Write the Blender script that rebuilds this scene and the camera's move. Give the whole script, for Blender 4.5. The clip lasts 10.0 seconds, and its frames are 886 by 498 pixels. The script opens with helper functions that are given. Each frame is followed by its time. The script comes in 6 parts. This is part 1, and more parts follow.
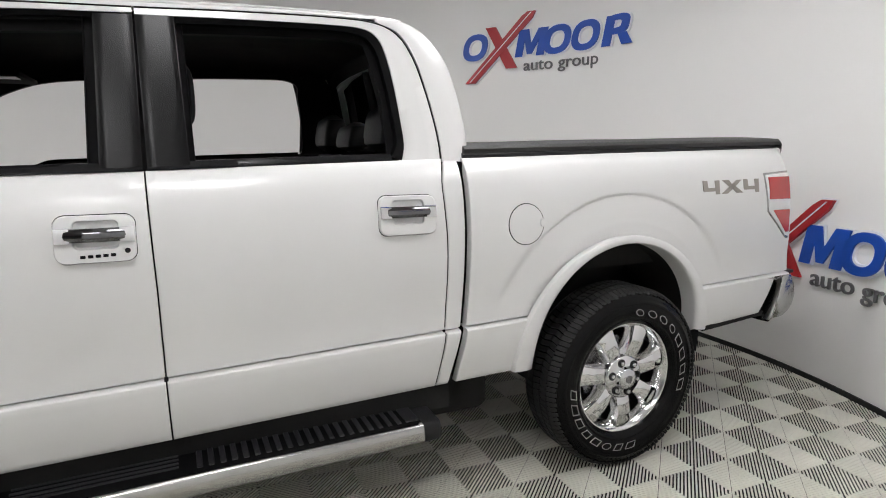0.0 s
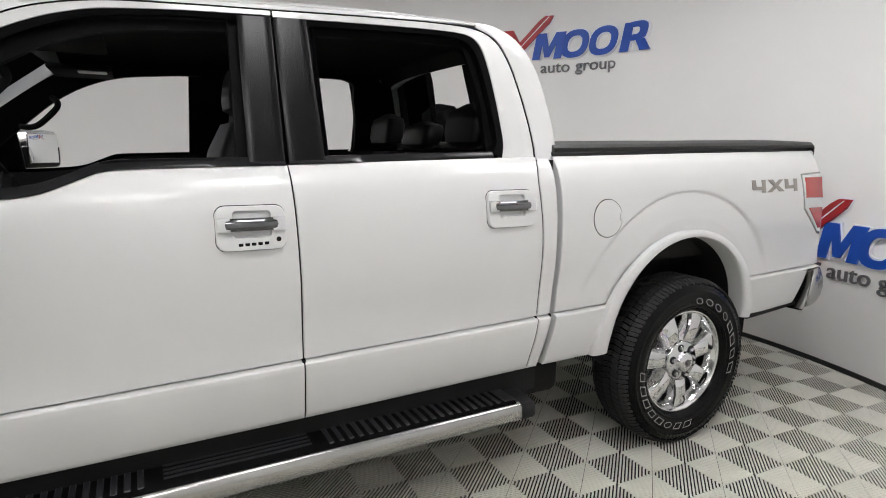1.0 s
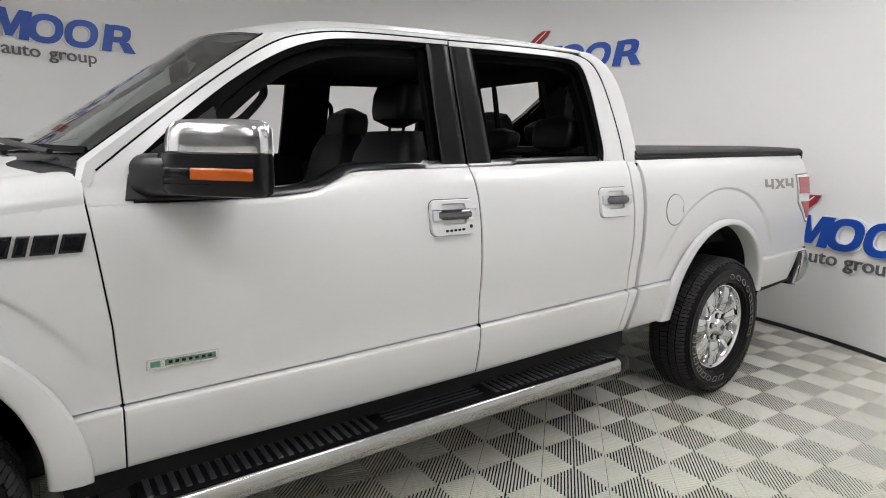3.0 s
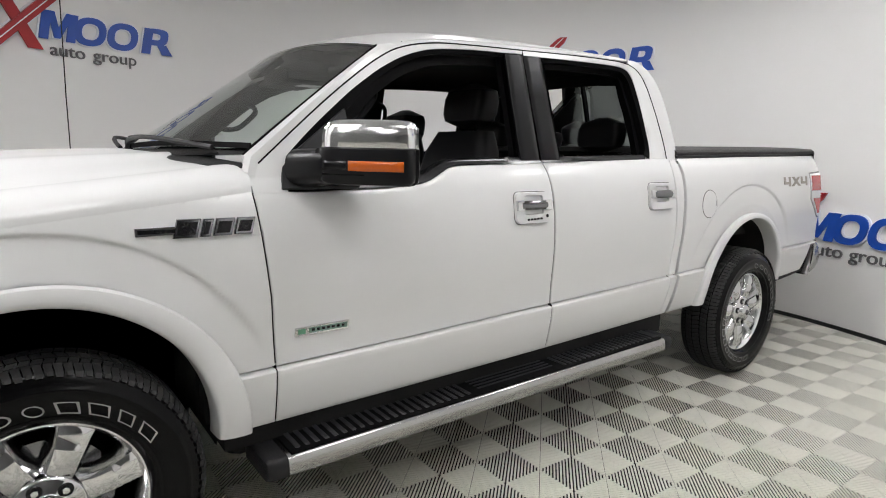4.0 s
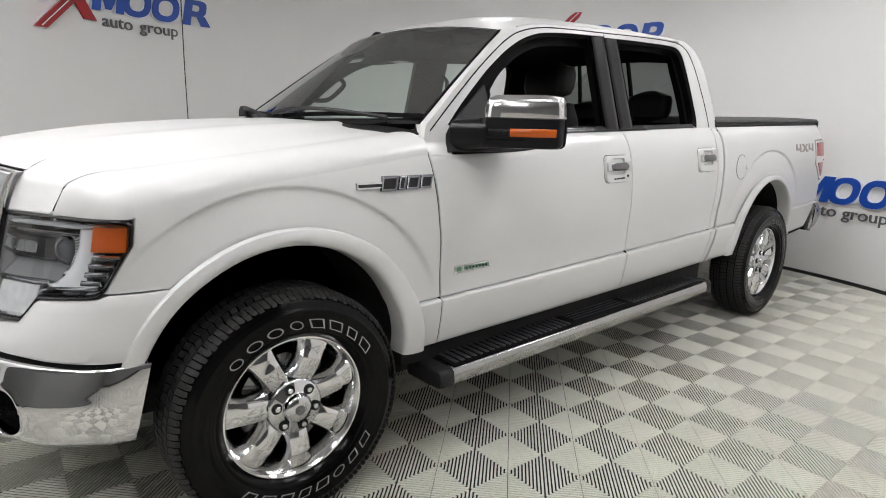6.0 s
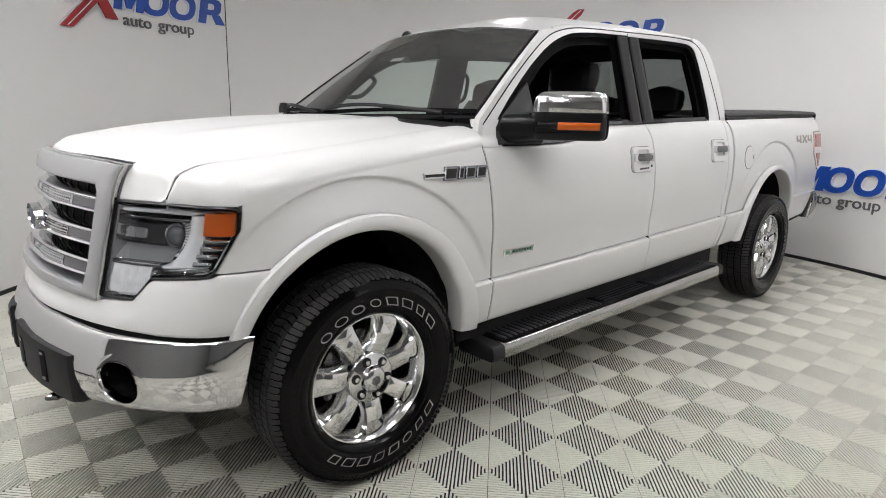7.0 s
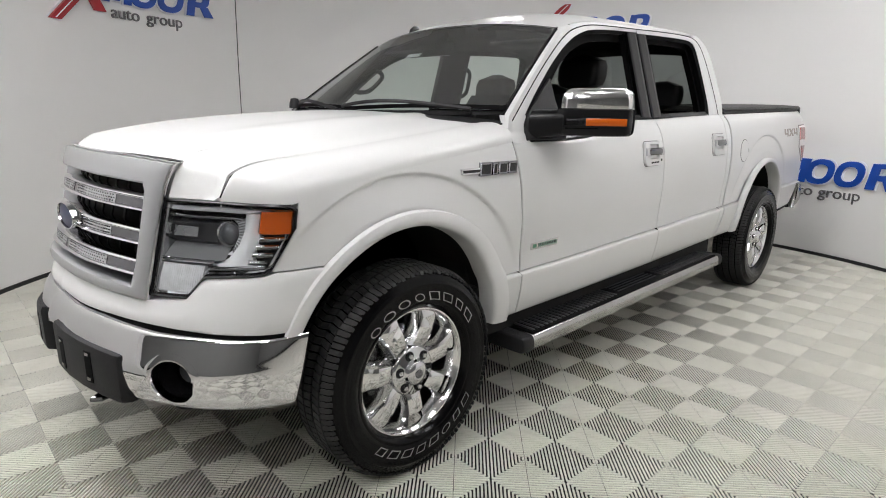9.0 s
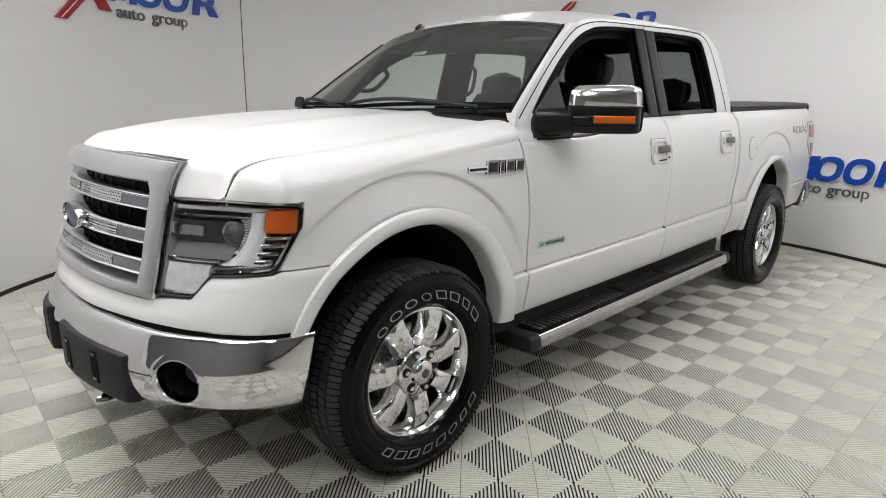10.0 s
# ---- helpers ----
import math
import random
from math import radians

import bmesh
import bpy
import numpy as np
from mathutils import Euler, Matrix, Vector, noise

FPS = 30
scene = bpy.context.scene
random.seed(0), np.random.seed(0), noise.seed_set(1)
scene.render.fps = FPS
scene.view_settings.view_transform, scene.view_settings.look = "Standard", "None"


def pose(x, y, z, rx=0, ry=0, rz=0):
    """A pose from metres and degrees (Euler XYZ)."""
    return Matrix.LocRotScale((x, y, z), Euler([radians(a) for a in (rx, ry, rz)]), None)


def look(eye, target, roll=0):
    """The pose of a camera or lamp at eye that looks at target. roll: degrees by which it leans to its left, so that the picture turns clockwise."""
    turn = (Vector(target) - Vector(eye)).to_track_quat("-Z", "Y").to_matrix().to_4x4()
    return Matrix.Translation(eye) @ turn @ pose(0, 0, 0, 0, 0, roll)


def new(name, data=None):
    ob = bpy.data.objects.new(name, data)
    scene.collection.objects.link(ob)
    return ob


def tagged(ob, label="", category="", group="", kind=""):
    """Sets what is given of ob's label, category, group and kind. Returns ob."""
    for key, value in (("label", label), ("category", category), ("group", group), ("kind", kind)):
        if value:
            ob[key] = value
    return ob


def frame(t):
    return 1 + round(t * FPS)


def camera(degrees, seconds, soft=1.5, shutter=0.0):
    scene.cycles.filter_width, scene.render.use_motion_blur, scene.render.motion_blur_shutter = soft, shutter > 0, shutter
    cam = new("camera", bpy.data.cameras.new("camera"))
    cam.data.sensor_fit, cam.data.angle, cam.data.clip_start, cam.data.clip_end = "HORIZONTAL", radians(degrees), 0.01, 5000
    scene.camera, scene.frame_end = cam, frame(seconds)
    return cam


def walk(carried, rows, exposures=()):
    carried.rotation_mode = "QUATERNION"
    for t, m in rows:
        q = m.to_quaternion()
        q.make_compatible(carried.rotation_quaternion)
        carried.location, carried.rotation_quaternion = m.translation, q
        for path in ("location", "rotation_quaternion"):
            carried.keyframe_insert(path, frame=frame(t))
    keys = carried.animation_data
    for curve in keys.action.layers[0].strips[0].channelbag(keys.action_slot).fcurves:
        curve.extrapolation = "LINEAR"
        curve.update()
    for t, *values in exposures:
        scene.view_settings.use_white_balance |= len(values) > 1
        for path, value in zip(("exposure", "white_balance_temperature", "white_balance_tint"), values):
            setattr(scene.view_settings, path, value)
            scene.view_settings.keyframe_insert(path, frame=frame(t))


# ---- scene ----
cam = camera(74.6, 10.0, soft=1.0)
PATH = [
    (0, (-1.732, -2.802, 1.382), (-0.907, -1.011, 1.047), -0.0),
    (0.5, (-1.988, -2.752, 1.375), (-1.115, -0.984, 1.038), 0.3),
    (1, (-2.238, -2.724, 1.375), (-1.314, -0.983, 1.038), 0.7),
    (1.5, (-2.481, -2.768, 1.377), (-1.518, -1.048, 1.042), 1.2),
    (2, (-2.697, -2.741, 1.376), (-1.668, -1.059, 1.043), 0.9),
    (2.5, (-2.956, -2.686, 1.385), (-1.854, -1.052, 1.044), 0.9),
    (4, (-3.69, -2.663, 1.36), (-2.505, -1.086, 1.031), 1.3),
    (4.5, (-3.931, -2.691, 1.341), (-2.719, -1.139, 0.992), 1.2),
    (5, (-4.108, -2.727, 1.346), (-2.886, -1.191, 0.964), 1.6),
    (5.5, (-4.286, -2.64, 1.348), (-3.044, -1.127, 0.938), 1.6),
    (7, (-4.798, -2.586, 1.34), (-3.503, -1.127, 0.898), 1.0),
    (7.5, (-4.94, -2.515, 1.341), (-3.621, -1.079, 0.895), 1.1),
    (8, (-5.005, -2.466, 1.345), (-3.659, -1.059, 0.885), 1.6),
    (8.5, (-5.02, -2.451, 1.347), (-3.656, -1.065, 0.881), 1.3),
    (9, (-5.01, -2.439, 1.35), (-3.644, -1.053, 0.887), 0.9),
    (9.5, (-5.005, -2.427, 1.35), (-3.646, -1.036, 0.879), 0.9),
    (10, (-5.003, -2.423, 1.346), (-3.65, -1.026, 0.879), 0.7),
]
walk(cam, [(t, look(eye, target, roll)) for t, eye, target, roll in PATH],
     exposures=((0, 0.04), (1, 0.08), (2.5, 0.08), (5, 0.04), (7, 0.0), (10, 0.0)))

# ---- light ----
# unseen panels sized to fit the brightness; the three below x -5 are fill
LIGHTS = [(0.3, -1.8, 0.6, 0.5), (-1.6, -2.1, 0.7, 0.5), (-3.7, -2.4, 0.5, 0.5), (-5.6, -2.5, 0.4, 0.3), (-6.7, -1.3, 0.9, 0.8), (-6.3, -3.6, 0.8, 0.6), (-2.4, -3.2, 0.5, 0.5),
          (-4.9, 0.4, 1.2, 0.8), (-0.4, -0.4, 1.0, 0.7), (-0.3, 1.6, 0.4, 0.3), (-4.9, -0.9, 0.9, 0.6)]   # x, y, length, depth
world = bpy.data.worlds.new("world")
scene.world = world
world.use_nodes = True
world.node_tree.nodes["Background"].inputs[0].default_value = (0.9, 0.95, 1.0, 1)
world.node_tree.nodes["Background"].inputs[1].default_value = 0.05

CX, CY, R = -1.88, 0.088, 3.68      # the round booth
CEIL = 3.25


# ---- materials ----
def material(name):
    m = bpy.data.materials.new(name)
    m.use_nodes = True
    return m, m.node_tree.nodes, m.node_tree.links, m.node_tree.nodes["Principled BSDF"]


def surface(name, color, rough=0.5, metal=0.0, coat=0.0, vary=0.06, scale=6.0, fine=180.0, bump=0.0, rvary=0.08, spec=0.5):
    """Principled material with colour and gloss varied at two scales, and fine relief."""
    m, n, l, p = material(name)
    geo = n.new("ShaderNodeTexCoord")
    big, small = n.new("ShaderNodeTexNoise"), n.new("ShaderNodeTexNoise")
    big.inputs["Scale"].default_value, small.inputs["Scale"].default_value = scale, fine
    big.inputs["Detail"].default_value = 4
    for t in (big, small):
        l.new(geo.outputs["Object"], t.inputs["Vector"])
    mix = n.new("ShaderNodeMath"); mix.operation = "MULTIPLY_ADD"
    l.new(small.outputs["Fac"], mix.inputs[0]); mix.inputs[1].default_value = 0.35
    l.new(big.outputs["Fac"], mix.inputs[2])
    ramp = n.new("ShaderNodeMapRange")
    ramp.inputs[1].default_value, ramp.inputs[2].default_value = 0.4, 0.95
    ramp.inputs[3].default_value, ramp.inputs[4].default_value = 1 - vary, 1 + vary
    l.new(mix.outputs[0], ramp.inputs[0])
    sc = n.new("ShaderNodeVectorMath"); sc.operation = "SCALE"
    sc.inputs[0].default_value = color[:3]
    l.new(ramp.outputs[0], sc.inputs["Scale"])
    l.new(sc.outputs[0], p.inputs["Base Color"])
    rr = n.new("ShaderNodeMapRange")
    rr.inputs[1].default_value, rr.inputs[2].default_value = 0.35, 0.7
    rr.inputs[3].default_value, rr.inputs[4].default_value = max(0.0, rough - rvary * rough), rough + rvary * rough
    l.new(big.outputs["Fac"], rr.inputs[0])
    l.new(rr.outputs[0], p.inputs["Roughness"])
    p.inputs["Metallic"].default_value = metal
    p.inputs["Coat Weight"].default_value = coat
    p.inputs["Coat Roughness"].default_value = 0.14
    p.inputs["Specular IOR Level"].default_value = spec
    if bump:
        b = n.new("ShaderNodeBump")
        b.inputs["Strength"].default_value, b.inputs["Distance"].default_value = bump, 0.002
        l.new(small.outputs["Fac"], b.inputs["Height"])
        l.new(b.outputs[0], p.inputs["Normal"])
    return m


def glass(name, tint, gloss=1.0, rough=0.01, index=1.5):
    """A thin pane: tinted see-through, with reflections that grow towards grazing angles."""
    m, n, l, p = material(name)
    n.remove(p)
    out = n["Material Output"]
    tr, gl, mx, fr = n.new("ShaderNodeBsdfTransparent"), n.new("ShaderNodeBsdfGlossy"), n.new("ShaderNodeMixShader"), n.new("ShaderNodeFresnel")
    tr.inputs[0].default_value = (*tint, 1)
    gl.inputs["Roughness"].default_value = rough
    gl.inputs[0].default_value = (gloss, gloss, gloss, 1)
    fr.inputs[0].default_value = index
    l.new(fr.outputs[0], mx.inputs[0]); l.new(tr.outputs[0], mx.inputs[1]); l.new(gl.outputs[0], mx.inputs[2])
    l.new(mx.outputs[0], out.inputs[0])
    return m


def emitter(name, color, strength):
    m, n, l, p = material(name)
    p.inputs["Base Color"].default_value = (0.8, 0.8, 0.8, 1)
    p.inputs["Emission Color"].default_value = (*color, 1)
    p.inputs["Emission Strength"].default_value = strength
    return m


PAINT = surface("white pearl paint", (0.68, 0.678, 0.673), 0.33, coat=0.55, vary=0.012, scale=2.0, fine=2500, bump=0.0, rvary=0.0, spec=0.5)
CHROME = surface("chrome", (0.66, 0.66, 0.67), 0.035, metal=1.0, vary=0.02, rvary=0.5)
WHEELCHROME = surface("wheel chrome", (0.72, 0.72, 0.725), 0.14, metal=1.0, vary=0.02, rvary=0.4)
CHROME_DARK = surface("dark chrome", (0.20, 0.20, 0.21), 0.12, metal=1.0, vary=0.03)
HANDLE = surface("black chrome", (0.16, 0.16, 0.165), 0.06, metal=1.0, vary=0.05)
STEEL = surface("brushed stainless steel", (0.42, 0.415, 0.405), 0.2, metal=1.0, vary=0.04, fine=600)
SILVER = surface("silver paint", (0.46, 0.465, 0.475), 0.34, metal=0.75, coat=0.4, vary=0.02, rvary=0.0)
BLACK = surface("black textured plastic", (0.014, 0.014, 0.015), 0.5, vary=0.15, fine=900, bump=0.25, spec=0.28)
SATIN = surface("satin black housing", (0.006, 0.006, 0.0068), 0.30, vary=0.1, fine=900, bump=0.08, spec=0.3)
GLOSSBLACK = surface("black gloss trim", (0.008, 0.008, 0.009), 0.22, vary=0.1, spec=0.3)
PILLAR = surface("satin black pillar", (0.004, 0.004, 0.0046), 0.25, vary=0.08, rvary=0.0, spec=0.22)
RUBBER = surface("tyre rubber", (0.003, 0.003, 0.0033), 0.17, vary=0.25, scale=9, fine=500, bump=0.05, rvary=0.3, spec=0.15)
TREAD = surface("tyre tread rubber", (0.022, 0.022, 0.022), 0.62, vary=0.3, scale=14, fine=400, bump=0.3, spec=0.3)
BARREL = surface("dark wheel barrel", (0.10, 0.10, 0.11), 0.3, metal=1.0, vary=0.2)
SEAL = surface("rubber seal", (0.003, 0.003, 0.0033), 0.55, vary=0.1, spec=0.06)
LEATHER = surface("black leather", (0.009, 0.009, 0.010), 0.42, vary=0.15, fine=350, bump=0.3, spec=0.3)
CABIN = surface("black cabin plastic", (0.004, 0.004, 0.0046), 0.6, vary=0.12, fine=700, bump=0.2, spec=0.12)
LINER = surface("dark headliner cloth", (0.012, 0.012, 0.012), 0.9, vary=0.1, fine=900, bump=0.2, spec=0.2)
RIBGREY = surface("grey rubber rib", (0.018, 0.018, 0.020), 0.4, vary=0.15, fine=500, bump=0.1)
# chassis black deepened to stand in for the shade in wells and underneath
UNDER = surface("shade-black chassis", (0.005, 0.005, 0.005), 0.85, vary=0.3, fine=60, bump=0.4)
VINYL = surface("black tonneau vinyl", (0.022, 0.022, 0.021), 0.55, vary=0.2, scale=4, fine=700, bump=0.4)
AMBER = surface("amber lens", (0.50, 0.095, 0.006), 0.18, coat=0.6, vary=0.08, fine=300, bump=0.2)
GRILLEMET = surface("grey grille inlay", (0.6, 0.61, 0.62), 0.28, metal=0.8, vary=0.05)
RED = surface("red lens", (0.42, 0.035, 0.035), 0.15, coat=0.7, vary=0.05, fine=200, bump=0.15)
LENSWHITE = surface("milky lens", (0.66, 0.66, 0.66), 0.3, vary=0.05)
LAMPGREY = surface("grey lamp bezel", (0.22, 0.222, 0.226), 0.32, metal=0.2, vary=0.08)
LAMPDARK = surface("dark lamp housing", (0.03, 0.03, 0.032), 0.35, vary=0.1)
FLUTE = surface("fluted lamp glass", (0.85, 0.855, 0.86), 0.2, metal=0.25, vary=0.12, scale=40, fine=300, bump=0.1)
LAMPSILVER = surface("silver lamp bezel", (0.80, 0.81, 0.82), 0.3, metal=0.15, coat=0.2, vary=0.05)
BLUE = surface("badge blue", (0.008, 0.014, 0.06), 0.35, vary=0.05)
GREEN = surface("badge green", (0.10, 0.26, 0.16), 0.3, vary=0.05)
BADGEGREEN = surface("green badge field", (0.17, 0.26, 0.21), 0.3, metal=0.4, vary=0.2, scale=12)
GREY4 = surface("grey decal", (0.27, 0.245, 0.22), 0.45, vary=0.06)
LETTER = surface("sidewall white", (0.27, 0.265, 0.255), 0.6, vary=0.15, fine=300)
WALLM = surface("booth wall panel", (0.83, 0.824, 0.814), 0.55, vary=0.015, scale=1.2, fine=300, bump=0.03)
OUTERM = surface("grey shop wall", (0.30, 0.30, 0.295), 0.7, vary=0.08, scale=0.8, fine=100, bump=0.1)
CEILM = surface("ceiling paint", (0.65, 0.65, 0.645), 0.8, vary=0.03)
BASE = surface("black base trim", (0.012, 0.012, 0.012), 0.55, vary=0.1)
RIB = surface("grey ribbed plastic tile", (0.685, 0.672, 0.600), 0.42, vary=0.10, scale=3.0, fine=60, bump=0.05)
# near-black, so the shade deep between the tile ribs is in the colour
GAPSHADE = surface("subfloor black as gap shade", (0.004, 0.004, 0.004), 0.9, vary=0.2)
SIGNBLUE = surface("sign blue", (0.008, 0.068, 0.40), 0.35, vary=0.25, scale=2.5)
SIGNRED = surface("sign red", (0.36, 0.012, 0.018), 0.35, vary=0.15, scale=3)
SIGNGREY = surface("sign grey", (0.12, 0.115, 0.12), 0.4, vary=0.05)
SIGNEDGE = surface("sign clear edge", (0.82, 0.83, 0.88), 0.3, vary=0.02)
PANEL = emitter("light panel", (1.0, 0.99, 1.0), 17.4)
WSGLASS = glass("green windshield glass", (0.66, 0.76, 0.71), index=2.3)
TINT = glass("tinted rear glass", (0.20, 0.22, 0.21))
LENS = glass("clear lamp lens", (0.93, 0.94, 0.95))
LENSBALL = surface("projector glass", (0.08, 0.085, 0.09), 0.03, coat=1.0, vary=0.05)
MIRROR = surface("mirror glass", (0.85, 0.86, 0.87), 0.01, metal=1.0, vary=0.0)


# ---- mesh helpers ----
def finish(bm, angle=38):
    bmesh.ops.remove_doubles(bm, verts=bm.verts, dist=0.0003)
    for f in bm.faces:
        f.smooth = True
    lim = radians(angle)
    for e in bm.edges:
        if len(e.link_faces) == 2 and e.calc_face_angle(0) > lim:
            e.smooth = False
    return bm


def to_mesh(name, bm, mat, angle=38, fix=True):
    if fix:
        bmesh.ops.recalc_face_normals(bm, faces=bm.faces)
    finish(bm, angle)
    me = bpy.data.meshes.new(name)
    bm.to_mesh(me)
    bm.free()
    me.materials.append(mat)
    return me


def part(name, bm, mat, parent, label="", angle=38, fix=True):
    """One mesh object under a thing or a part."""
    ob = new(name, to_mesh(name, bm, mat, angle, fix))
    ob.parent = parent
    if parent is not None and parent.type == "MESH":
        ob.matrix_parent_inverse = parent.matrix_world.inverted()
    return tagged(ob, label)


def mirrored(bm):
    c = bm.copy()
    for v in c.verts:
        v.co.y = -v.co.y
    bmesh.ops.reverse_faces(c, faces=c.faces)
    return c


def pair(name, bm, mat, parents, label="", angle=38, fix=True):
    """The same part on the driver's side and, mirrored, on the other."""
    other = mirrored(bm)
    return [part(name, bm, mat, parents[0], label, angle, fix), part(name, other, mat, parents[1], label, angle, fix)]


def box(bm, x0, x1, y0, y1, z0, z1, bevel=0.0, seg=2):
    r = bmesh.ops.create_cube(bm, size=1.0)
    vs = r["verts"]
    for v in vs:
        v.co = Vector((x0 + (v.co.x + .5) * (x1 - x0), y0 + (v.co.y + .5) * (y1 - y0), z0 + (v.co.z + .5) * (z1 - z0)))
    if bevel:
        es = list({e for v in vs for e in v.link_edges})
        bmesh.ops.bevel(bm, geom=es, offset=bevel, segments=seg, affect="EDGES", profile=0.5)
    return bm


def boxed(*a, **k):
    return box(bmesh.new(), *a, **k)


def spline(pts, n=12):
    """Points of a smooth curve through pts."""
    p = [Vector(q) for q in pts]
    q = [2 * p[0] - p[1]] + p + [2 * p[-1] - p[-2]]
    out = []
    for i in range(1, len(q) - 2):
        a, b, c, d = q[i - 1], q[i], q[i + 1], q[i + 2]
        for k in range(n):
            t = k / n
            out.append(0.5 * ((2 * b) + (c - a) * t + (2 * a - 5 * b + 4 * c - d) * t * t + (3 * b - a - 3 * c + d) * t ** 3))
    return out + [p[-1]]


def curve(pts):
    """A function through (x, y) pairs, smooth and without overshoot."""
    xs, ys = np.array([p[0] for p in pts], float), np.array([p[1] for p in pts], float)
    h = np.diff(xs); s = np.diff(ys) / h
    m = np.zeros(len(xs))
    m[0], m[-1] = s[0], s[-1]
    for i in range(1, len(xs) - 1):
        if s[i - 1] * s[i] > 0:
            m[i] = 2 * s[i - 1] * s[i] / (s[i - 1] + s[i])

    def f(x):
        x = min(max(x, xs[0]), xs[-1])
        i = int(min(max(np.searchsorted(xs, x) - 1, 0), len(xs) - 2))
        t = (x - xs[i]) / h[i]
        return float((2 * t ** 3 - 3 * t ** 2 + 1) * ys[i] + (t ** 3 - 2 * t ** 2 + t) * h[i] * m[i] + (3 * t ** 2 - 2 * t ** 3) * ys[i + 1] + (t ** 3 - t ** 2) * h[i] * m[i + 1])
    return f


def lin(pts):
    xs, ys = [p[0] for p in pts], [p[1] for p in pts]
    return lambda x: float(np.interp(x, xs, ys))


def loft(bm, rings, closed_u=False, closed_v=False):
    """Quads between rows of points."""
    vs = [[bm.verts.new(p) for p in r] for r in rings]
    nr, nc = len(vs), len(vs[0])
    for i in range(nr if closed_v else nr - 1):
        for j in range(nc if closed_u else nc - 1):
            a, b, c, d = vs[i][j], vs[i][(j + 1) % nc], vs[(i + 1) % nr][(j + 1) % nc], vs[(i + 1) % nr][j]
            if len({a, b, c, d}) == 4:
                try:
                    bm.faces.new((a, b, c, d))
                except ValueError:
                    pass
    return vs


def cap(bm, ring):
    try:
        bm.faces.new(ring)
    except ValueError:
        pass


def sweep(bm, path, section, up=Vector((0, 0, 1)), caps=True):
    """A closed section (list of (a, b): sideways, upwards) along a path of points."""
    rings = []
    for i, p in enumerate(path):
        d = (Vector(path[min(i + 1, len(path) - 1)]) - Vector(path[max(i - 1, 0)])).normalized()
        s = d.cross(up)
        s = s.normalized() if s.length > 1e-6 else Vector((1, 0, 0))
        u = s.cross(d).normalized()
        rings.append([Vector(p) + s * a + u * b for a, b in section])
    vs = loft(bm, rings, closed_u=True)
    if caps:
        cap(bm, vs[0]); cap(bm, vs[-1])
    return bm


def round_section(r, n=10, ry=None):
    return [(r * math.cos(2 * math.pi * k / n), (ry or r) * math.sin(2 * math.pi * k / n)) for k in range(n)]


def lathe(bm, prof, centre, n=48, axis="y"):
    """Turn (radius, along-axis) pairs round an axis through centre."""
    c = Vector(centre)
    rings = []
    for k in range(n):
        a = 2 * math.pi * k / n
        if axis == "y":
            rings.append([c + Vector((r * math.cos(a), h, r * math.sin(a))) for r, h in prof])
        elif axis == "z":
            rings.append([c + Vector((r * math.cos(a), r * math.sin(a), h)) for r, h in prof])
        else:
            rings.append([c + Vector((h, r * math.cos(a), r * math.sin(a))) for r, h in prof])
    loft(bm, rings, closed_v=True)
    return bm


def rounded_rect(w, h, r, n=5):
    """Outline points (a, b) of a rounded rectangle about the origin."""
    out = []
    for cx, cy, a0 in ((w / 2 - r, h / 2 - r, 0), (-w / 2 + r, h / 2 - r, 90), (-w / 2 + r, -h / 2 + r, 180), (w / 2 - r, -h / 2 + r, 270)):
        for k in range(n + 1):
            a = radians(a0 + 90 * k / n)
            out.append((cx + r * math.cos(a), cy + r * math.sin(a)))
    return out


def facing(bm, d):
    """Turn an open sheet's faces towards d."""
    bmesh.ops.recalc_face_normals(bm, faces=bm.faces)
    if sum((f.normal * f.calc_area() for f in bm.faces), Vector()).dot(Vector(d)) < 0:
        bmesh.ops.reverse_faces(bm, faces=bm.faces)
    return bm


def thicken(bm, t, even=True):
    """Give an open sheet a thickness, away from its normals."""
    bmesh.ops.recalc_face_normals(bm, faces=bm.faces)
    bmesh.ops.solidify(bm, geom=bm.faces[:], thickness=t)
    return bm

# ---- the booth ----
def ring_point(deg, r=R, z=0.0):
    a = radians(deg)
    return Vector((CX + r * math.cos(a), CY + r * math.sin(a), z))


def arc_wall(name, r0, r1, z0, z1, a0, a1, mat, label, category, step=1.5):
    bm = bmesh.new()
    n = int((a1 - a0) / step)
    rows = [[ring_point(a0 + (a1 - a0) * k / n, r, z) for r, z in ((r0, z0), (r0, z1), (r1, z1), (r1, z0))] for k in range(n + 1)]
    vs = loft(bm, rows, closed_u=True)
    cap(bm, vs[0]); cap(bm, vs[-1])
    return tagged(part(name, bm, mat, None), label, category, kind="structure")


WALL_A0, WALL_A1 = -102, 184
arc_wall("wall_round", R, R + 0.12, -0.03, CEIL, WALL_A0, WALL_A1, WALLM, "curved off-white panelled photo booth wall", "wall")
arc_wall("baseboard", R - 0.012, R - 0.001, -0.026, 0.030, WALL_A0, WALL_A1, BASE, "thin black trim along the foot of the curved wall", "baseboard")

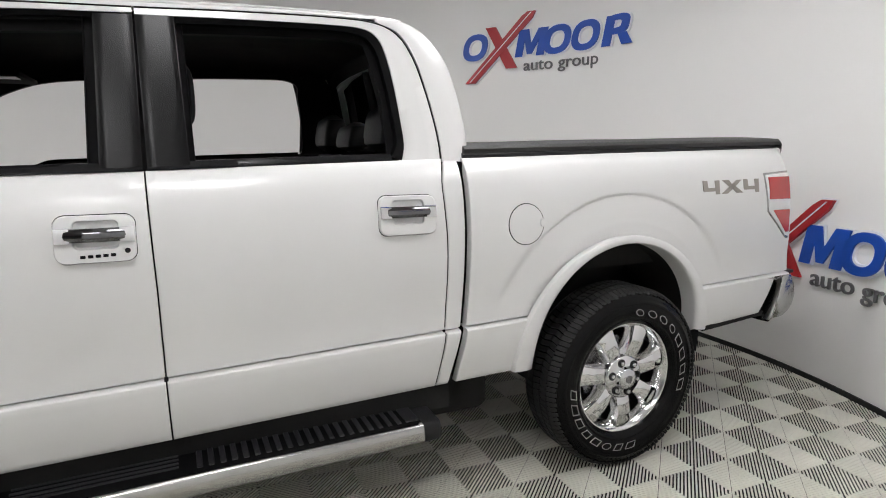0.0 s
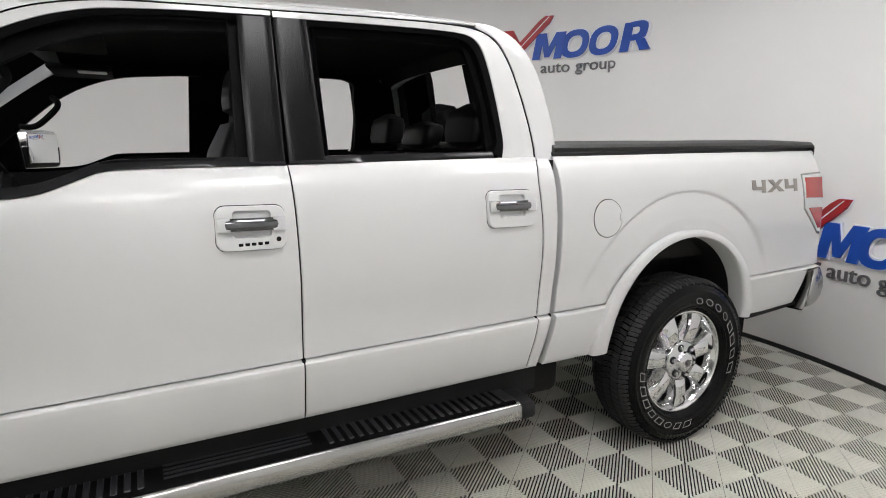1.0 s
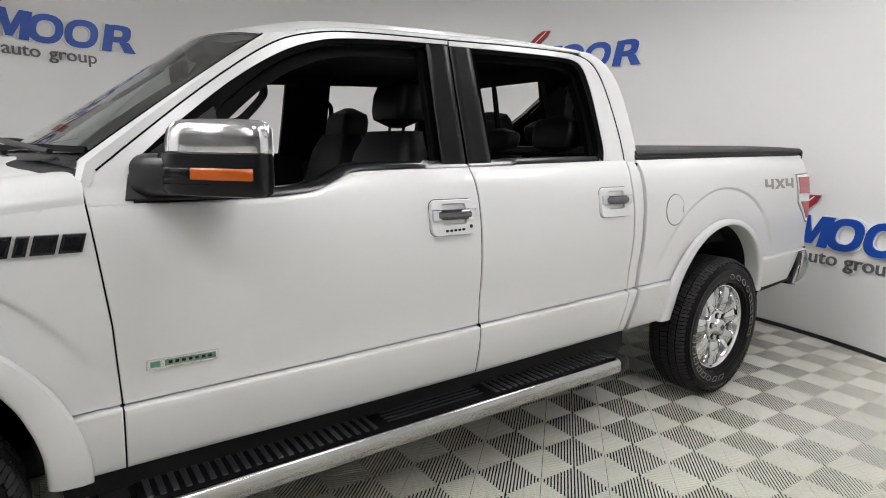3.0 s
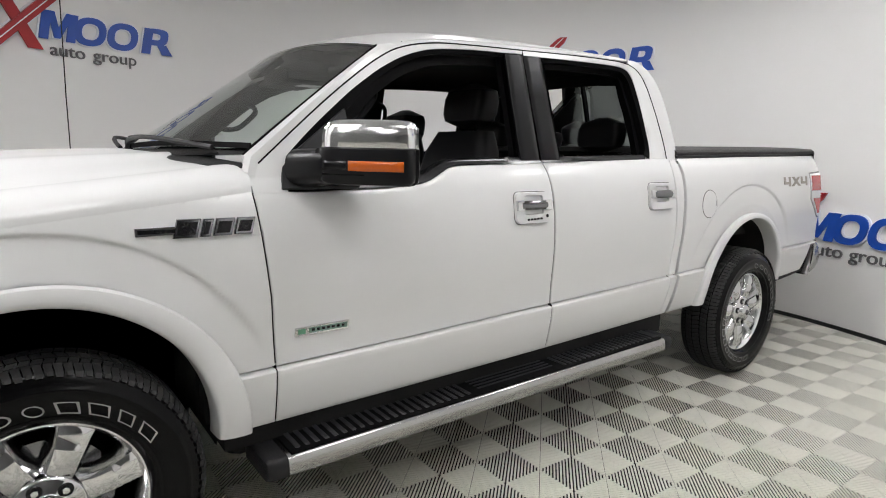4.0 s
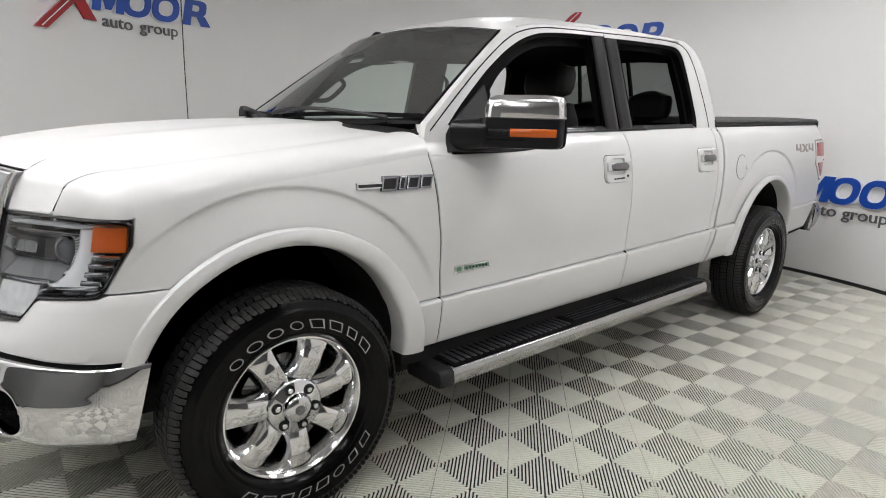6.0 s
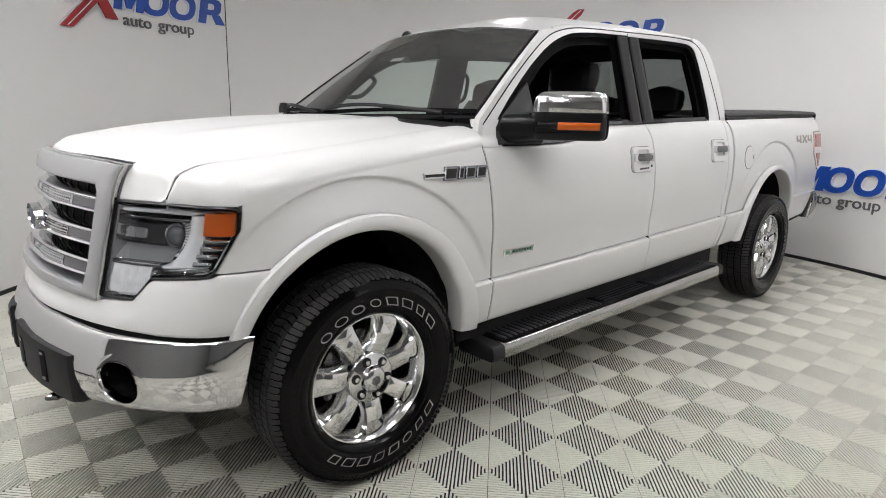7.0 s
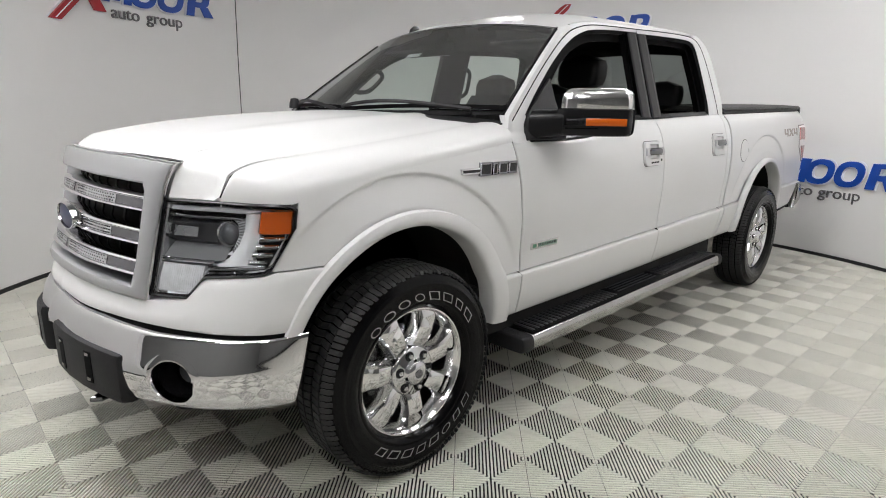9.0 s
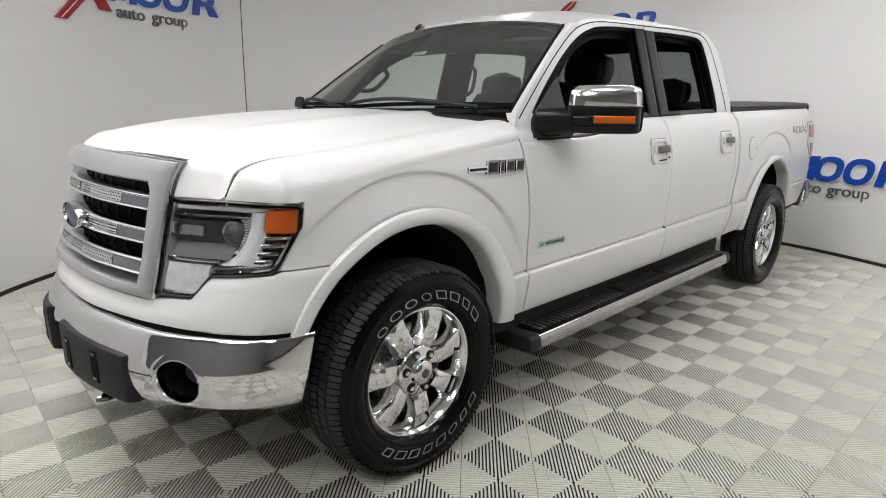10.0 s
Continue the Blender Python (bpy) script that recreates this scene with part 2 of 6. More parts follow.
# the slab's near-black top stands in for shade between the ribs
tagged(part("floor", boxed(-9.0, 3.2, -6.5, 4.6, -0.12, -0.0047), GAPSHADE, None), "grey ribbed interlocking plastic tile floor", "floor", kind="structure")
FLOOR = bpy.data.objects["floor"]
tagged(part("ceiling", boxed(-9.0, 3.2, -6.5, 4.6, CEIL, CEIL + 0.1), CEILM, None), "plain pale ceiling over the booth", "ceiling", kind="structure")
for nm, b in (("wall_north", (-9.0, 3.2, 4.6, 4.75)), ("wall_south", (-9.0, 3.2, -6.65, -6.5)), ("wall_east", (3.2, 3.35, -6.65, 4.75)), ("wall_west", (-9.15, -9.0, -6.65, 4.75))):
    tagged(part(nm, boxed(b[0], b[1], b[2], b[3], -0.12, CEIL + 0.1), OUTERM, None), "plain grey shop wall outside the booth", "wall", kind="structure")


def light_panel(x, y, w, d, turn=0):
    """An unseen ceiling light placed for brightness: metal frame and glowing diffuser."""
    e = new("unseen_ceiling_light")
    e.location = (x, y, CEIL)
    e.rotation_euler = (0, 0, radians(turn))
    bm = bmesh.new()
    t = 0.03
    for a in ((-w / 2 - t, w / 2 + t, -d / 2 - t, -d / 2), (-w / 2 - t, w / 2 + t, d / 2, d / 2 + t), (-w / 2 - t, -w / 2, -d / 2, d / 2), (w / 2, w / 2 + t, -d / 2, d / 2)):
        box(bm, *a, -0.05, -0.001)
    part("frame", bm, SILVER, e)
    part("diffuser", boxed(-w / 2, w / 2, -d / 2, d / 2, -0.045, -0.035), PANEL, e, "glowing white diffuser")
    return tagged(e, "flat white glowing ceiling panel, unseen, placed to fit the brightness", "ceiling light", "ceiling lights")


for x, y, w, d in LIGHTS:
    light_panel(x, y, w, d)

# ---- the truck: x to its tail, y = 0 down its middle, z = 0 on the floor; its rear axle is at x = 0 ----
TRUCK = new("pickup_truck")
tagged(TRUCK, "white four-door pickup truck with chrome bumpers and side steps", "pickup truck")
SIDES = (TRUCK, TRUCK)
FWX, RWX, WZ = -3.675, 0.0, 0.402


def rake(x):
    return 0.027 * (x + 1.8)


LOW = curve([(0.40, 0.872), (0.49, 0.922), (0.55, 0.938), (0.64, 0.954), (0.689, 0.958)])
HIGH = curve([(0.689, 0.958), (0.6925, 0.9565), (0.695, 0.953), (0.6975, 0.942), (0.6995, 0.928), (0.7032, 0.928), (0.7055, 0.9415), (0.725, 0.9420), (0.77, 0.9428), (0.82, 0.9455), (0.89, 0.9518), (0.96, 0.955), (1.06, 0.953), (1.15, 0.943), (1.22, 0.927), (1.28, 0.902), (1.322, 0.870), (1.40, 0.845)])
PLAN = curve([(-4.3, -0.065), (-4.0, -0.038), (-3.6, -0.026), (-3.05, -0.016), (-2.4, -0.003), (-1.8, 0.0), (-0.8, -0.006), (0.0, -0.012), (0.5, -0.022), (1.1, -0.036)])
# nose seen from above: (y, x) at bumper height; it leans back as it rises
NOSE_PTS = [(-4.58, 0.0), (-4.56, -0.25), (-4.48, -0.5), (-4.36, -0.72), (-4.22, -0.87), (-4.05, -0.92)]
NOSE = spline([(a, b, 0) for a, b in NOSE_PTS], 16)
NOSE_S = np.cumsum([0] + [(NOSE[i + 1] - NOSE[i]).length for i in range(len(NOSE) - 1)])
LEAN_BACK = 0.24


def nose(s, z, off=0.0):
    """A point on the nose: s metres from its middle along the driver's side (minus: the other side), off proud of it."""
    q = abs(s)
    x, y = float(np.interp(q, NOSE_S, [p.x for p in NOSE])), float(np.interp(q, NOSE_S, [p.y for p in NOSE]))
    e = 0.01
    x2, y2 = float(np.interp(q + e, NOSE_S, [p.x for p in NOSE])), float(np.interp(q + e, NOSE_S, [p.y for p in NOSE]))
    x1, y1 = float(np.interp(q - e, NOSE_S, [p.x for p in NOSE])), float(np.interp(q - e, NOSE_S, [p.y for p in NOSE]))
    t = Vector((x2 - x1, y2 - y1, 0))
    t = t.normalized() if t.length > 1e-9 else Vector((0, -1, 0))
    n = Vector((t.y, -t.x, 0))
    if q > NOSE_S[-1]:
        x += q - NOSE_S[-1]
    x += LEAN_BACK * max(0.0, z - 0.65) * (1.0 if q < 0.75 else max(0.0, 1 - (q - 0.75) / 0.6))
    p = Vector((x, y, z)) + n * off
    if s < 0:
        p.y = -p.y
    return p


def nose_s(y):
    """Arc length along the nose at which it is y metres from the middle."""
    return float(np.interp(y, [-p.y for p in NOSE], NOSE_S))


NOSE_HALF = lin([(p.x, -p.y) for p in NOSE] + [(-3.9, 0.955), (-3.7, 1.0), (-3.5, 1.06)])
NOSE_AT = lin([(p.x, s) for p, s in zip(NOSE, NOSE_S)] + [(-3.5, float(NOSE_S[-1]) + 0.55)])


def arch(x, z, wx, cz, r_bulge, depth):
    """The hollow below the crease over a wheel."""
    dx, dz = x - wx, z - cz
    r = math.hypot(dx, dz)
    if r > r_bulge:
        return 0.0
    t = r_bulge - r
    s = min(t / 0.014, 1.0)
    rise = 1 - min(max(t - 0.014, 0) / 0.11, 1.0)
    a = math.degrees(math.atan2(dz, abs(dx)))
    fade = min(max((a - 14) / 34, 0.0), 1.0)
    return -depth * s * s * (3 - 2 * s) * rise * fade * fade * (3 - 2 * fade)


RARCH, FARCH = (-0.028, 0.535), (-3.678, 0.492)


def half(x, z):
    """Half the body's width at a point of its side."""
    zr = z - rake(x)
    d = (LOW(zr) if zr < 0.689 else HIGH(zr)) + PLAN(x)
    d += arch(x, z, *RARCH, 0.675, 0.010) + arch(x, z, *FARCH, 0.648, 0.012)
    if x < -3.6:
        lean = 0.0
        for _ in range(3):
            q = NOSE_AT(x - lean)
            lean = LEAN_BACK * max(0.0, z - 0.65) * (1.0 if q < 0.75 else max(0.0, 1 - (q - 0.75) / 0.6))
        b = NOSE_HALF(x - lean) - 0.001
        h = max(0.03 - abs(d - b), 0) / 0.03
        d = min(d, b) - h * h * 0.0075
    return d


def cabin(z):
    """Half width of the cabin above the belt."""
    return 0.850 - 0.30 * (z - 1.335)


def patch(bm, xl, xr, zb, zt, nu, nv, edges="LRBT", f=half, lip=0.035, inset=0.003, low=()):
    """A stretch of the body's side between two edges x(z) and two z(x), its free edges (LRBT) turned in."""
    def samples(n, lo, hi):
        s = [(k / n, 0) for k in range(n + 1)]
        if lo:
            s = [(0, lip), (0, inset)] + [(0.0, None)] + s[1:]
        if hi:
            s = s[:-1] + [(1.0, None), (1, inset), (1, lip)]
        return s
    us, vs = samples(nu, "L" in edges, "R" in edges), samples(nv, "B" in edges, "T" in edges)
    vs = [q for q in vs if not low or q[0] == 0 or q[0] > low[-1] + 0.005]
    vs = vs[:1] + [(v, 0) for v in low] + vs[1:]
    rows = []
    for v, dv in vs:
        row = []
        for u, du in us:
            x = 0.5 * (xl(0.9) + xr(0.9))
            z = 0.9
            for _ in range(6):
                z = zb(x) + v * (zt(x) - zb(x))
                x = xl(z) + u * (xr(z) - xl(z))
            if du is None:
                x += inset if u == 0 else -inset
            if dv is None:
                z += inset if v == 0 else -inset
            d = f(x, z) - max(du or 0, dv or 0)
            row.append(Vector((x, -d, z)))
        rows.append(row)
    loft(bm, rows)
    return bm


def const(c):
    return lambda _: c


CREASE = lambda x: 0.689 + rake(x)
GROOVE = (0.006, 0.010, 0.014, 0.018, 0.023, 0.029, 0.036, 0.046, 0.060)      # finer rows over the crease
ROCKER = curve([(-3.4, 0.466), (-3.05, 0.474), (-1.79, 0.494), (-0.83, 0.511), (-0.5, 0.515), (0.5, 0.552), (0.9, 0.575)])
GAP = 0.0024
CUT_F = lin([(0.40, -3.045), (0.68, -3.045), (0.90, -3.056), (1.14, -3.082), (1.32, -3.102)])     # fender and front door
CUT_M = lin([(0.40, -1.786), (0.50, -1.790), (0.71, -1.794), (0.97, -1.797), (1.32, -1.808)])     # the two doors
CUT_R = curve([(0.40, -0.905), (0.52, -0.892), (0.74, -0.864), (1.015, -0.857), (1.25, -0.866), (1.36, -0.842)])  # rear door and cab
CAB_END = curve([(0.40, -0.855), (0.52, -0.840), (0.564, -0.833), (0.75, -0.800), (0.95, -0.791), (1.40, -0.786)])
BED_X0 = curve([(0.40, -0.815), (0.536, -0.805), (0.75, -0.775), (0.90, -0.767), (1.40, -0.762)])
BED_X1 = lin([(0.50, 1.085), (0.777, 1.062), (1.385, 0.985)])
BED_TOP = lin([(-0.8, 1.352), (0.0, 1.371), (1.0, 1.392)])
BELT_F = curve([(-3.12, 1.222), (-2.98, 1.224), (-2.66, 1.229), (-2.48, 1.243), (-2.38, 1.278), (-2.30, 1.306), (-2.20, 1.311), (-1.80, 1.321)])
BELT_R = lin([(-1.82, 1.321), (-0.80, 1.352)])
sh = lambda f, d: (lambda v: f(v) + d)


# doors, lower halves
def door_lower(xl, xr, belt):
    bm = bmesh.new()
    patch(bm, xl, xr, ROCKER, CREASE, 30, 10, "LRB")
    patch(bm, xl, xr, CREASE, belt, 30, 26, "LRT", low=GROOVE)
    return bm


FDOORS = pair("front_door", door_lower(sh(CUT_F, GAP), sh(CUT_M, -GAP), BELT_F), PAINT, SIDES)
RDOORS = pair("rear_door", door_lower(sh(CUT_M, GAP), sh(CUT_R, -GAP), BELT_R), PAINT, SIDES)



def gap_seal(cut, z0, z1):
    """Dark seal down in the gap between two panels."""
    line = [Vector((cut(z), -(half(cut(z), z) - 0.009), z)) for z in np.linspace(z0, z1, 60)]
    return sweep(bmesh.new(), line, [(-0.006, -0.004), (0.006, -0.004), (0.006, 0.004), (-0.006, 0.004)], up=Vector((0, 1, 0)))


pair("door_gap_seal", gap_seal(CUT_F, 0.48, 1.222), SEAL, SIDES, "black rubber seal in the door gap")
pair("door_gap_seal", gap_seal(CUT_M, 0.50, 1.318), SEAL, SIDES, "black rubber seal in the door gap")
pair("door_gap_seal", gap_seal(CUT_R, 0.52, 1.340), SEAL, SIDES, "black rubber seal in the door gap")

# cab corner behind the rear door
bm = bmesh.new()
patch(bm, sh(CUT_R, GAP), CAB_END, ROCKER, CREASE, 6, 10, "LRB")
patch(bm, sh(CUT_R, GAP), CAB_END, CREASE, lambda x: 1.345, 6, 26, "LR", low=GROOVE)
pair("cab_corner", bm, PAINT, SIDES)

# bed sides, cut away over the wheel
bm = bmesh.new()
AR = 0.478
patch(bm, BED_X0, const(RARCH[0] - 0.465), ROCKER, CREASE, 12, 10, "LB")
patch(bm, const(RARCH[0] + 0.445), lin([(0.55, 0.885), (0.78, 0.955)]), ROCKER, CREASE, 14, 10, "RB")


def over_arch(x):
    dx = x - RARCH[0]
    return max(CREASE(x), RARCH[1] + math.sqrt(max(AR * AR - dx * dx, 0.0)))


patch(bm, BED_X0, BED_X1, over_arch, BED_TOP, 130, 66, "LRT", low=GROOVE)
pair("bed_side", bm, PAINT, SIDES)

# fenders
bm = bmesh.new()
F_TOP = curve([(-4.268, 1.072), (-4.251, 1.113), (-4.230, 1.153), (-4.197, 1.172), (-4.153, 1.186), (-3.986, 1.205), (-3.5, 1.262), (-3.05, 1.318)])   # the seam to the hood
HE = curve([(-4.268, 0.708), (-4.251, 0.722), (-4.230, 0.732), (-4.197, 0.740), (-4.153, 0.747), (-4.0, 0.751), (-3.5, 0.757), (-3.02, 0.765)])                          # its distance from the middle
SHF = curve([(-4.27, 0.004), (-4.230, 0.086), (-4.105, 0.121), (-3.95, 0.098), (-3.7, 0.085), (-3.0, 0.085)])


def over_arch_f(x):
    dx = x - FARCH[0]
    return max(CREASE(x) if dx > 0 else 0.867, FARCH[1] + math.sqrt(max(AR * AR - dx * dx, 0.0)))


LAMP_SIDE = lin([(0.840, 0.962), (0.867, 0.972), (1.0, 1.042), (1.04, 1.044), (1.10, 1.044)])   # outer edge of the head lamp along the nose
LAMP_BACK = lambda z: nose(LAMP_SIDE(z), z).x
patch(bm, const(FARCH[0] + 0.455), sh(CUT_F, -GAP), ROCKER, CREASE, 10, 10, "RB")
patch(bm, LAMP_BACK, sh(CUT_F, -GAP), over_arch_f, lambda x: F_TOP(x) - SHF(x), 110, 56, "LR", low=GROOVE)


def shoulder(x, yl, zl, n=10):
    """Section from the side over the shoulder in to the hood's seam."""
    ys, zs = HE(x) + 0.004, F_TOP(x)
    return [Vector((x, -(yl + (ys - yl) * (1 - math.cos(radians(90 * k / n)))), zl + (zs - zl) * math.sin(radians(90 * k / n)))) for k in range(n + 1)]


rows = []
for i in range(91):
    x = -4.105
    for _ in range(4):
        zt = F_TOP(x) - SHF(x)
        x = LAMP_BACK(zt) + i / 90 * (CUT_F(zt) - GAP - LAMP_BACK(zt))
    zt = F_TOP(x) - SHF(x)
    r = shoulder(x, half(x, zt), zt)
    rows.append(r + [r[-1] + Vector((0, -0.001, -0.03))])
loft(bm, rows)
# tip of the fender over the lamp
x0 = rows[0][0].x
rows = [rows[0]]
for i in range(1, 13):
    x = x0 + (-4.266 - x0) * i / 12
    zl = 1.068 + 0.004 * i / 12
    yl = half(x, zl)
    r = shoulder(x, max(yl, HE(x) + 0.002), min(zl, F_TOP(x) - 0.001))
    rows.append(r + [r[-1] + Vector((0, -0.001, -0.03))])
loft(bm, rows)
FENDERS = pair("fender", bm, PAINT, SIDES)


# wheel-arch flares
FLARE = curve([(0.40, 0.905), (0.50, 0.930), (0.60, 0.946), (0.72, 0.953), (0.90, 0.957), (1.06, 0.960), (1.20, 0.955)])


def flare(ci, r_in, in0, in1, co, r_out, out0, out1):
    """A wheel-arch lip between an inner and an outer circle, each about a centre of its own."""
    bm = bmesh.new()
    rows = []
    n = 64
    for k in range(n + 1):
        t = k / n
        ai, ao, ro = radians(in0 + (in1 - in0) * t), radians(out0 + (out1 - out0) * t), r_out
        row = []
        for f, o in ((1.0, -0.004), (0.985, 0.006), (0.92, 0.014), (0.70, 0.019), (0.40, 0.021), (0.15, 0.018), (0.04, 0.011), (0.0, 0.0), (-0.02, -0.03), (-0.05, -0.07)):
            xi, zi = ci[0] - r_in * math.cos(ai), ci[1] + r_in * math.sin(ai)
            xo, zo = co[0] - ro * math.cos(ao), co[1] + ro * math.sin(ao)
            x, z = xi + f * (xo - xi), zi + f * (zo - zi)
            base = FLARE(max(zo, 0.45) - rake(xo)) + PLAN(xo) + min(half(xo, 0.9) - HIGH(0.9 - rake(xo)) - PLAN(xo), 0) + 0.004
            row.append(Vector((x, -(base + o + (0.006 if f < 1 else 0)), z)))
        rows.append(row)
    vs = loft(bm, rows)
    return bm


pair("wheel_flare", flare((-0.030, 0.553), 0.446, -4.4, 179, (-0.033, 0.502), 0.532, 1.4, 174.8), PAINT, SIDES)
pair("wheel_flare", flare((-3.681, 0.503), 0.450, 20, 183.6, (-3.664, 0.471), 0.538, 20, 180.3), PAINT, SIDES)


# cabin side: strips between an outer and an inner line, both as (x, z)
def strip(bm, outer, inner, n=10, o0=0.0, o1=0.0, depth=0.03, rows=3):
    a, b = spline([(p[0], p[1], 0) for p in outer], n), spline([(p[0], p[1], 0) for p in inner], n)
    a, b = resample(a, 60), resample(b, 60)
    rings = [[Vector((p.x, -(cabin(p.y) + o0 - depth), p.y)) for p in a], [Vector((p.x, -(cabin(p.y) + o0 - 0.003), p.y)) for p in a]]
    for k in range(rows + 1):
        t = 0.03 + 0.94 * k / rows
        rings.append([Vector((p.x + (q.x - p.x) * t, -(cabin(p.y + (q.y - p.y) * t) + o0 + (o1 - o0) * t), p.y + (q.y - p.y) * t)) for p, q in zip(a, b)])
    rings += [[Vector((p.x, -(cabin(p.y) + o1 - 0.003), p.y)) for p in b], [Vector((p.x, -(cabin(p.y) + o1 - depth), p.y)) for p in b]]
    loft(bm, rings)
    return bm


def resample(pts, n):
    s = np.cumsum([0] + [(pts[i + 1] - pts[i]).length for i in range(len(pts) - 1)])
    return [Vector((float(np.interp(t, s, [p.x for p in pts])), float(np.interp(t, s, [p.y for p in pts])), 0)) for t in np.linspace(0, s[-1], n + 1)]


FD_OUT = [(-3.060, 1.312), (-2.932, 1.419), (-2.800, 1.526), (-2.676, 1.619), (-2.560, 1.697), (-2.455, 1.747), (-2.300, 1.782), (-2.10, 1.798), (-1.812, 1.812)]
FD_IN = [(-2.985, 1.318), (-2.868, 1.426), (-2.720, 1.548), (-2.640, 1.606), (-2.555, 1.661), (-2.460, 1.710), (-2.370, 1.742), (-2.283, 1.761), (-2.10, 1.779), (-1.922, 1.789), (-1.812, 1.795)]
FG = [(-2.915, 1.318), (-2.800, 1.422), (-2.640, 1.566), (-2.545, 1.637), (-2.440, 1.694), (-2.300, 1.739), (-2.10, 1.762), (-1.925, 1.773)]
pair("window_frame", strip(bmesh.new(), FD_OUT, FD_IN, o0=0.004, o1=0.004), PAINT, FDOORS)
pair("window_trim", strip(bmesh.new(), [(p[0] + 0.0, p[1]) for p in FD_IN], FG, o0=0.000, o1=-0.010), SEAL, FDOORS, "black weather strip")
RD_OUT = [(-1.806, 1.812), (-1.50, 1.828), (-1.20, 1.838), (-1.04, 1.832), (-0.955, 1.795), (-0.905, 1.715), (-0.872, 1.60), (-0.850, 1.48), (-0.842, 1.40), (-0.842, 1.345)]
RD_IN = [(-1.806, 1.790), (-1.50, 1.803), (-1.20, 1.812), (-1.078, 1.806), (-1.030, 1.775), (-1.008, 1.715), (-0.992, 1.62), (-0.981, 1.50), (-0.977, 1.40), (-0.992, 1.345)]
RG = [(-1.69, 1.774), (-1.50, 1.785), (-1.20, 1.795), (-1.10, 1.788), (-1.055, 1.758), (-1.032, 1.70), (-1.014, 1.60), (-1.004, 1.50), (-1.000, 1.41), (-1.025, 1.362)]
pair("window_frame", strip(bmesh.new(), RD_OUT, RD_IN, o0=0.004, o1=0.004), PAINT, RDOORS)
pair("window_trim", strip(bmesh.new(), RD_IN, RG, o0=0.001, o1=-0.010), SEAL, RDOORS, "black weather strip")


# corner of the front door ahead of its window
bm = bmesh.new()
loft(bm, [[Vector((x, -(max(half(x, z), cabin(z) + 0.003) - d), z)) for x, d in [(CUT_F(z) + GAP, 0.03)] + [(CUT_F(z) + GAP + k * 0.02, 0.0) for k in range(8)]] for z in np.linspace(1.222, 1.335, 12)])
pair("window_corner", bm, PAINT, FDOORS)


def flat_side(bm, quad, off, t=0.02, n=8, bend=0.0):
    """A panel on the cabin's side from four (x, z) corners: bottom front, bottom rear, top rear, top front."""
    def at(u, v):
        b = [quad[0][i] + u * (quad[1][i] - quad[0][i]) for i in (0, 1)]
        c = [quad[3][i] + u * (quad[2][i] - quad[3][i]) for i in (0, 1)]
        x, z = b[0] + v * (c[0] - b[0]), b[1] + v * (c[1] - b[1])
        return x, z
    rows = []
    for j in range(n + 1):
        row = []
        v = j / n
        us = [(0, t), (0, 0.002)] + [(u, 0) for u in (0.03, 0.25, 0.5, 0.75, 0.97)] + [(1, 0.002), (1, t)]
        for u, d in us:
            x, z = at(u, v)
            row.append(Vector((x, -(cabin(z) + off + bend * math.sin(math.pi * v) - d), z)))
        rows.append(row)
    loft(bm, rows)
    return bm


pair("pillar_cover", flat_side(bmesh.new(), [(-1.925, 1.312), (-1.812, 1.318), (-1.812, 1.789), (-1.918, 1.784)], 0.004), PILLAR, FDOORS, "satin black pillar cover")
pair("pillar_cover", flat_side(bmesh.new(), [(-1.800, 1.318), (-1.682, 1.324), (-1.697, 1.794), (-1.806, 1.790)], 0.004), PILLAR, RDOORS, "satin black pillar cover")


def ribbon(pts_low, pts_high, off_low, off_high, f=None):
    bm = bmesh.new()
    a, b = resample(spline([(*p, 0) for p in pts_low], 8), 50), resample(spline([(*p, 0) for p in pts_high], 8), 50)
    g = f or (lambda x, z: cabin(z))
    rows = [[Vector((p.x, -(g(p.x, p.y) - 0.03), p.y)) for p in a], [Vector((p.x, -(g(p.x, p.y) + off_low), p.y)) for p in a],
            [Vector(((p.x + q.x) / 2, -(g((p.x + q.x) / 2, (p.y + q.y) / 2) + (off_low + off_high) / 2 + 0.003), (p.y + q.y) / 2)) for p, q in zip(a, b)],
            [Vector((p.x, -(g(p.x, p.y) + off_high), p.y)) for p in b], [Vector((p.x, -(g(p.x, p.y) - 0.05), p.y)) for p in b]]
    loft(bm, rows)
    return bm


hb = lambda x, z: max(half(x, z), cabin(z)) if z < 1.33 else cabin(z)
bl = [(x, BELT_F(x) + 0.001) for x in (-2.98, -2.80, -2.66, -2.55, -2.46, -2.38, -2.32, -2.26, -2.1, -1.95, -1.812)]
pair("belt_trim", ribbon(bl, [(x, z + 0.026) for x, z in bl], 0.002, -0.004, hb), GLOSSBLACK, FDOORS, "black belt moulding")
bl = [(x, BELT_R(x) + 0.001) for x in (-1.800, -1.6, -1.4, -1.2, -1.03)]
pair("belt_trim", ribbon(bl, [(x, z + 0.024) for x, z in bl], 0.002, -0.004, hb), GLOSSBLACK, RDOORS, "black belt moulding")


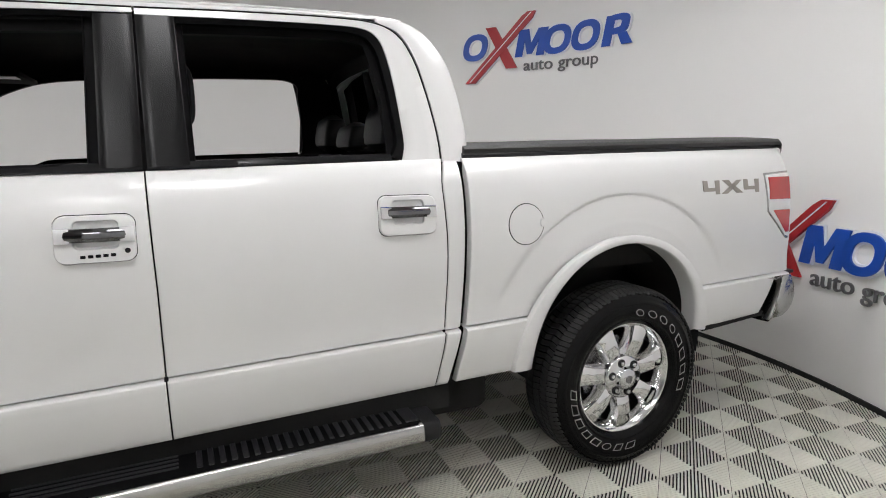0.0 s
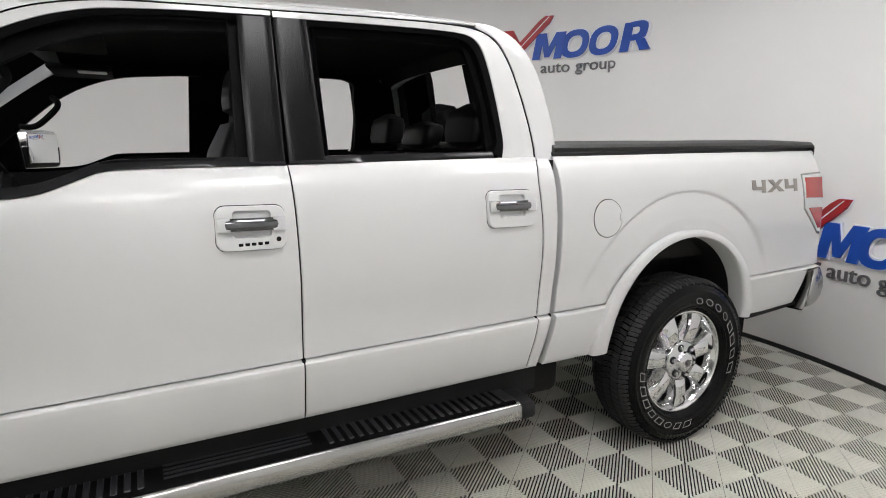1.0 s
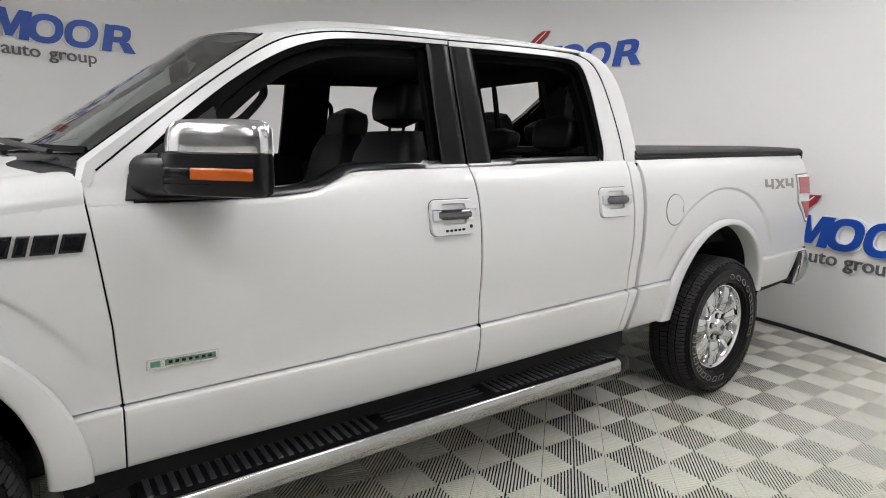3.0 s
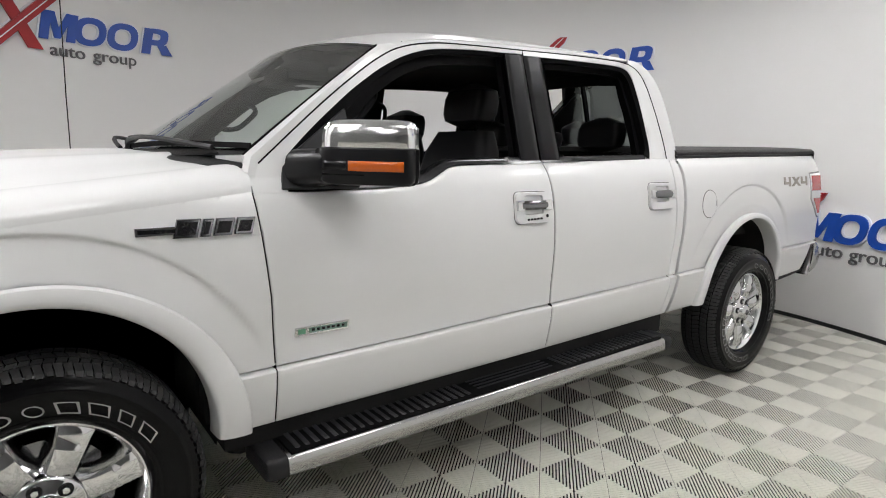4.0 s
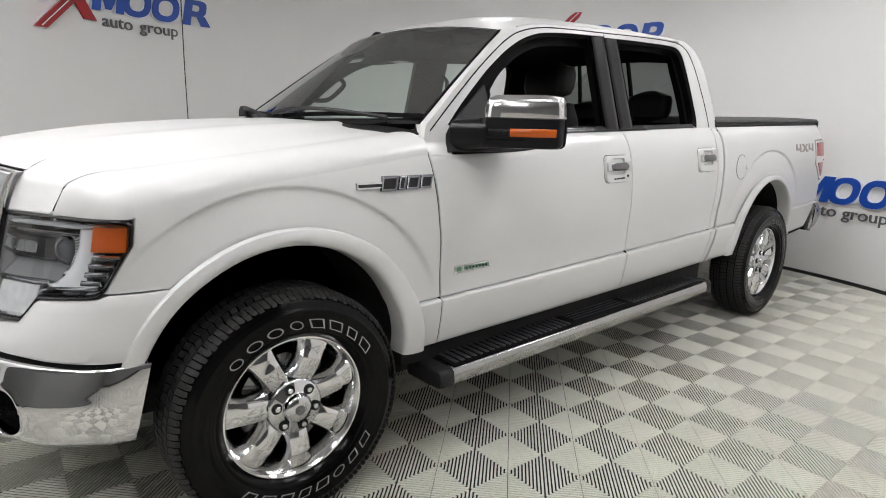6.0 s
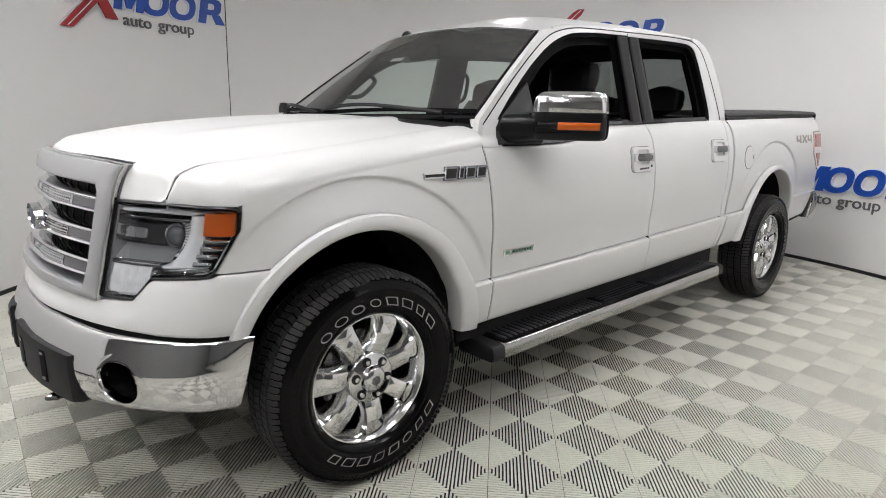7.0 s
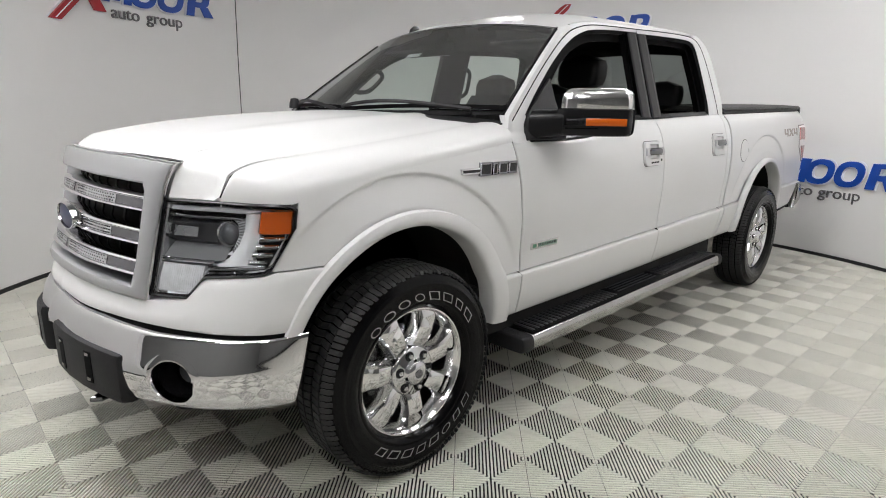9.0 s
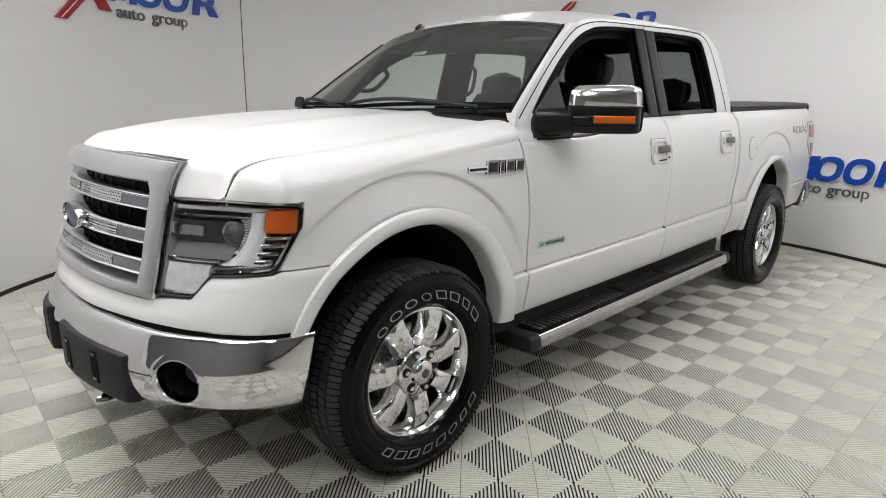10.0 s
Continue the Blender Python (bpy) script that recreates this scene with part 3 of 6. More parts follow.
# cab side above the belt, behind the rear door
bm = bmesh.new()
CAB_BACK = [(-1.03, 1.857), (-0.945, 1.852), (-0.858, 1.814), (-0.798, 1.746), (-0.760, 1.648), (-0.735, 1.50), (-0.730, 1.42), (-0.742, 1.340)]
outer = resample(spline([(*p, 0) for p in CAB_BACK], 8), 60)
inner = resample(spline([(p[0] + 0.006, p[1] + (0.006 if p[1] > 1.7 else 0), 0) for p in RD_OUT if p[0] > -1.1], 8), 60)
rows = [[Vector((q.x, -(cabin(q.y) - 0.03), q.y)) for q in inner], [Vector((q.x, -(cabin(q.y) + 0.003), q.y)) for q in inner]]
for t in (0.3, 0.6, 0.85, 1.0):
    rows.append([Vector((q.x + t * (p.x - q.x), -(cabin(q.y + t * (p.y - q.y)) + 0.004 - 0.02 * max(0, t - 0.5) ** 2), q.y + t * (p.y - q.y))) for p, q in zip(outer, inner)])
for k in (1, 2, 3, 4):
    a = radians(22.5 * k)
    rows.append([Vector((p.x + 0.03 * math.sin(a) * min(1, (1.85 - p.y) / 0.15), -(cabin(p.y) - 0.005 - 0.09 * (1 - math.cos(a)) * min(1, (1.86 - p.y) / 0.15)), p.y - 0.004 * k * max(0, (p.y - 1.7) / 0.15))) for p in outer])
loft(bm, rows)
pair("cab_pillar", bm, PAINT, SIDES)

# roof
GUT = curve([(-2.62, 1.712), (-2.48, 1.742), (-2.32, 1.783), (-2.10, 1.806), (-1.82, 1.822), (-1.2, 1.852), (-0.97, 1.856), (-0.85, 1.834)])
CROWN = curve([(-2.74, 1.788), (-2.5, 1.853), (-2.2, 1.899), (-1.8, 1.925), (-1.4, 1.937), (-1.1, 1.938), (-0.90, 1.909), (-0.80, 1.865)])


def header(y):
    """The upper edge of the windshield: how far back, and how high."""
    return -2.642 + 0.1007 * (y / 0.696) ** 2, 1.7915 - 0.0464 * abs(y / 0.696) ** 2.6


def roof_skin(x, t):
    w = cabin(GUT(x)) + 0.004
    return Vector((x, w * t, GUT(x) - 0.006 + (CROWN(x) - GUT(x)) * (1 - abs(t) ** 3.4)))


def roof_point(x, t):
    """t from -1 to 1 across the roof; its front comes down to the windshield."""
    p = roof_skin(x, t)
    hx, hz = header(0.7355 * t)
    fade = min(max(1 - (x - hx) / 0.45, 0), 1)
    p.z += (hz - roof_skin(hx, t).z) * fade * fade * (1 - max(0, abs(t) - 0.9) * 9)
    return p


bm = bmesh.new()
rows = []
for i in range(37):
    u = i / 36
    row = []
    for j in range(41):
        t = -1 + 2 * j / 40
        x0 = header(0.7355 * t)[0]
        x = x0 + u * (-0.85 - 0.075 * t * t - x0)
        row.append(roof_point(x, t))
    rows.append(row)
for dx, dz in ((0.03, -0.012), (0.055, -0.04), (0.07, -0.09)):
    rows.append([p + Vector((dx, 0, dz)) for p in rows[36]])
loft(bm, rows)
part("roof", thicken(bm, 0.004), PAINT, TRUCK)
for s in (-1, 1):
    bm = bmesh.new()
    sweep(bm, [roof_point(-2.42 + k * 0.1, 0.93 * s) + Vector((0, 0, 0.0)) for k in range(16)], [(-0.006, -0.002), (0.006, -0.002), (0.006, 0.003), (-0.006, 0.003)])
    part("roof_ditch_moulding", bm, PAINT, TRUCK)


# windshield and its pillars
def shield(t, v, lift=0.0):
    """t from -1 to 1 across, v from the cowl up."""
    b = Vector((-3.315 + 0.217 * t * t, 0.845 * t, 1.321 + 0.015 * t * t))
    x, z = header(0.696 * t)
    top = Vector((x, 0.696 * t, z))
    p = b + (top - b) * v
    p += Vector((-0.45, 0, 0.55)).normalized() * (0.004 * math.sin(math.pi * v) * (2 * t * t - 1) + lift)
    return p


bm = bmesh.new()
loft(bm, [[shield(-1 + 2 * j / 30, i / 16) for j in range(31)] for i in range(17)])
ws = part("windshield", facing(bm, (-1, 0, 1)), WSGLASS, TRUCK, "greenish windshield glass", fix=False)
ws.visible_shadow = False
bm = bmesh.new()
# dark printed border of the glass
for j0, j1, v0, v1 in ((-1, 1, 0, 0.05), (-1, 1, 0.992, 1)):
    loft(bm, [[shield(j0 + (j1 - j0) * j / 30, v0 + (v1 - v0) * i / 2, 0.003) for j in range(31)] for i in range(3)])
for s in (-1, 1):
    loft(bm, [[shield(s * (0.985 + 0.015 * j / 2), i / 16, 0.003) for j in range(3)] for i in range(17)])
part("glass_border", bm, GLOSSBLACK, ws, "black printed glass border")
bm = bmesh.new()
loft(bm, [[shield(-0.1 + 0.2 * j / 4, v, -0.006) for j in range(5)] for v in (0.80, 0.87, 0.955)])
part("sensor_housing", thicken(bm, 0.03), CABIN, ws)
bm = bmesh.new()
loft(bm, [[shield(-0.08 + 0.14 * j / 4, v, -0.004) for j in range(5)] for v in (0.655, 0.695)])
part("sticker", bm, LENSWHITE, ws, "pale printed sticker")

bm = bmesh.new()
a = resample(spline([(*p, 0) for p in FD_OUT[:6]], 8), 40)
rows = [[], [], [], [], []]
for k, p in enumerate([Vector((-3.078, 1.262, 0))] + a):
    v = max(k - 1, 0) / 40
    q = shield(-1.0, v, 0.003) + Vector((-0.01, 0, -0.05) if k == 0 else (0, 0, 0))
    o = Vector((p.x, -(cabin(p.y) + 0.003), p.y + 0.004))
    n = Vector((-0.35, -0.75, 0.55)).normalized()
    rows[0].append(o + Vector((0.004, 0.03, -0.02)))
    rows[1].append(o)
    rows[2].append(o.lerp(q, 0.45) + n * 0.012)
    rows[3].append(o.lerp(q, 0.9) + n * 0.006)
    rows[4].append(q + Vector((0.02, 0.01, -0.02)))
loft(bm, rows)
pair("windshield_pillar", bm, PAINT, SIDES)

# cowl and wipers
bm = bmesh.new()
loft(bm, [[shield(-1 + 2 * j / 30, 0.03, 0.008) + Vector((dx * (1 - 0.75 * abs(j / 15 - 1) ** 2), 0, dz - 0.045 * abs(j / 15 - 1) ** 3)) for j in range(31)] for dx, dz in ((0.01, 0.0), (-0.07, -0.012), (-0.15, -0.03), (-0.19, -0.07))])
part("cowl_panel", thicken(bm, 0.01), BLACK, TRUCK, "black plastic cowl panel")
for y0, y1, v in ((-0.62, 0.04, 0.035), (0.05, 0.60, 0.04)):
    bm = bmesh.new()
    pth = [shield(-(y0 + (y1 - y0) * k / 10) / 0.735 * -1, 0.03 + v * (k / 10), 0.018 + 0.04 * math.sin(math.pi * k / 10)) for k in range(11)]
    sweep(bm, pth, round_section(0.009, 6))
    w = part("wiper", bm, BLACK, TRUCK, "black wiper arm and blade")
    bm = bmesh.new()
    pth = [shield((y0 - 0.12 + 0.75 * k / 12) / 0.735, 0.035 + 0.03 * math.sin(math.pi * k / 12) + v * 0.3, 0.010) for k in range(13)]
    sweep(bm, pth, [(-0.006, -0.006), (0.006, -0.006), (0.003, 0.012), (-0.003, 0.012)])
    part("blade", bm, SEAL, w)
part("washer_mount", lathe(bmesh.new(), [(0, 0.05), (0.022, 0.045), (0.03, 0.02), (0.032, -0.01)], shield(0.86, 0.03, 0.02), 12, "z"), BLACK, TRUCK)

# hood
HC = curve([(-4.46, 1.205), (-4.40, 1.232), (-4.25, 1.268), (-4.0, 1.305), (-3.6, 1.336), (-3.2, 1.350)])


HOOD_S = lin([(0.0, 0.0), (0.765, 0.572), (0.785, 0.562), (1.0, 0.752)])          # its front edge along the nose
HOOD_ROLL = curve([(0.0, 1.0), (0.017, 0.61), (0.038, 0.25), (0.071, 0.085), (0.115, 0.0), (0.2, 0.0)])
HOOD_END = lin([(0.0, 0.05), (0.765, 0.05), (0.785, 0.0), (1.0, 0.0)])            # how far short of the nose it ends: over the grille, and beside it


def hood_point(a, b):
    """a from the cowl (0) to the nose (1), b from 0 in the middle to 1 at its edge."""
    xc = -3.32 + 0.26 * b * b
    f = nose(HOOD_S(b), 1.085, -0.002)
    x = xc + (f.x + HOOD_END(b) - xc) * a
    xs = min(x, -3.05)
    edge = F_TOP(max(xs, -4.268))
    flat = edge if xs > -4.153 else 1.186 + 0.12 * (xs + 4.153)
    z = flat - 0.002 + (HC(min(max(x, -4.46), -3.2)) - flat + 0.002) * (1 - b ** 2.2)
    z += 0.010 * math.exp(-((b - 0.62) / 0.09) ** 2) * min(1, 3 * (1 - a))
    z -= (z - 1.073) * HOOD_ROLL(x - f.x)                    # it rolls over at the nose
    q = min(max((b - 0.93) / 0.07, 0), 1)
    z += (edge - 0.002 - z) * q * q * (3 - 2 * q)
    ye = (HE(x) - 0.004) * b
    return Vector((x, -(ye + (-f.y - ye) * a ** 5), z))


HB_POS = sorted(list(np.linspace(0, 0.74, 21)) + [0.758, 0.765, 0.770, 0.775, 0.780, 0.785, 0.795] + list(np.linspace(0.82, 1, 8)))
HB_ALL = [-b for b in HB_POS[:0:-1]] + HB_POS
bm = bmesh.new()
rows = []
for a in list(np.linspace(0, 0.86, 44)) + list(np.linspace(0.87, 0.97, 16)) + list(np.linspace(0.974, 1.0, 14)):
    row = [hood_point(a, abs(b)) for b in HB_ALL]
    for j in range(len(HB_ALL)):
        if HB_ALL[j] < 0:
            row[j].y = -row[j].y
    rows.append([row[0] + Vector((0, -0.002, -0.03))] + row + [row[-1] + Vector((0, 0.002, -0.03))])
for dx, dz in ((0.004, -0.006), (0.04, -0.006)):
    rows.append([p + Vector((dx, 0, dz)) for p in rows[73]])
loft(bm, rows)
part("hood", facing(bm, (0, 0, 1)), PAINT, TRUCK, "white hood with raised middle", fix=False)
# dark strip just below the seam between hood and fender, standing in for its shadow
bm = bmesh.new()
sweep(bm, [Vector((x, -HE(x), F_TOP(x) - 0.0055)) for x in np.linspace(-4.262, -3.10, 40)], [(-0.005, -0.004), (0.005, -0.004), (0.004, 0.004), (-0.004, 0.004)])
pair("hood_gap_strip", bm, SEAL, SIDES, "black strip for the shadow in the hood seam")


# thin seals in the gaps round the door frames and the windshield
def edge_seal(pts, r=0.0032):
    line = resample(spline([(*p, 0) for p in pts], 8), 50)
    return sweep(bmesh.new(), [Vector((p.x, -(cabin(p.y) + 0.003), p.y)) for p in line], round_section(r, 6), up=Vector((0, 1, 0)))


pair("door_seal", edge_seal(FD_OUT), SEAL, FDOORS)
pair("door_seal", edge_seal(RD_OUT), SEAL, RDOORS)
pair("windshield_seal", sweep(bmesh.new(), [shield(-1.0, k / 24, 0.004) for k in range(25)], round_section(0.0035, 6), up=Vector((0, 1, 0))), SEAL, SIDES)


# ---- front end ----
def nose_patch(bm, s0, s1, zb, zt, ns, nz, off=0.0, lip=0.0, bulge=0.0):
    """A sheet on the nose between arc lengths s0 and s1 and two heights z(s)."""
    rows = []
    vs = [(k / nz, 0) for k in range(nz + 1)]
    us = [(k / ns, 0) for k in range(ns + 1)]
    if lip:
        vs = [(0, lip)] + vs + [(1, lip)]
        us = [(0, lip)] + us + [(1, lip)]
    for v, dv in vs:
        row = []
        for u, du in us:
            s = s0 + u * (s1 - s0)
            z = zb(s) + v * (zt(s) - zb(s))
            row.append(nose(s, z, off - max(du, dv) + bulge * math.sin(math.pi * v) * (1 if not dv else 0)))
        rows.append(row)
    loft(bm, rows)
    return bm


S_END = float(NOSE_S[-1])
HL0, HL1 = 0.556, 1.037    # the lamp's inner and outer end
V_TOP = lambda s: float(np.interp(abs(s), [0, 0.155, 0.526, 0.60, 0.690, 0.742, 0.90, 0.955, 0.980, S_END + 0.2], [0.774, 0.765, 0.748, 0.758, 0.766, 0.833, 0.846, 0.851, 0.862, 0.862]))
V_BOT = lambda s: float(np.interp(abs(s), [0, 0.4, 0.8, S_END, S_END + 0.2], [0.688, 0.680, 0.664, 0.668, 0.668]))
V_END = lin([(0.66, S_END - 0.085), (0.87, S_END + 0.03)])     # where the wheel arch cuts it
bm = bmesh.new()
rows = []
for i, (v, o) in enumerate([(0, -0.05), (0, -0.008), (0.06, 0.002), (0.25, 0.006), (0.5, 0.005), (0.8, 0.001), (0.97, 0.0), (1.0, -0.004), (1.0, -0.05)]):
    end = V_END(0.666 + v * 0.196)
    row = []
    for u in np.linspace(-1, 1, 161):
        s = u * end
        k = 1 - min(max((abs(s) - 0.85) / 0.25, 0), 1)
        row.append(nose(s, V_BOT(s) + v * (V_TOP(s) - V_BOT(s)), o * (0.25 + 0.75 * k) if o > 0 else o))
    rows.append(row)
loft(bm, rows)
part("front_fascia", bm, PAINT, TRUCK, "white panel below the grille and lamps")

# chrome bumper
BTOP = lambda s: float(np.interp(abs(s), [0, 0.35, 0.6, 0.9, S_END, S_END + 0.1], [0.684, 0.675, 0.659, 0.656, 0.660, 0.663]))
BBOT = lambda s: float(np.interp(abs(s), [0, 0.45, 0.6, 0.8, 0.95, S_END], [0.50, 0.408, 0.410, 0.414, 0.425, 0.440]))
FOG_S, FOG_Z = 0.680, 0.513
bump_o = curve([(0, 0.0), (0.03, 0.014), (0.08, 0.030), (0.2, 0.040), (0.45, 0.046), (0.53, 0.0455), (0.65, 0.039), (0.95, 0.017), (0.985, 0.012), (1.0, 0.002)])
B_END = lin([(0.44, 1.045), (0.655, 1.103)])


def bumper_point(s, z, extra=0.0):
    """A point on the bumper's face."""
    v = min(max((z - BBOT(s)) / (BTOP(s) - BBOT(s)), 0), 1)
    k = 1 - 0.72 * min(max((abs(s) - 0.80) / 0.28, 0), 1)
    return nose(s, z, bump_o(v) * k + extra)


bm = bmesh.new()
rows = []
vv = [0, 0.012, 0.03] + list(np.linspace(0.06, 0.94, 34)) + [0.96, 0.98, 0.99, 1.0]
for v, back in [(0, True)] + [(v, False) for v in vv] + [(1, True)]:
    row = []
    for u in np.linspace(-1, 1, 301):
        s = u * B_END(0.44 + v * 0.215)
        z = BBOT(s) + v * (BTOP(s) - BBOT(s))
        row.append(nose(s, z, -0.05) if back else bumper_point(s, z))
    rows.append(row)
vs = loft(bm, rows)
cut = []
for f in bm.faces:
    c = f.calc_center_median()
    for sg in (-1, 1):
        fc = bumper_point(sg * FOG_S, FOG_Z)
        t = (nose(sg * (FOG_S + 0.02), FOG_Z) - nose(sg * (FOG_S - 0.02), FOG_Z)).normalized()
        dd = c - fc
        if abs(dd.x) < 0.4 and math.hypot(dd.dot(t), dd.z) < 0.079 and dd.length < 0.12:
            cut.append(f)
    if abs(c.y) < 0.445 and c.z < 0.580 and c.x < -4.35:
        cut.append(f)
bmesh.ops.delete(bm, geom=list(set(cut)), context="FACES")
BUMPER = part("front_bumper", bm, CHROME, TRUCK, "polished chrome front bumper")
for sg in (-1, 1):
    c = bumper_point(sg * FOG_S, FOG_Z)
    t = (nose(sg * (FOG_S + 0.03), FOG_Z) - nose(sg * (FOG_S - 0.03), FOG_Z)).normalized() * sg
    n = Vector((t.y, -t.x, 0)) * (1 if Vector((t.y, -t.x, 0)).x < 0 else -1)

    def tube(prof, m, nm, lab, oval=1.0):
        bm = bmesh.new()
        loft(bm, [[c + t * (r * oval * math.cos(2 * math.pi * k / 40)) + Vector((0, 0, r * math.sin(2 * math.pi * k / 40))) + n * h for k in range(40)] for r, h in prof], closed_u=True)
        return part(nm, bm, m, BUMPER, lab)
    bm = bmesh.new()
    loft(bm, [[bumper_point(sg * (FOG_S + r * 1.06 * math.cos(2 * math.pi * k / 56)), FOG_Z + r * 0.95 * math.sin(2 * math.pi * k / 56), h) for k in range(56)]
              for r, h in ((0.098, 0.0002), (0.092, 0.0012), (0.080, 0.0016), (0.073, 0.0005), (0.0705, -0.006), (0.069, -0.03))], closed_u=True)
    part("fog_lamp_ring", bm, CHROME, BUMPER, "chrome fog lamp surround")
    tube([(0.0735, -0.032), (0.068, -0.08), (0.062, -0.12), (0.001, -0.125)], GLOSSBLACK, "fog_lamp_well", "dark fog lamp recess")
    tube([(0.050, -0.105), (0.036, -0.085), (0.001, -0.075)], LENSBALL, "fog_lamp", "")

bm = bmesh.new()
nose_patch(bm, -1.09, 1.09, lambda s: BTOP(s) - 0.02, lambda s: V_BOT(s) + 0.012, 90, 2, -0.006)
part("bumper_seal", bm, SEAL, BUMPER, "black gap strip above the bumper")

# black lower valance with a slotted block on either side
bm = bmesh.new()
rows = []
for v, o in ((0, -0.06), (0.0, -0.012), (0.1, 0.0), (0.4, 0.006), (0.75, 0.006), (1, 0.006), (1, -0.04)):
    rows.append([nose(s, 0.425 + v * 0.165, o) for s in np.linspace(-0.49, 0.49, 41)])
loft(bm, rows)
part("air_dam", bm, BLACK, BUMPER, "black plastic lower valance")
for sg in (-1, 1):
    s0, s1 = 0.088, 0.490
    bm = bmesh.new()
    rows = []
    topz = lambda s: 0.612 - 0.036 * (s - s0) / (s1 - s0)
    botz = lambda s: 0.432 - 0.030 * (s - s0) / (s1 - s0)
    prof = [(-0.02, -0.05), (-0.01, 0.030), (0.03, 0.052), (0.12, 0.058), (0.9, 0.060), (0.97, 0.054), (1.0, 0.036), (1.0, -0.05)]
    ends = [(0.0, 0.75), (0.02, 0.96), (0.06, 1.0), (0.25, 1.0), (0.5, 1.0), (0.75, 1.0), (0.94, 1.0), (0.98, 0.94), (1.0, 0.72)]
    for u, k in ends:
        s = s0 + u * (s1 - s0)
        rows.append([nose(sg * s, botz(s) + v * (topz(s) - botz(s)), (o if o < 0 else o * k)) for v, o in prof])
    vs = loft(bm, rows)
    cap(bm, vs[0]); cap(bm, vs[-1])
    PB = part("bumper_block", bm, BLACK, BUMPER, "black slotted block on the bumper")
    for u in (0.22, 0.64):
        s = s0 + u * (s1 - s0)
        for nm, z0, z1, w, o, m in (("slot", 0.462, 0.572, 0.017, 0.0605, SEAL), ("clip", 0.468, 0.480, 0.010, 0.063, STEEL), ("clip", 0.556, 0.566, 0.010, 0.063, STEEL)):
            bm = bmesh.new()
            nose_patch(bm, sg * (s - w), sg * (s + w), lambda q: z0 - 0.012 * u, lambda q: z1 - 0.012 * u, 2, 2, o, 0.012)
            part(nm, bm, m, PB)
    bm = bmesh.new()
    c = nose(sg * nose_s(0.36), 0.40, 0.0)
    sweep(bm, [c + Vector((0.10, 0, 0.02)), c + Vector((0.02, 0, 0.0)), c + Vector((-0.04, -0.012, -0.008)), c + Vector((-0.062, 0.0, -0.008)), c + Vector((-0.04, 0.015, -0.006)), c + Vector((0.02, 0.02, 0.0)), c + Vector((0.1, 0.02, 0.02))], round_section(0.011, 8))
    part("tow_hook", bm, CHROME_DARK, TRUCK, "steel tow hook")

# grille
GT, GB = 1.200, 0.752
g_out = lambda z: float(np.interp(z, [GB, 1.05, 1.10, 1.14, 1.18], [0.553, 0.553, 0.556, 0.564, 0.582]))      # half widths along the nose
g_in = lambda z: float(np.interp(z, [0.79, 0.86, 1.09, 1.11], [0.480, 0.488, 0.478, 0.464]))
bm = bmesh.new()
nB = 40


def frame_ring(scale, off):
    """Closed outline of the grille frame between its outer (0) and inner (1) edge."""
    pts = []
    zt, zb = GT + (1.124 - GT) * scale, GB + (0.792 - GB) * scale
    wt = g_out(zt) + (g_in(1.11) - g_out(zt)) * scale
    for k in range(nB + 1):
        t = -1 + 2 * k / nB
        drop = 0.022 * (1 - scale) * abs(t) ** 2.5 + 0.013 * scale * abs(t) ** 2
        pts.append(nose(wt * t, zt - drop, off))
    ze = zt - 0.022 * (1 - scale) - 0.013 * scale
    for k in range(1, nB):
        z = ze + (zb - ze) * k / nB
        pts.append(nose(g_out(z) + (g_in(z) - g_out(z)) * scale, z, off))
    wb = g_out(zb) + (g_in(0.79) - g_out(zb)) * scale
    for k in range(nB + 1):
        t = 1 - 2 * k / nB
        pts.append(nose(wb * t, zb + 0.020 * (1 - abs(t) ** 2), off))
    for k in range(1, nB):
        z = zb + (ze - zb) * k / nB
        pts.append(nose(-(g_out(z) + (g_in(z) - g_out(z)) * scale), z, off))
    return pts


loft(bm, [frame_ring(0, -0.02), frame_ring(0, 0.006), frame_ring(0.06, 0.016), frame_ring(0.5, 0.022), frame_ring(0.9, 0.020), frame_ring(1.0, 0.010), frame_ring(1.02, -0.05)], closed_u=True)
GRILLE = part("grille", bm, SILVER, TRUCK, "silver-framed grille with three chrome bars")
bm = bmesh.new()
loft(bm, [frame_ring(0.0, -0.004), frame_ring(-0.012, 0.002), frame_ring(-0.008, 0.007), frame_ring(0.02, 0.011), frame_ring(0.04, 0.010)], closed_u=True)
part("grille_edge", bm, CHROME, GRILLE, "thin chrome edge round the grille")
bm = bmesh.new()
nose_patch(bm, -0.52, 0.52, lambda s: 0.77, lambda s: 1.14, 40, 6, -0.075)
part("grille_back", bm, SEAL, GRILLE)
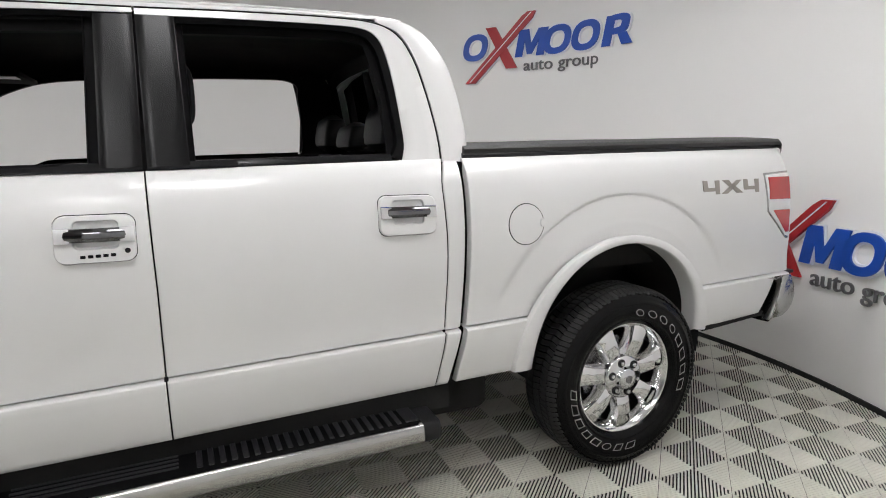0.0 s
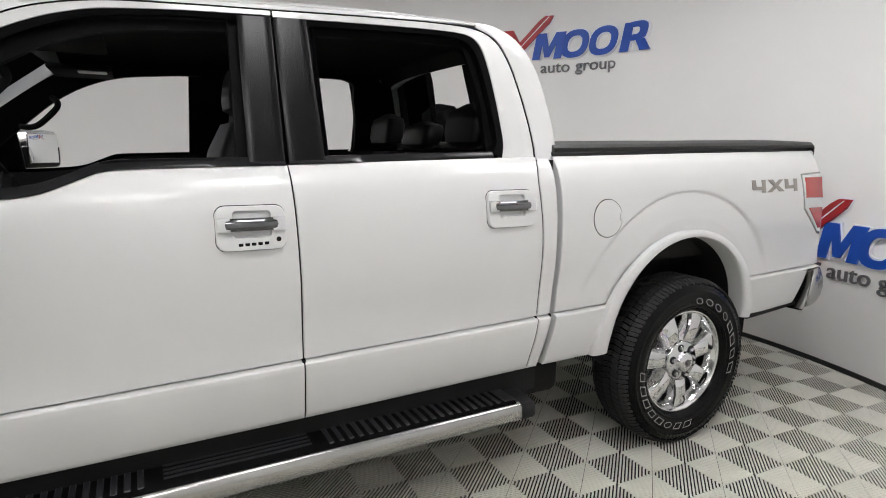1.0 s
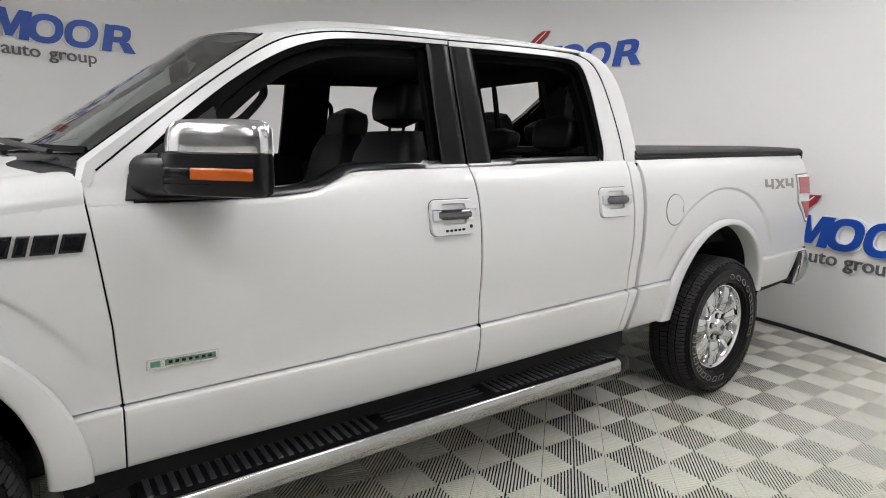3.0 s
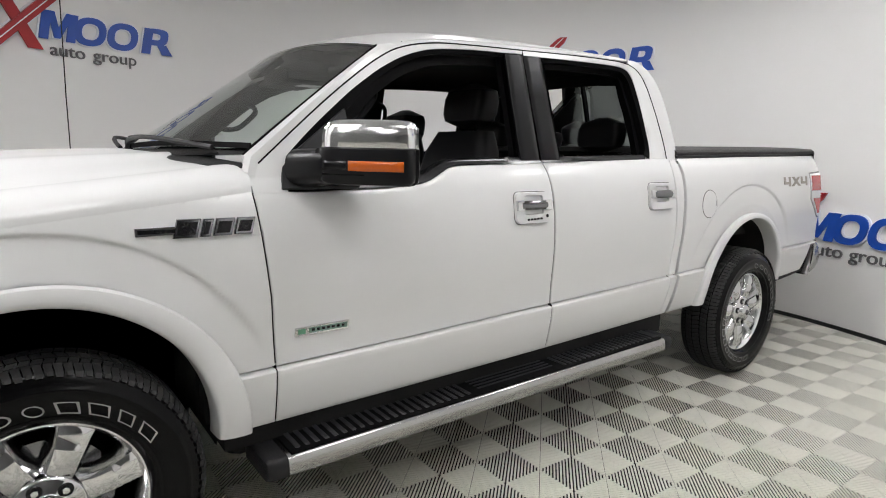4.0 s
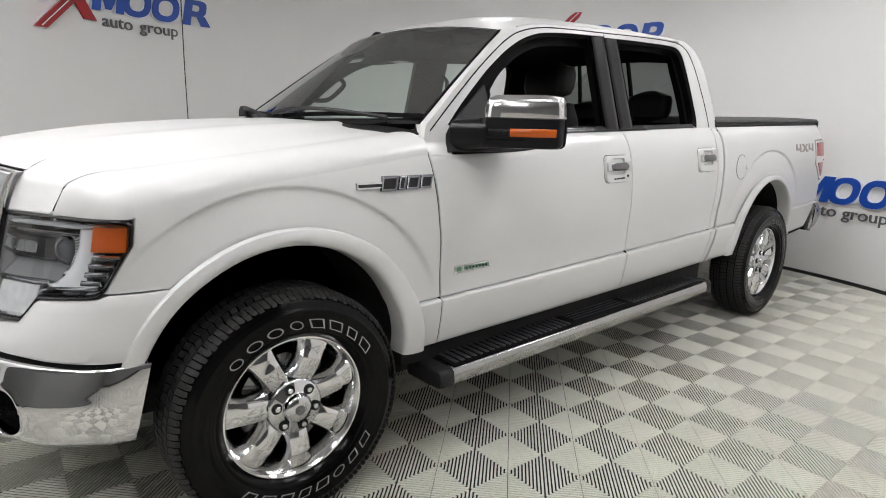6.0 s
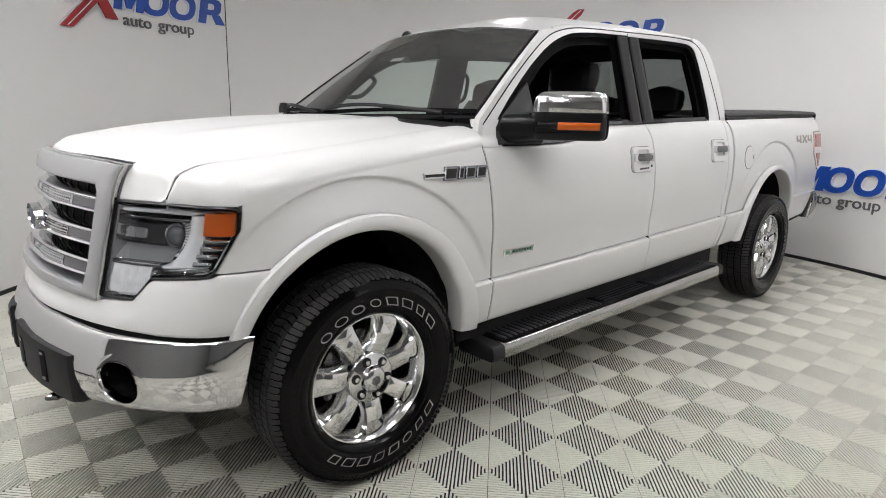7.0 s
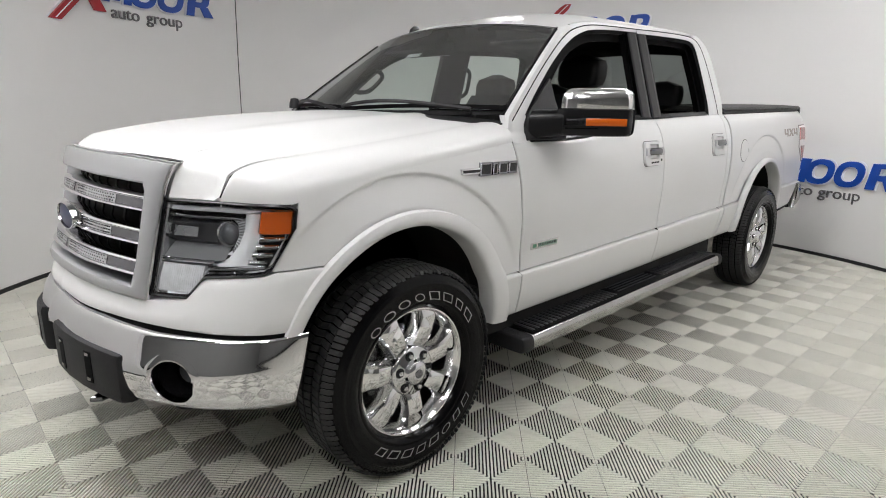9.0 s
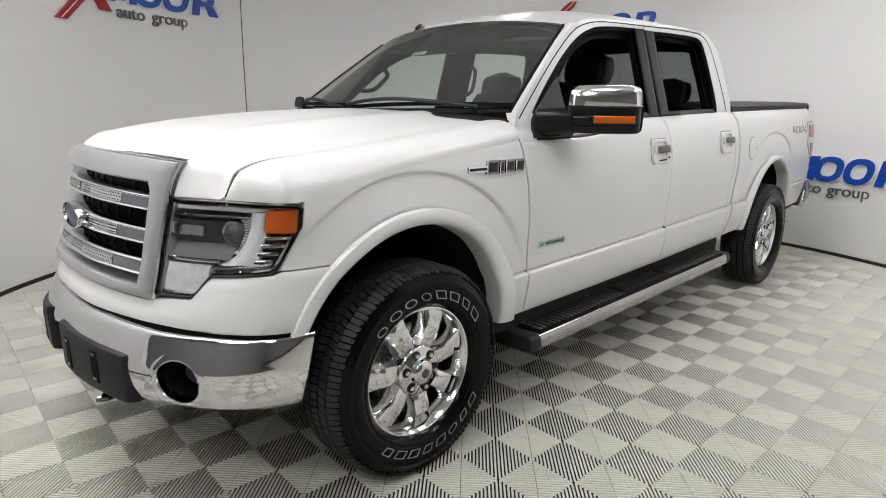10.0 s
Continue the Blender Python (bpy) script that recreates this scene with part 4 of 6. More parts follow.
# black grid behind the bars
bm = bmesh.new()
for k in range(12):
    y = -0.48 + 0.96 * k / 11
    sg = 1 if y >= 0 else -1
    s = nose_s(abs(y)) * sg
    a, b = nose(s, 0.79, -0.052), nose(s, 1.135, -0.052)
    sweep(bm, [a, a.lerp(b, .5), b], [(-0.0025, -0.010), (0.0025, -0.010), (0.0025, 0.010), (-0.0025, 0.010)], up=Vector((0, 1, 0)))
part("grille_grid", bm, SEAL, GRILLE, "black grid of upright slats")
for zc in (1.048, 0.944, 0.848):
    w = g_in(zc) + 0.004
    bow = lambda s: zc + 0.014 * (1 - (s / w) ** 2)
    SB = np.linspace(-w, w, 61)
    bm = bmesh.new()
    loft(bm, [[nose(s, bow(s) + 0.0265 * v, o) for s in SB] for v, o in ((-0.95, -0.05), (-1.0, -0.012), (-0.98, 0.004), (-0.90, 0.013), (-0.78, 0.017), (-0.66, 0.015), (-0.58, 0.009), (-0.55, 0.003), (0.52, 0.001), (0.56, 0.004), (0.66, 0.008), (0.80, 0.006), (0.92, -0.002), (1.0, -0.018), (1.0, -0.05))])
    bar = part("grille_bar", bm, CHROME, GRILLE, "chrome bar with a mesh inlay")
    bm = bmesh.new()
    loft(bm, [[nose(s, bow(s) + 0.0265 * v, 0.0042) for s in SB] for v in (-0.57, 0.0, 0.49)])
    part("bar_inlay", bm, CHROME_DARK, bar, "dark polished inlay")
    for sg in (-1, 1):
        s0, s1 = (0.135 if zc == 0.944 else 0.02) * sg, 0.335 * sg
        bm = bmesh.new()
        nose_patch(bm, s0, s1, lambda s: bow(s) - 0.015, lambda s: bow(s) + 0.013, 20, 2, 0.0058)
        part("mesh_inlay", bm, GRILLEMET, bar, "perforated grey inlay")
        bm = bmesh.new()
        n = 20
        for k in range(n):
            for r in range(3):
                s = s0 + (s1 - s0) * (k + 0.5 + 0.5 * (r % 2)) / (n + 0.5)
                z = bow(s) - 0.0105 + 0.0095 * r
                c = nose(s, z, 0.0068)
                d = 0.0038
                t = (nose(s + 0.005, z, 0.0068) - c).normalized()
                bm.faces.new([bm.verts.new(c + t * d), bm.verts.new(c + Vector((0, 0, d))), bm.verts.new(c - t * d), bm.verts.new(c - Vector((0, 0, d)))])
        part("perforations", bm, SEAL, bar)
# plain oval badge
c = nose(0, 0.960, 0.0)
bm = bmesh.new()
loft(bm, [[c + Vector((-h, 0.115 * r * math.cos(2 * math.pi * k / 40), 0.048 * r * math.sin(2 * math.pi * k / 40))) for k in range(40)] for r, h in ((1.0, 0.0), (1.0, 0.020), (0.97, 0.028), (0.93, 0.028), (0.91, 0.022))], closed_u=True)
em = part("badge_rim", bm, CHROME, GRILLE, "chrome oval badge rim")
bm = bmesh.new()
vs = loft(bm, [[c + Vector((-h, 0.106 * r * math.cos(2 * math.pi * k / 40), 0.0445 * r * math.sin(2 * math.pi * k / 40))) for k in range(40)] for r, h in ((1.0, 0.020), (0.6, 0.025), (0.05, 0.027))], closed_u=True)
cap(bm, vs[-1])
part("badge_face", bm, BLUE, em, "plain blue oval")

# head lamps
HT = lambda s: float(np.interp(s, [HL0, 0.65, 0.98, 1.02, HL1], [1.066, 1.067, 1.065, 1.062, 1.050]))
HB = lambda s: float(np.interp(s, [HL0, 0.694, 0.745, 0.90, 0.945, 0.968, HL1], [0.768, 0.772, 0.839, 0.851, 0.856, 0.870, 0.998]))


def lamp_sheet(s0, s1, zb, zt, off, ns=30, nz=10, lip=0.0, bulge=0.0):
    return nose_patch(bmesh.new(), s0, s1, zb, zt, ns, nz, off, lip, bulge)


def lamp_frame(k0, k1, off, rise):
    """A band round the lamp's outline, from k0 to k1 inside it."""
    def ring(k, o):
        out = []
        for s in np.linspace(HL0 + k, HL1 - k, 40):
            out.append(nose(s, HT(s) - k, o))
        for z in np.linspace(HT(HL1) - k, HB(HL1) + k, 8)[1:-1]:
            out.append(nose(HL1 - k, z, o))
        for s in np.linspace(HL1 - k, HL0 + k, 60):
            out.append(nose(s, HB(s) + k, o))
        for z in np.linspace(HB(HL0) + k, HT(HL0) - k, 12)[1:-1]:
            out.append(nose(HL0 + k, z, o))
        return out
    bm = bmesh.new()
    loft(bm, [ring(k0 - 0.001, off - 0.05), ring(k0, off), ring((k0 + k1) / 2, off + rise), ring(k1, off), ring(k1, off - 0.05)], closed_u=True)
    return bm


LAMPS = pair("headlight", lamp_frame(-0.003, 0.005, 0.0, 0.003), GLOSSBLACK, SIDES, "clear headlight with grey inner bezel")
pair("lamp_trim", lamp_frame(0.006, 0.015, -0.008, 0.004), CHROME, LAMPS, "thin chrome inner trim")
pair("lamp_housing", lamp_sheet(HL0, HL1, HB, HT, -0.085), LAMPDARK, LAMPS)
lens = pair("lamp_lens", facing(lamp_sheet(HL0 + 0.006, HL1 - 0.006, lambda s: HB(s) + 0.006, lambda s: HT(s) - 0.006, 0.001), (-1, -0.6, 0)), LENS, LAMPS, "clear plastic lens", fix=False)
for o in lens:
    o.visible_shadow = False
def lamp_patch(left, right, z0, z1, off, ns=10, nz=12, lip=0.02, bulge=0.0):
    """A sheet in the lamp between two edges s(z), its rim turned back."""
    bm = bmesh.new()
    rows = []
    for v, dv in [(0, lip)] + [(k / nz, 0) for k in range(nz + 1)] + [(1, lip)]:
        z = z0 + v * (z1 - z0)
        a, b = left(z), right(z)
        rows.append([nose(a + u * (b - a), z, off - max(du, dv) + bulge * math.sin(math.pi * u)) for u, du in [(0, lip)] + [(k / ns, 0) for k in range(ns + 1)] + [(1, lip)]])
    loft(bm, rows)
    return bm


# inside: strips round a dark box, silver bezel, fluted turn lamp, projector, reflectors
BEZ_L = lin([(0.850, 0.715), (0.868, 0.735), (0.880, 0.775), (0.900, 0.812), (0.940, 0.842), (0.985, 0.856), (1.035, 0.853)])
BEZ_R = lin([(0.850, 0.86), (0.870, 0.895), (0.92, 0.900), (0.978, 0.915), (0.980, 0.905), (1.046, 0.905)])
pair("inner_frame", lamp_sheet(HL0 + 0.020, 0.935, lambda s: 1.036 + 0.012 * max(0.0, (s - 0.86) / 0.075), lambda s: 1.049, -0.016, 20, 3, 0.03, 0.003), LAMPSILVER, LAMPS, "silver upper strip")
pair("inner_frame", lamp_sheet(HL0 + 0.030, 0.850, lambda s: 1.014, lambda s: 1.022, -0.022, 20, 3, 0.05, 0.002), CHROME, LAMPS, "chrome upper strip")
pair("inner_frame", lamp_sheet(HL0 + 0.014, 0.765, lambda s: 0.878, lambda s: 0.890, -0.012, 20, 3, 0.06, 0.003), CHROME, LAMPS, "chrome lower strip")
pair("inner_frame", lamp_sheet(0.735, 0.945, lambda s: HB(s) + 0.016, lambda s: HB(s) + 0.030, -0.012, 16, 3, 0.03, 0.004), CHROME, LAMPS, "chrome lower strip")
# sloping shelf of the box, and the darker step above it
bm = bmesh.new()
loft(bm, [[nose(s, z, o) for s in np.linspace(HL0 + 0.016, 0.80, 14)] for z, o in ((0.889, -0.014), (0.893, -0.018), (0.912, -0.034), (0.928, -0.052), (0.930, -0.075))])
pair("box_floor", bm, LAMPGREY, LAMPS, "grey sloping shelf in the lamp")
bm = bmesh.new()
loft(bm, [[nose(s, z, o) for s in np.linspace(HL0 + 0.016, 0.74, 12)] for z, o in ((0.934, -0.075), (0.934, -0.048), (0.938, -0.044), (0.994, -0.044), (0.998, -0.048), (0.998, -0.075))])
pair("marker_panel", bm, LAMPDARK, LAMPS)
pair("inner_bezel", lamp_patch(BEZ_L, BEZ_R, 0.872, 1.036, -0.022, 10, 24, 0.05, 0.010), LAMPSILVER, LAMPS, "silver inner bezel")
pair("amber_reflector", lamp_sheet(0.914, 1.021, lambda s: 0.979, lambda s: 1.046, -0.006, 8, 6, 0.02), AMBER, LAMPS, "amber corner reflector")
pair("side_reflector", lamp_patch(lambda z: 0.902, lin([(0.878, 0.952), (0.975, 1.010)]), 0.878, 0.972, -0.040, 8, 8, 0.03), LAMPDARK, LAMPS, "dark side recess")
for k in range(4):
    pair("bezel_rib", lamp_sheet(0.915 - 0.010 * k, 1.004 - 0.018 * k, lambda s: 0.955 - 0.024 * k, lambda s: 0.969 - 0.024 * k, -0.014, 8, 4, 0.03, 0.004), CHROME, LAMPS, "chrome fin")
pair("turn_lamp", lamp_patch(lambda z: HL0 + 0.012, lin([(0.78, 0.692), (0.83, 0.722), (0.862, 0.735)]), 0.780, 0.872, -0.024, 12, 8, 0.03), LAMPGREY, LAMPS, "fluted reflector")
for k in range(20):
    bm = bmesh.new()
    s = HL0 + 0.018 + 0.150 * k / 19
    lo = max(0.784, HB(s) + 0.012)
    a, m, b = nose(s, lo, -0.018), nose(s + 0.003, (lo + 0.87) / 2, -0.012), nose(s + 0.003, 0.870, -0.018)
    sweep(bm, [a, m, b], [(-0.0030, -0.002), (0.0030, -0.002), (0, 0.005)], up=Vector((0.7, 0.7, 0)))
    pair("flute", bm, FLUTE, LAMPS)
pc = nose(0.786, 0.966, -0.062)
ax = (nose(0.786, 0.966, 0.0) - pc).normalized()
sx = ax.cross(Vector((0, 0, 1))).normalized()
disc = lambda r, h, n=28: [pc + (sx * math.cos(2 * math.pi * k / n) + Vector((0, 0, math.sin(2 * math.pi * k / n)))) * r + ax * h for k in range(n)]
bm = bmesh.new()
loft(bm, [disc(r, h) for r, h in ((0.043, -0.01), (0.043, 0.017), (0.040, 0.023), (0.034, 0.021))], closed_u=True)
pair("projector_ring", bm, CHROME, LAMPS, "chrome projector ring")
bm = bmesh.new()
vs = loft(bm, [disc(r, h) for r, h in ((0.037, 0.016), (0.030, 0.030), (0.018, 0.039), (0.004, 0.042))], closed_u=True)
cap(bm, vs[-1])
pair("projector", bm, LENSBALL, LAMPS, "dark glass projector")
pair("marker_lamp", lamp_sheet(0.580, 0.672, lambda s: 0.952, lambda s: 0.981, -0.034, 8, 3, 0.02), GRILLEMET, LAMPS, "small chrome marker reflector")
pair("bezel_fan", lamp_patch(lin([(0.905, 0.79), (0.92, 0.815), (0.966, 0.830), (1.0, 0.822), (1.012, 0.80)]), lambda z: BEZ_L(z) + 0.004, 0.905, 1.010, -0.034, 6, 12, 0.0), LAMPSILVER, LAMPS, "grey fluted fan")
for k in range(13):
    a = radians(58 - 9.2 * k)
    bm = bmesh.new()
    p0, p1 = nose(0.786 + 0.046 * math.cos(a), 0.966 + 0.050 * math.sin(a), -0.034), nose(min(0.786 + 0.092 * math.cos(a), BEZ_L(min(0.966 + 0.07 * math.sin(a), 1.03)) + 0.002), 0.966 + 0.066 * math.sin(a), -0.028)
    sweep(bm, [p0, p1], [(-0.0016, -0.002), (0.0016, -0.002), (0.0012, 0.003), (-0.0012, 0.003)], up=ax)
    pair("bezel_louvre", bm, LAMPGREY, LAMPS)


# ---- wheels ----
def wheel_mesh_set():
    """Meshes of one wheel about its hub, outer face towards -y."""
    out = {}
    # tyre
    prof = [(0.238, 0.080), (0.262, 0.112), (0.300, 0.128), (0.345, 0.126), (0.380, 0.112), (0.393, 0.100), (0.396, 0.07), (0.396, -0.07), (0.393, -0.100), (0.386, -0.108), (0.374, -0.1155), (0.362, -0.121), (0.352, -0.1245),
            (0.349, -0.1275), (0.343, -0.1290), (0.339, -0.1275), (0.325, -0.1285), (0.300, -0.128), (0.285, -0.124), (0.276, -0.1185), (0.273, -0.1195), (0.266, -0.1175), (0.262, -0.113), (0.252, -0.104), (0.246, -0.094), (0.238, -0.080)]
    def inner_side(bm):
        """The side away from the hub cap is a little narrower."""
        for v in bm.verts:
            if v.co.y > 0:
                v.co.y *= 0.88
        return bm
    out["tyre"] = to_mesh("tyre", inner_side(lathe(bmesh.new(), prof, (0, 0, 0), 80)), RUBBER)
    bm = bmesh.new()
    rng = random.Random(4)
    for row, (y0, y1, n, sl) in enumerate(((-0.110, -0.078, 112, 0.4), (-0.069, -0.031, 92, -0.9), (-0.022, 0.022, 92, 0.9), (0.031, 0.069, 92, -0.9), (0.078, 0.110, 112, 0.4))):
        for k in range(n):
            a0 = 2 * math.pi * (k + 0.10 + 0.3 * (row % 2)) / n
            a1 = 2 * math.pi * (k + 0.90 + 0.3 * (row % 2)) / n
            vs = []
            for r in (0.388, 0.4035):
                for a, y in ((a0, y0), (a1, y0), (a1 + sl * 0.02, y1), (a0 + sl * 0.02, y1)):
                    rr = r - (0.014 if abs(y) > 0.1 else 0.0)
                    vs.append(bm.verts.new((rr * math.cos(a), y, rr * math.sin(a))))
            for f in ((4, 5, 6, 7), (0, 1, 5, 4), (1, 2, 6, 5), (2, 3, 7, 6), (3, 0, 4, 7)):
                bm.faces.new([vs[i] for i in f])
    # shoulder lugs down the sidewall
    for sy in (-1, 1):
        for k in range(112):
            a0, a1 = 2 * math.pi * (k + 0.1) / 112, 2 * math.pi * (k + (0.80 if k % 2 else 0.7)) / 112
            vs = []
            lo = 0.379 if k % 2 else 0.383
            for r, y in ((0.390, 0.106), (lo, 0.1150), (lo, 0.1190), (0.391, 0.1110)):
                for a in (a0, a1):
                    vs.append(bm.verts.new((r * math.cos(a), sy * y, r * math.sin(a))))
            for f in ((4, 5, 7, 6), (2, 3, 5, 4), (0, 2, 4, 6), (1, 3, 5, 7)):
                bm.faces.new([vs[i] for i in f])
    out["tread"] = to_mesh("tread", inner_side(bm), TREAD)
    # plain outlined bars where words stand on the sidewall
    for grp, (a_mid, n, step, r0, r1) in enumerate(((84.5, 8, 13.9, 0.285, 0.316), (83, 8, 13.0, 0.287, 0.318))):
        for k in range(n):
            bm = bmesh.new()
            am = a_mid + (n / 2 - 0.5 - k) * step
            w = step * (0.37 if k % 3 else 0.31)

            def P(r, deg):
                a = radians(deg if grp == 0 else -deg)
                return Vector((r * math.cos(a), -0.1287, r * math.sin(a)))
            if (grp == 0 and k < 4) or (grp == 1 and k == 5):      # rounded ones
                ol = [(w * math.cos(q), 0.5 + 0.5 * math.sin(q)) for q in np.linspace(0, 2 * math.pi, 17)[:-1]]
            else:
                ol = []
            ol = ol or [(w * (0.5 - t) * 2, 1) for t in np.linspace(0, 1, 7)] + [(-w, h) for h in (0.5, 0)] + [(w * (t - 0.5) * 2, 0) for t in np.linspace(0, 1, 7)][1:] + [(w, 0.5)]
            q = 0.80
            lean = 2.2
            outer = [(am + a + lean * (h - 0.5), r0 + h * (r1 - r0)) for a, h in ol]
            inner = [(am + a * (0.80 if k % 2 else 0.76) + lean * (h - 0.5), r0 + (0.5 + (h - 0.5) * q) * (r1 - r0)) for a, h in ol]
            rings = [[P(r, d) for d, r in outer], [P(r, d) for d, r in inner]]
            loft(bm, rings, closed_u=True)
            out["sidewall_mark%d_%d" % (grp, k)] = to_mesh("sidewall_mark", bm, LETTER)
    # rim
    prof = [(0.216, -0.040), (0.222, -0.060), (0.230, -0.078), (0.237, -0.088), (0.241, -0.093), (0.2475, -0.094), (0.249, -0.088), (0.247, -0.074)]
    out["rim"] = to_mesh("rim", lathe(bmesh.new(), prof, (0, 0, 0), 80), WHEELCHROME)
    out["barrel"] = to_mesh("barrel", lathe(bmesh.new(), [(0.236, 0.09), (0.225, 0.07), (0.2165, -0.0395)], (0, 0, 0), 64), BARREL)
    bm_sp = bmesh.new()
    for k in range(1):
        a = radians(90)
        ca, sa = math.cos(a), math.sin(a)

        def Q(r, t, y):
            return Vector((r * ca - t * sa, y, r * sa + t * ca))
        rings = []
        # the face rises from the hub to a crest, steps down and falls away to the rim
        for r, w, y in ((0.050, 0.033, -0.060), (0.080, 0.034, -0.069), (0.098, 0.034, -0.079), (0.130, 0.035, -0.085), (0.168, 0.037, -0.0895), (0.172, 0.0375, -0.0895), (0.178, 0.038, -0.0865), (0.205, 0.041, -0.085), (0.228, 0.045, -0.083), (0.238, 0.048, -0.078)):
            ow = w + 0.012 + 0.10 * max(0.0, r - 0.17)
            rings.append([Q(r, -ow - 0.006, y + 0.078), Q(r, -ow, y + 0.030), Q(r, -w, y + 0.007), Q(r, -w * 0.94, y + 0.002), Q(r, -w * 0.75, y - 0.0005), Q(r, -w * 0.4, y - 0.0028), Q(r, 0, y - 0.0035), Q(r, w * 0.4, y - 0.0028), Q(r, w * 0.75, y - 0.0005), Q(r, w * 0.94, y + 0.002), Q(r, w, y + 0.007), Q(r, ow, y + 0.030), Q(r, ow + 0.006, y + 0.078)])
        loft(bm_sp, rings)
    out["spoke"] = to_mesh("spoke", bm_sp, WHEELCHROME)
    prof = [(0.098, -0.04), (0.098, -0.076), (0.095, -0.083), (0.088, -0.087), (0.054, -0.0905), (0.050, -0.094), (0.047, -0.106), (0.041, -0.113), (0.024, -0.117), (0.0005, -0.118)]
    out["hub"] = to_mesh("hub", lathe(bmesh.new(), prof, (0, 0, 0), 48), CHROME)
    out["hub_badge"] = to_mesh("hub_badge", lathe(bmesh.new(), [(0.0175, -0.115), (0.017, -0.1195), (0.0005, -0.120)], (0, 0, 0), 28), CHROME_DARK)
    prof = [(0.0115, -0.055), (0.0115, -0.094), (0.009, -0.099), (0.0005, -0.100)]
    out["lug_nut"] = to_mesh("lug_nut", lathe(bmesh.new(), prof, (0, 0, 0), 6), CHROME, 30)
    out["lug_pocket"] = to_mesh("lug_pocket", lathe(bmesh.new(), [(0.0185, -0.060), (0.0185, -0.0915), (0.0175, -0.0925), (0.0005, -0.0922)], (0, 0, 0), 20), GLOSSBLACK)
    prof = [(0.17, -0.012), (0.17, 0.016), (0.06, 0.016), (0.06, -0.012), (0.17, -0.012)]
    out["brake_disc"] = to_mesh("brake_disc", lathe(bmesh.new(), prof, (0, 0, 0), 48), CHROME_DARK)
    out["backing"] = to_mesh("backing", lathe(bmesh.new(), [(0.235, 0.06), (0.001, 0.06)], (0, 0, 0), 32), UNDER)
    return out


WM = wheel_mesh_set()


def wheel(x, side, turn, word, lug):
    """side: -1 driver's, 1 the other."""
    w = new("wheel", WM["rim"])
    w.parent = TRUCK
    tagged(w, "seven-spoke chrome wheel with an all-terrain tyre")
    w.matrix_basis = pose(x, side * 0.852, WZ, 0, 0, 0 if side < 0 else 180) @ pose(0, 0, 0, 0, turn, 0)
    for nm, lab in (("tyre", "black tyre with white sidewall marks"), ("tread", ""), ("hub", "chrome hub cap"), ("hub_badge", ""), ("barrel", "dark inner barrel of the wheel"), ("brake_disc", ""), ("backing", "")):
        o = new(nm, WM[nm])
        o.parent = w
        tagged(o, lab)
        if nm in ("tyre", "tread"):
            o.matrix_basis = pose(0, 0, 0, 0, -turn + word, 0)
    for nm in [q for q in WM if q.startswith("sidewall_mark")]:
        o = new("sidewall_mark", WM[nm])
        o.parent = w
        o.matrix_basis = pose(0, 0, 0, 0, -turn + word, 0)
    for k in range(7):
        o = new("spoke", WM["spoke"])
        o.parent = w
        o.matrix_basis = pose(0, 0, 0, 0, 360 / 7 * k, 0)
    for k in range(6):
        a = radians(60 * k + lug)
        for nm in ("lug_nut", "lug_pocket"):
            o = new(nm, WM[nm])
            o.parent = w
            o.location = (0.070 * math.cos(a), 0.0, 0.070 * math.sin(a))
    return w


wheel(FWX, -1, 21.5, 0, 70), wheel(RWX, -1, 22.5, 49, 70), wheel(FWX, 1, 5, 10, 15), wheel(RWX, 1, 20, 30, 15)


# wheel wells and underside
def liner(c, r, y0, y1):
    bm = bmesh.new()
    rows = []
    for y in (y0, y1):
        rows.append([Vector((c[0] + r * math.cos(radians(a)), y, c[1] + r * math.sin(radians(a)))) for a in range(-10, 191, 6)])
    loft(bm, rows)
    vs = [bm.verts.new(p) for p in rows[1]]
    bm.faces.new(vs)
    return bm


pair("wheel_liner", liner(RARCH, 0.470, -0.93, -0.50), UNDER, SIDES, "black wheel well liner")
pair("wheel_liner", liner(FARCH, 0.470, -0.84, -0.50), UNDER, SIDES, "black wheel well liner")
bm = bmesh.new()
box(bm, -4.3, 1.0, -0.50, -0.38, 0.42, 0.56); box(bm, -4.3, 1.0, 0.38, 0.50, 0.42, 0.56)
for x in (-4.1, -2.9, -1.6, -0.6, 0.7):
    box(bm, x - 0.05, x + 0.05, -0.5, 0.5, 0.44, 0.54)
part("chassis_frame", bm, UNDER, TRUCK, "black ladder frame")
part("rear_axle", sweep(bmesh.new(), [Vector((0, -0.78, WZ)), Vector((0, 0, WZ)), Vector((0, 0.78, WZ))], round_section(0.05, 12)), UNDER, TRUCK)
part("front_axle", sweep(bmesh.new(), [Vector((FWX, -0.78, WZ)), Vector((FWX, 0, WZ)), Vector((FWX, 0.78, WZ))], round_section(0.04, 12)), UNDER, TRUCK)
part("cab_floor", boxed(-3.25, -0.82, -0.86, 0.86, 0.50, 0.62), UNDER, TRUCK)
# low boxes added below the frame to block light and deepen the shade
part("underbody_block", boxed(-3.15, -0.55, -0.72, 0.72, 0.27, 0.50, 0.05), UNDER, TRUCK, "near-black block added to deepen the shade under the truck")
part("underbody_block", boxed(0.40, 0.98, -0.55, 0.55, 0.40, 0.64, 0.05), UNDER, TRUCK, "near-black block added to deepen the shade under the truck")
part("underbody_block", boxed(-0.54, 0.39, -0.52, 0.52, 0.34, 0.64, 0.06), UNDER, TRUCK, "near-black block added to deepen the shade under the truck")
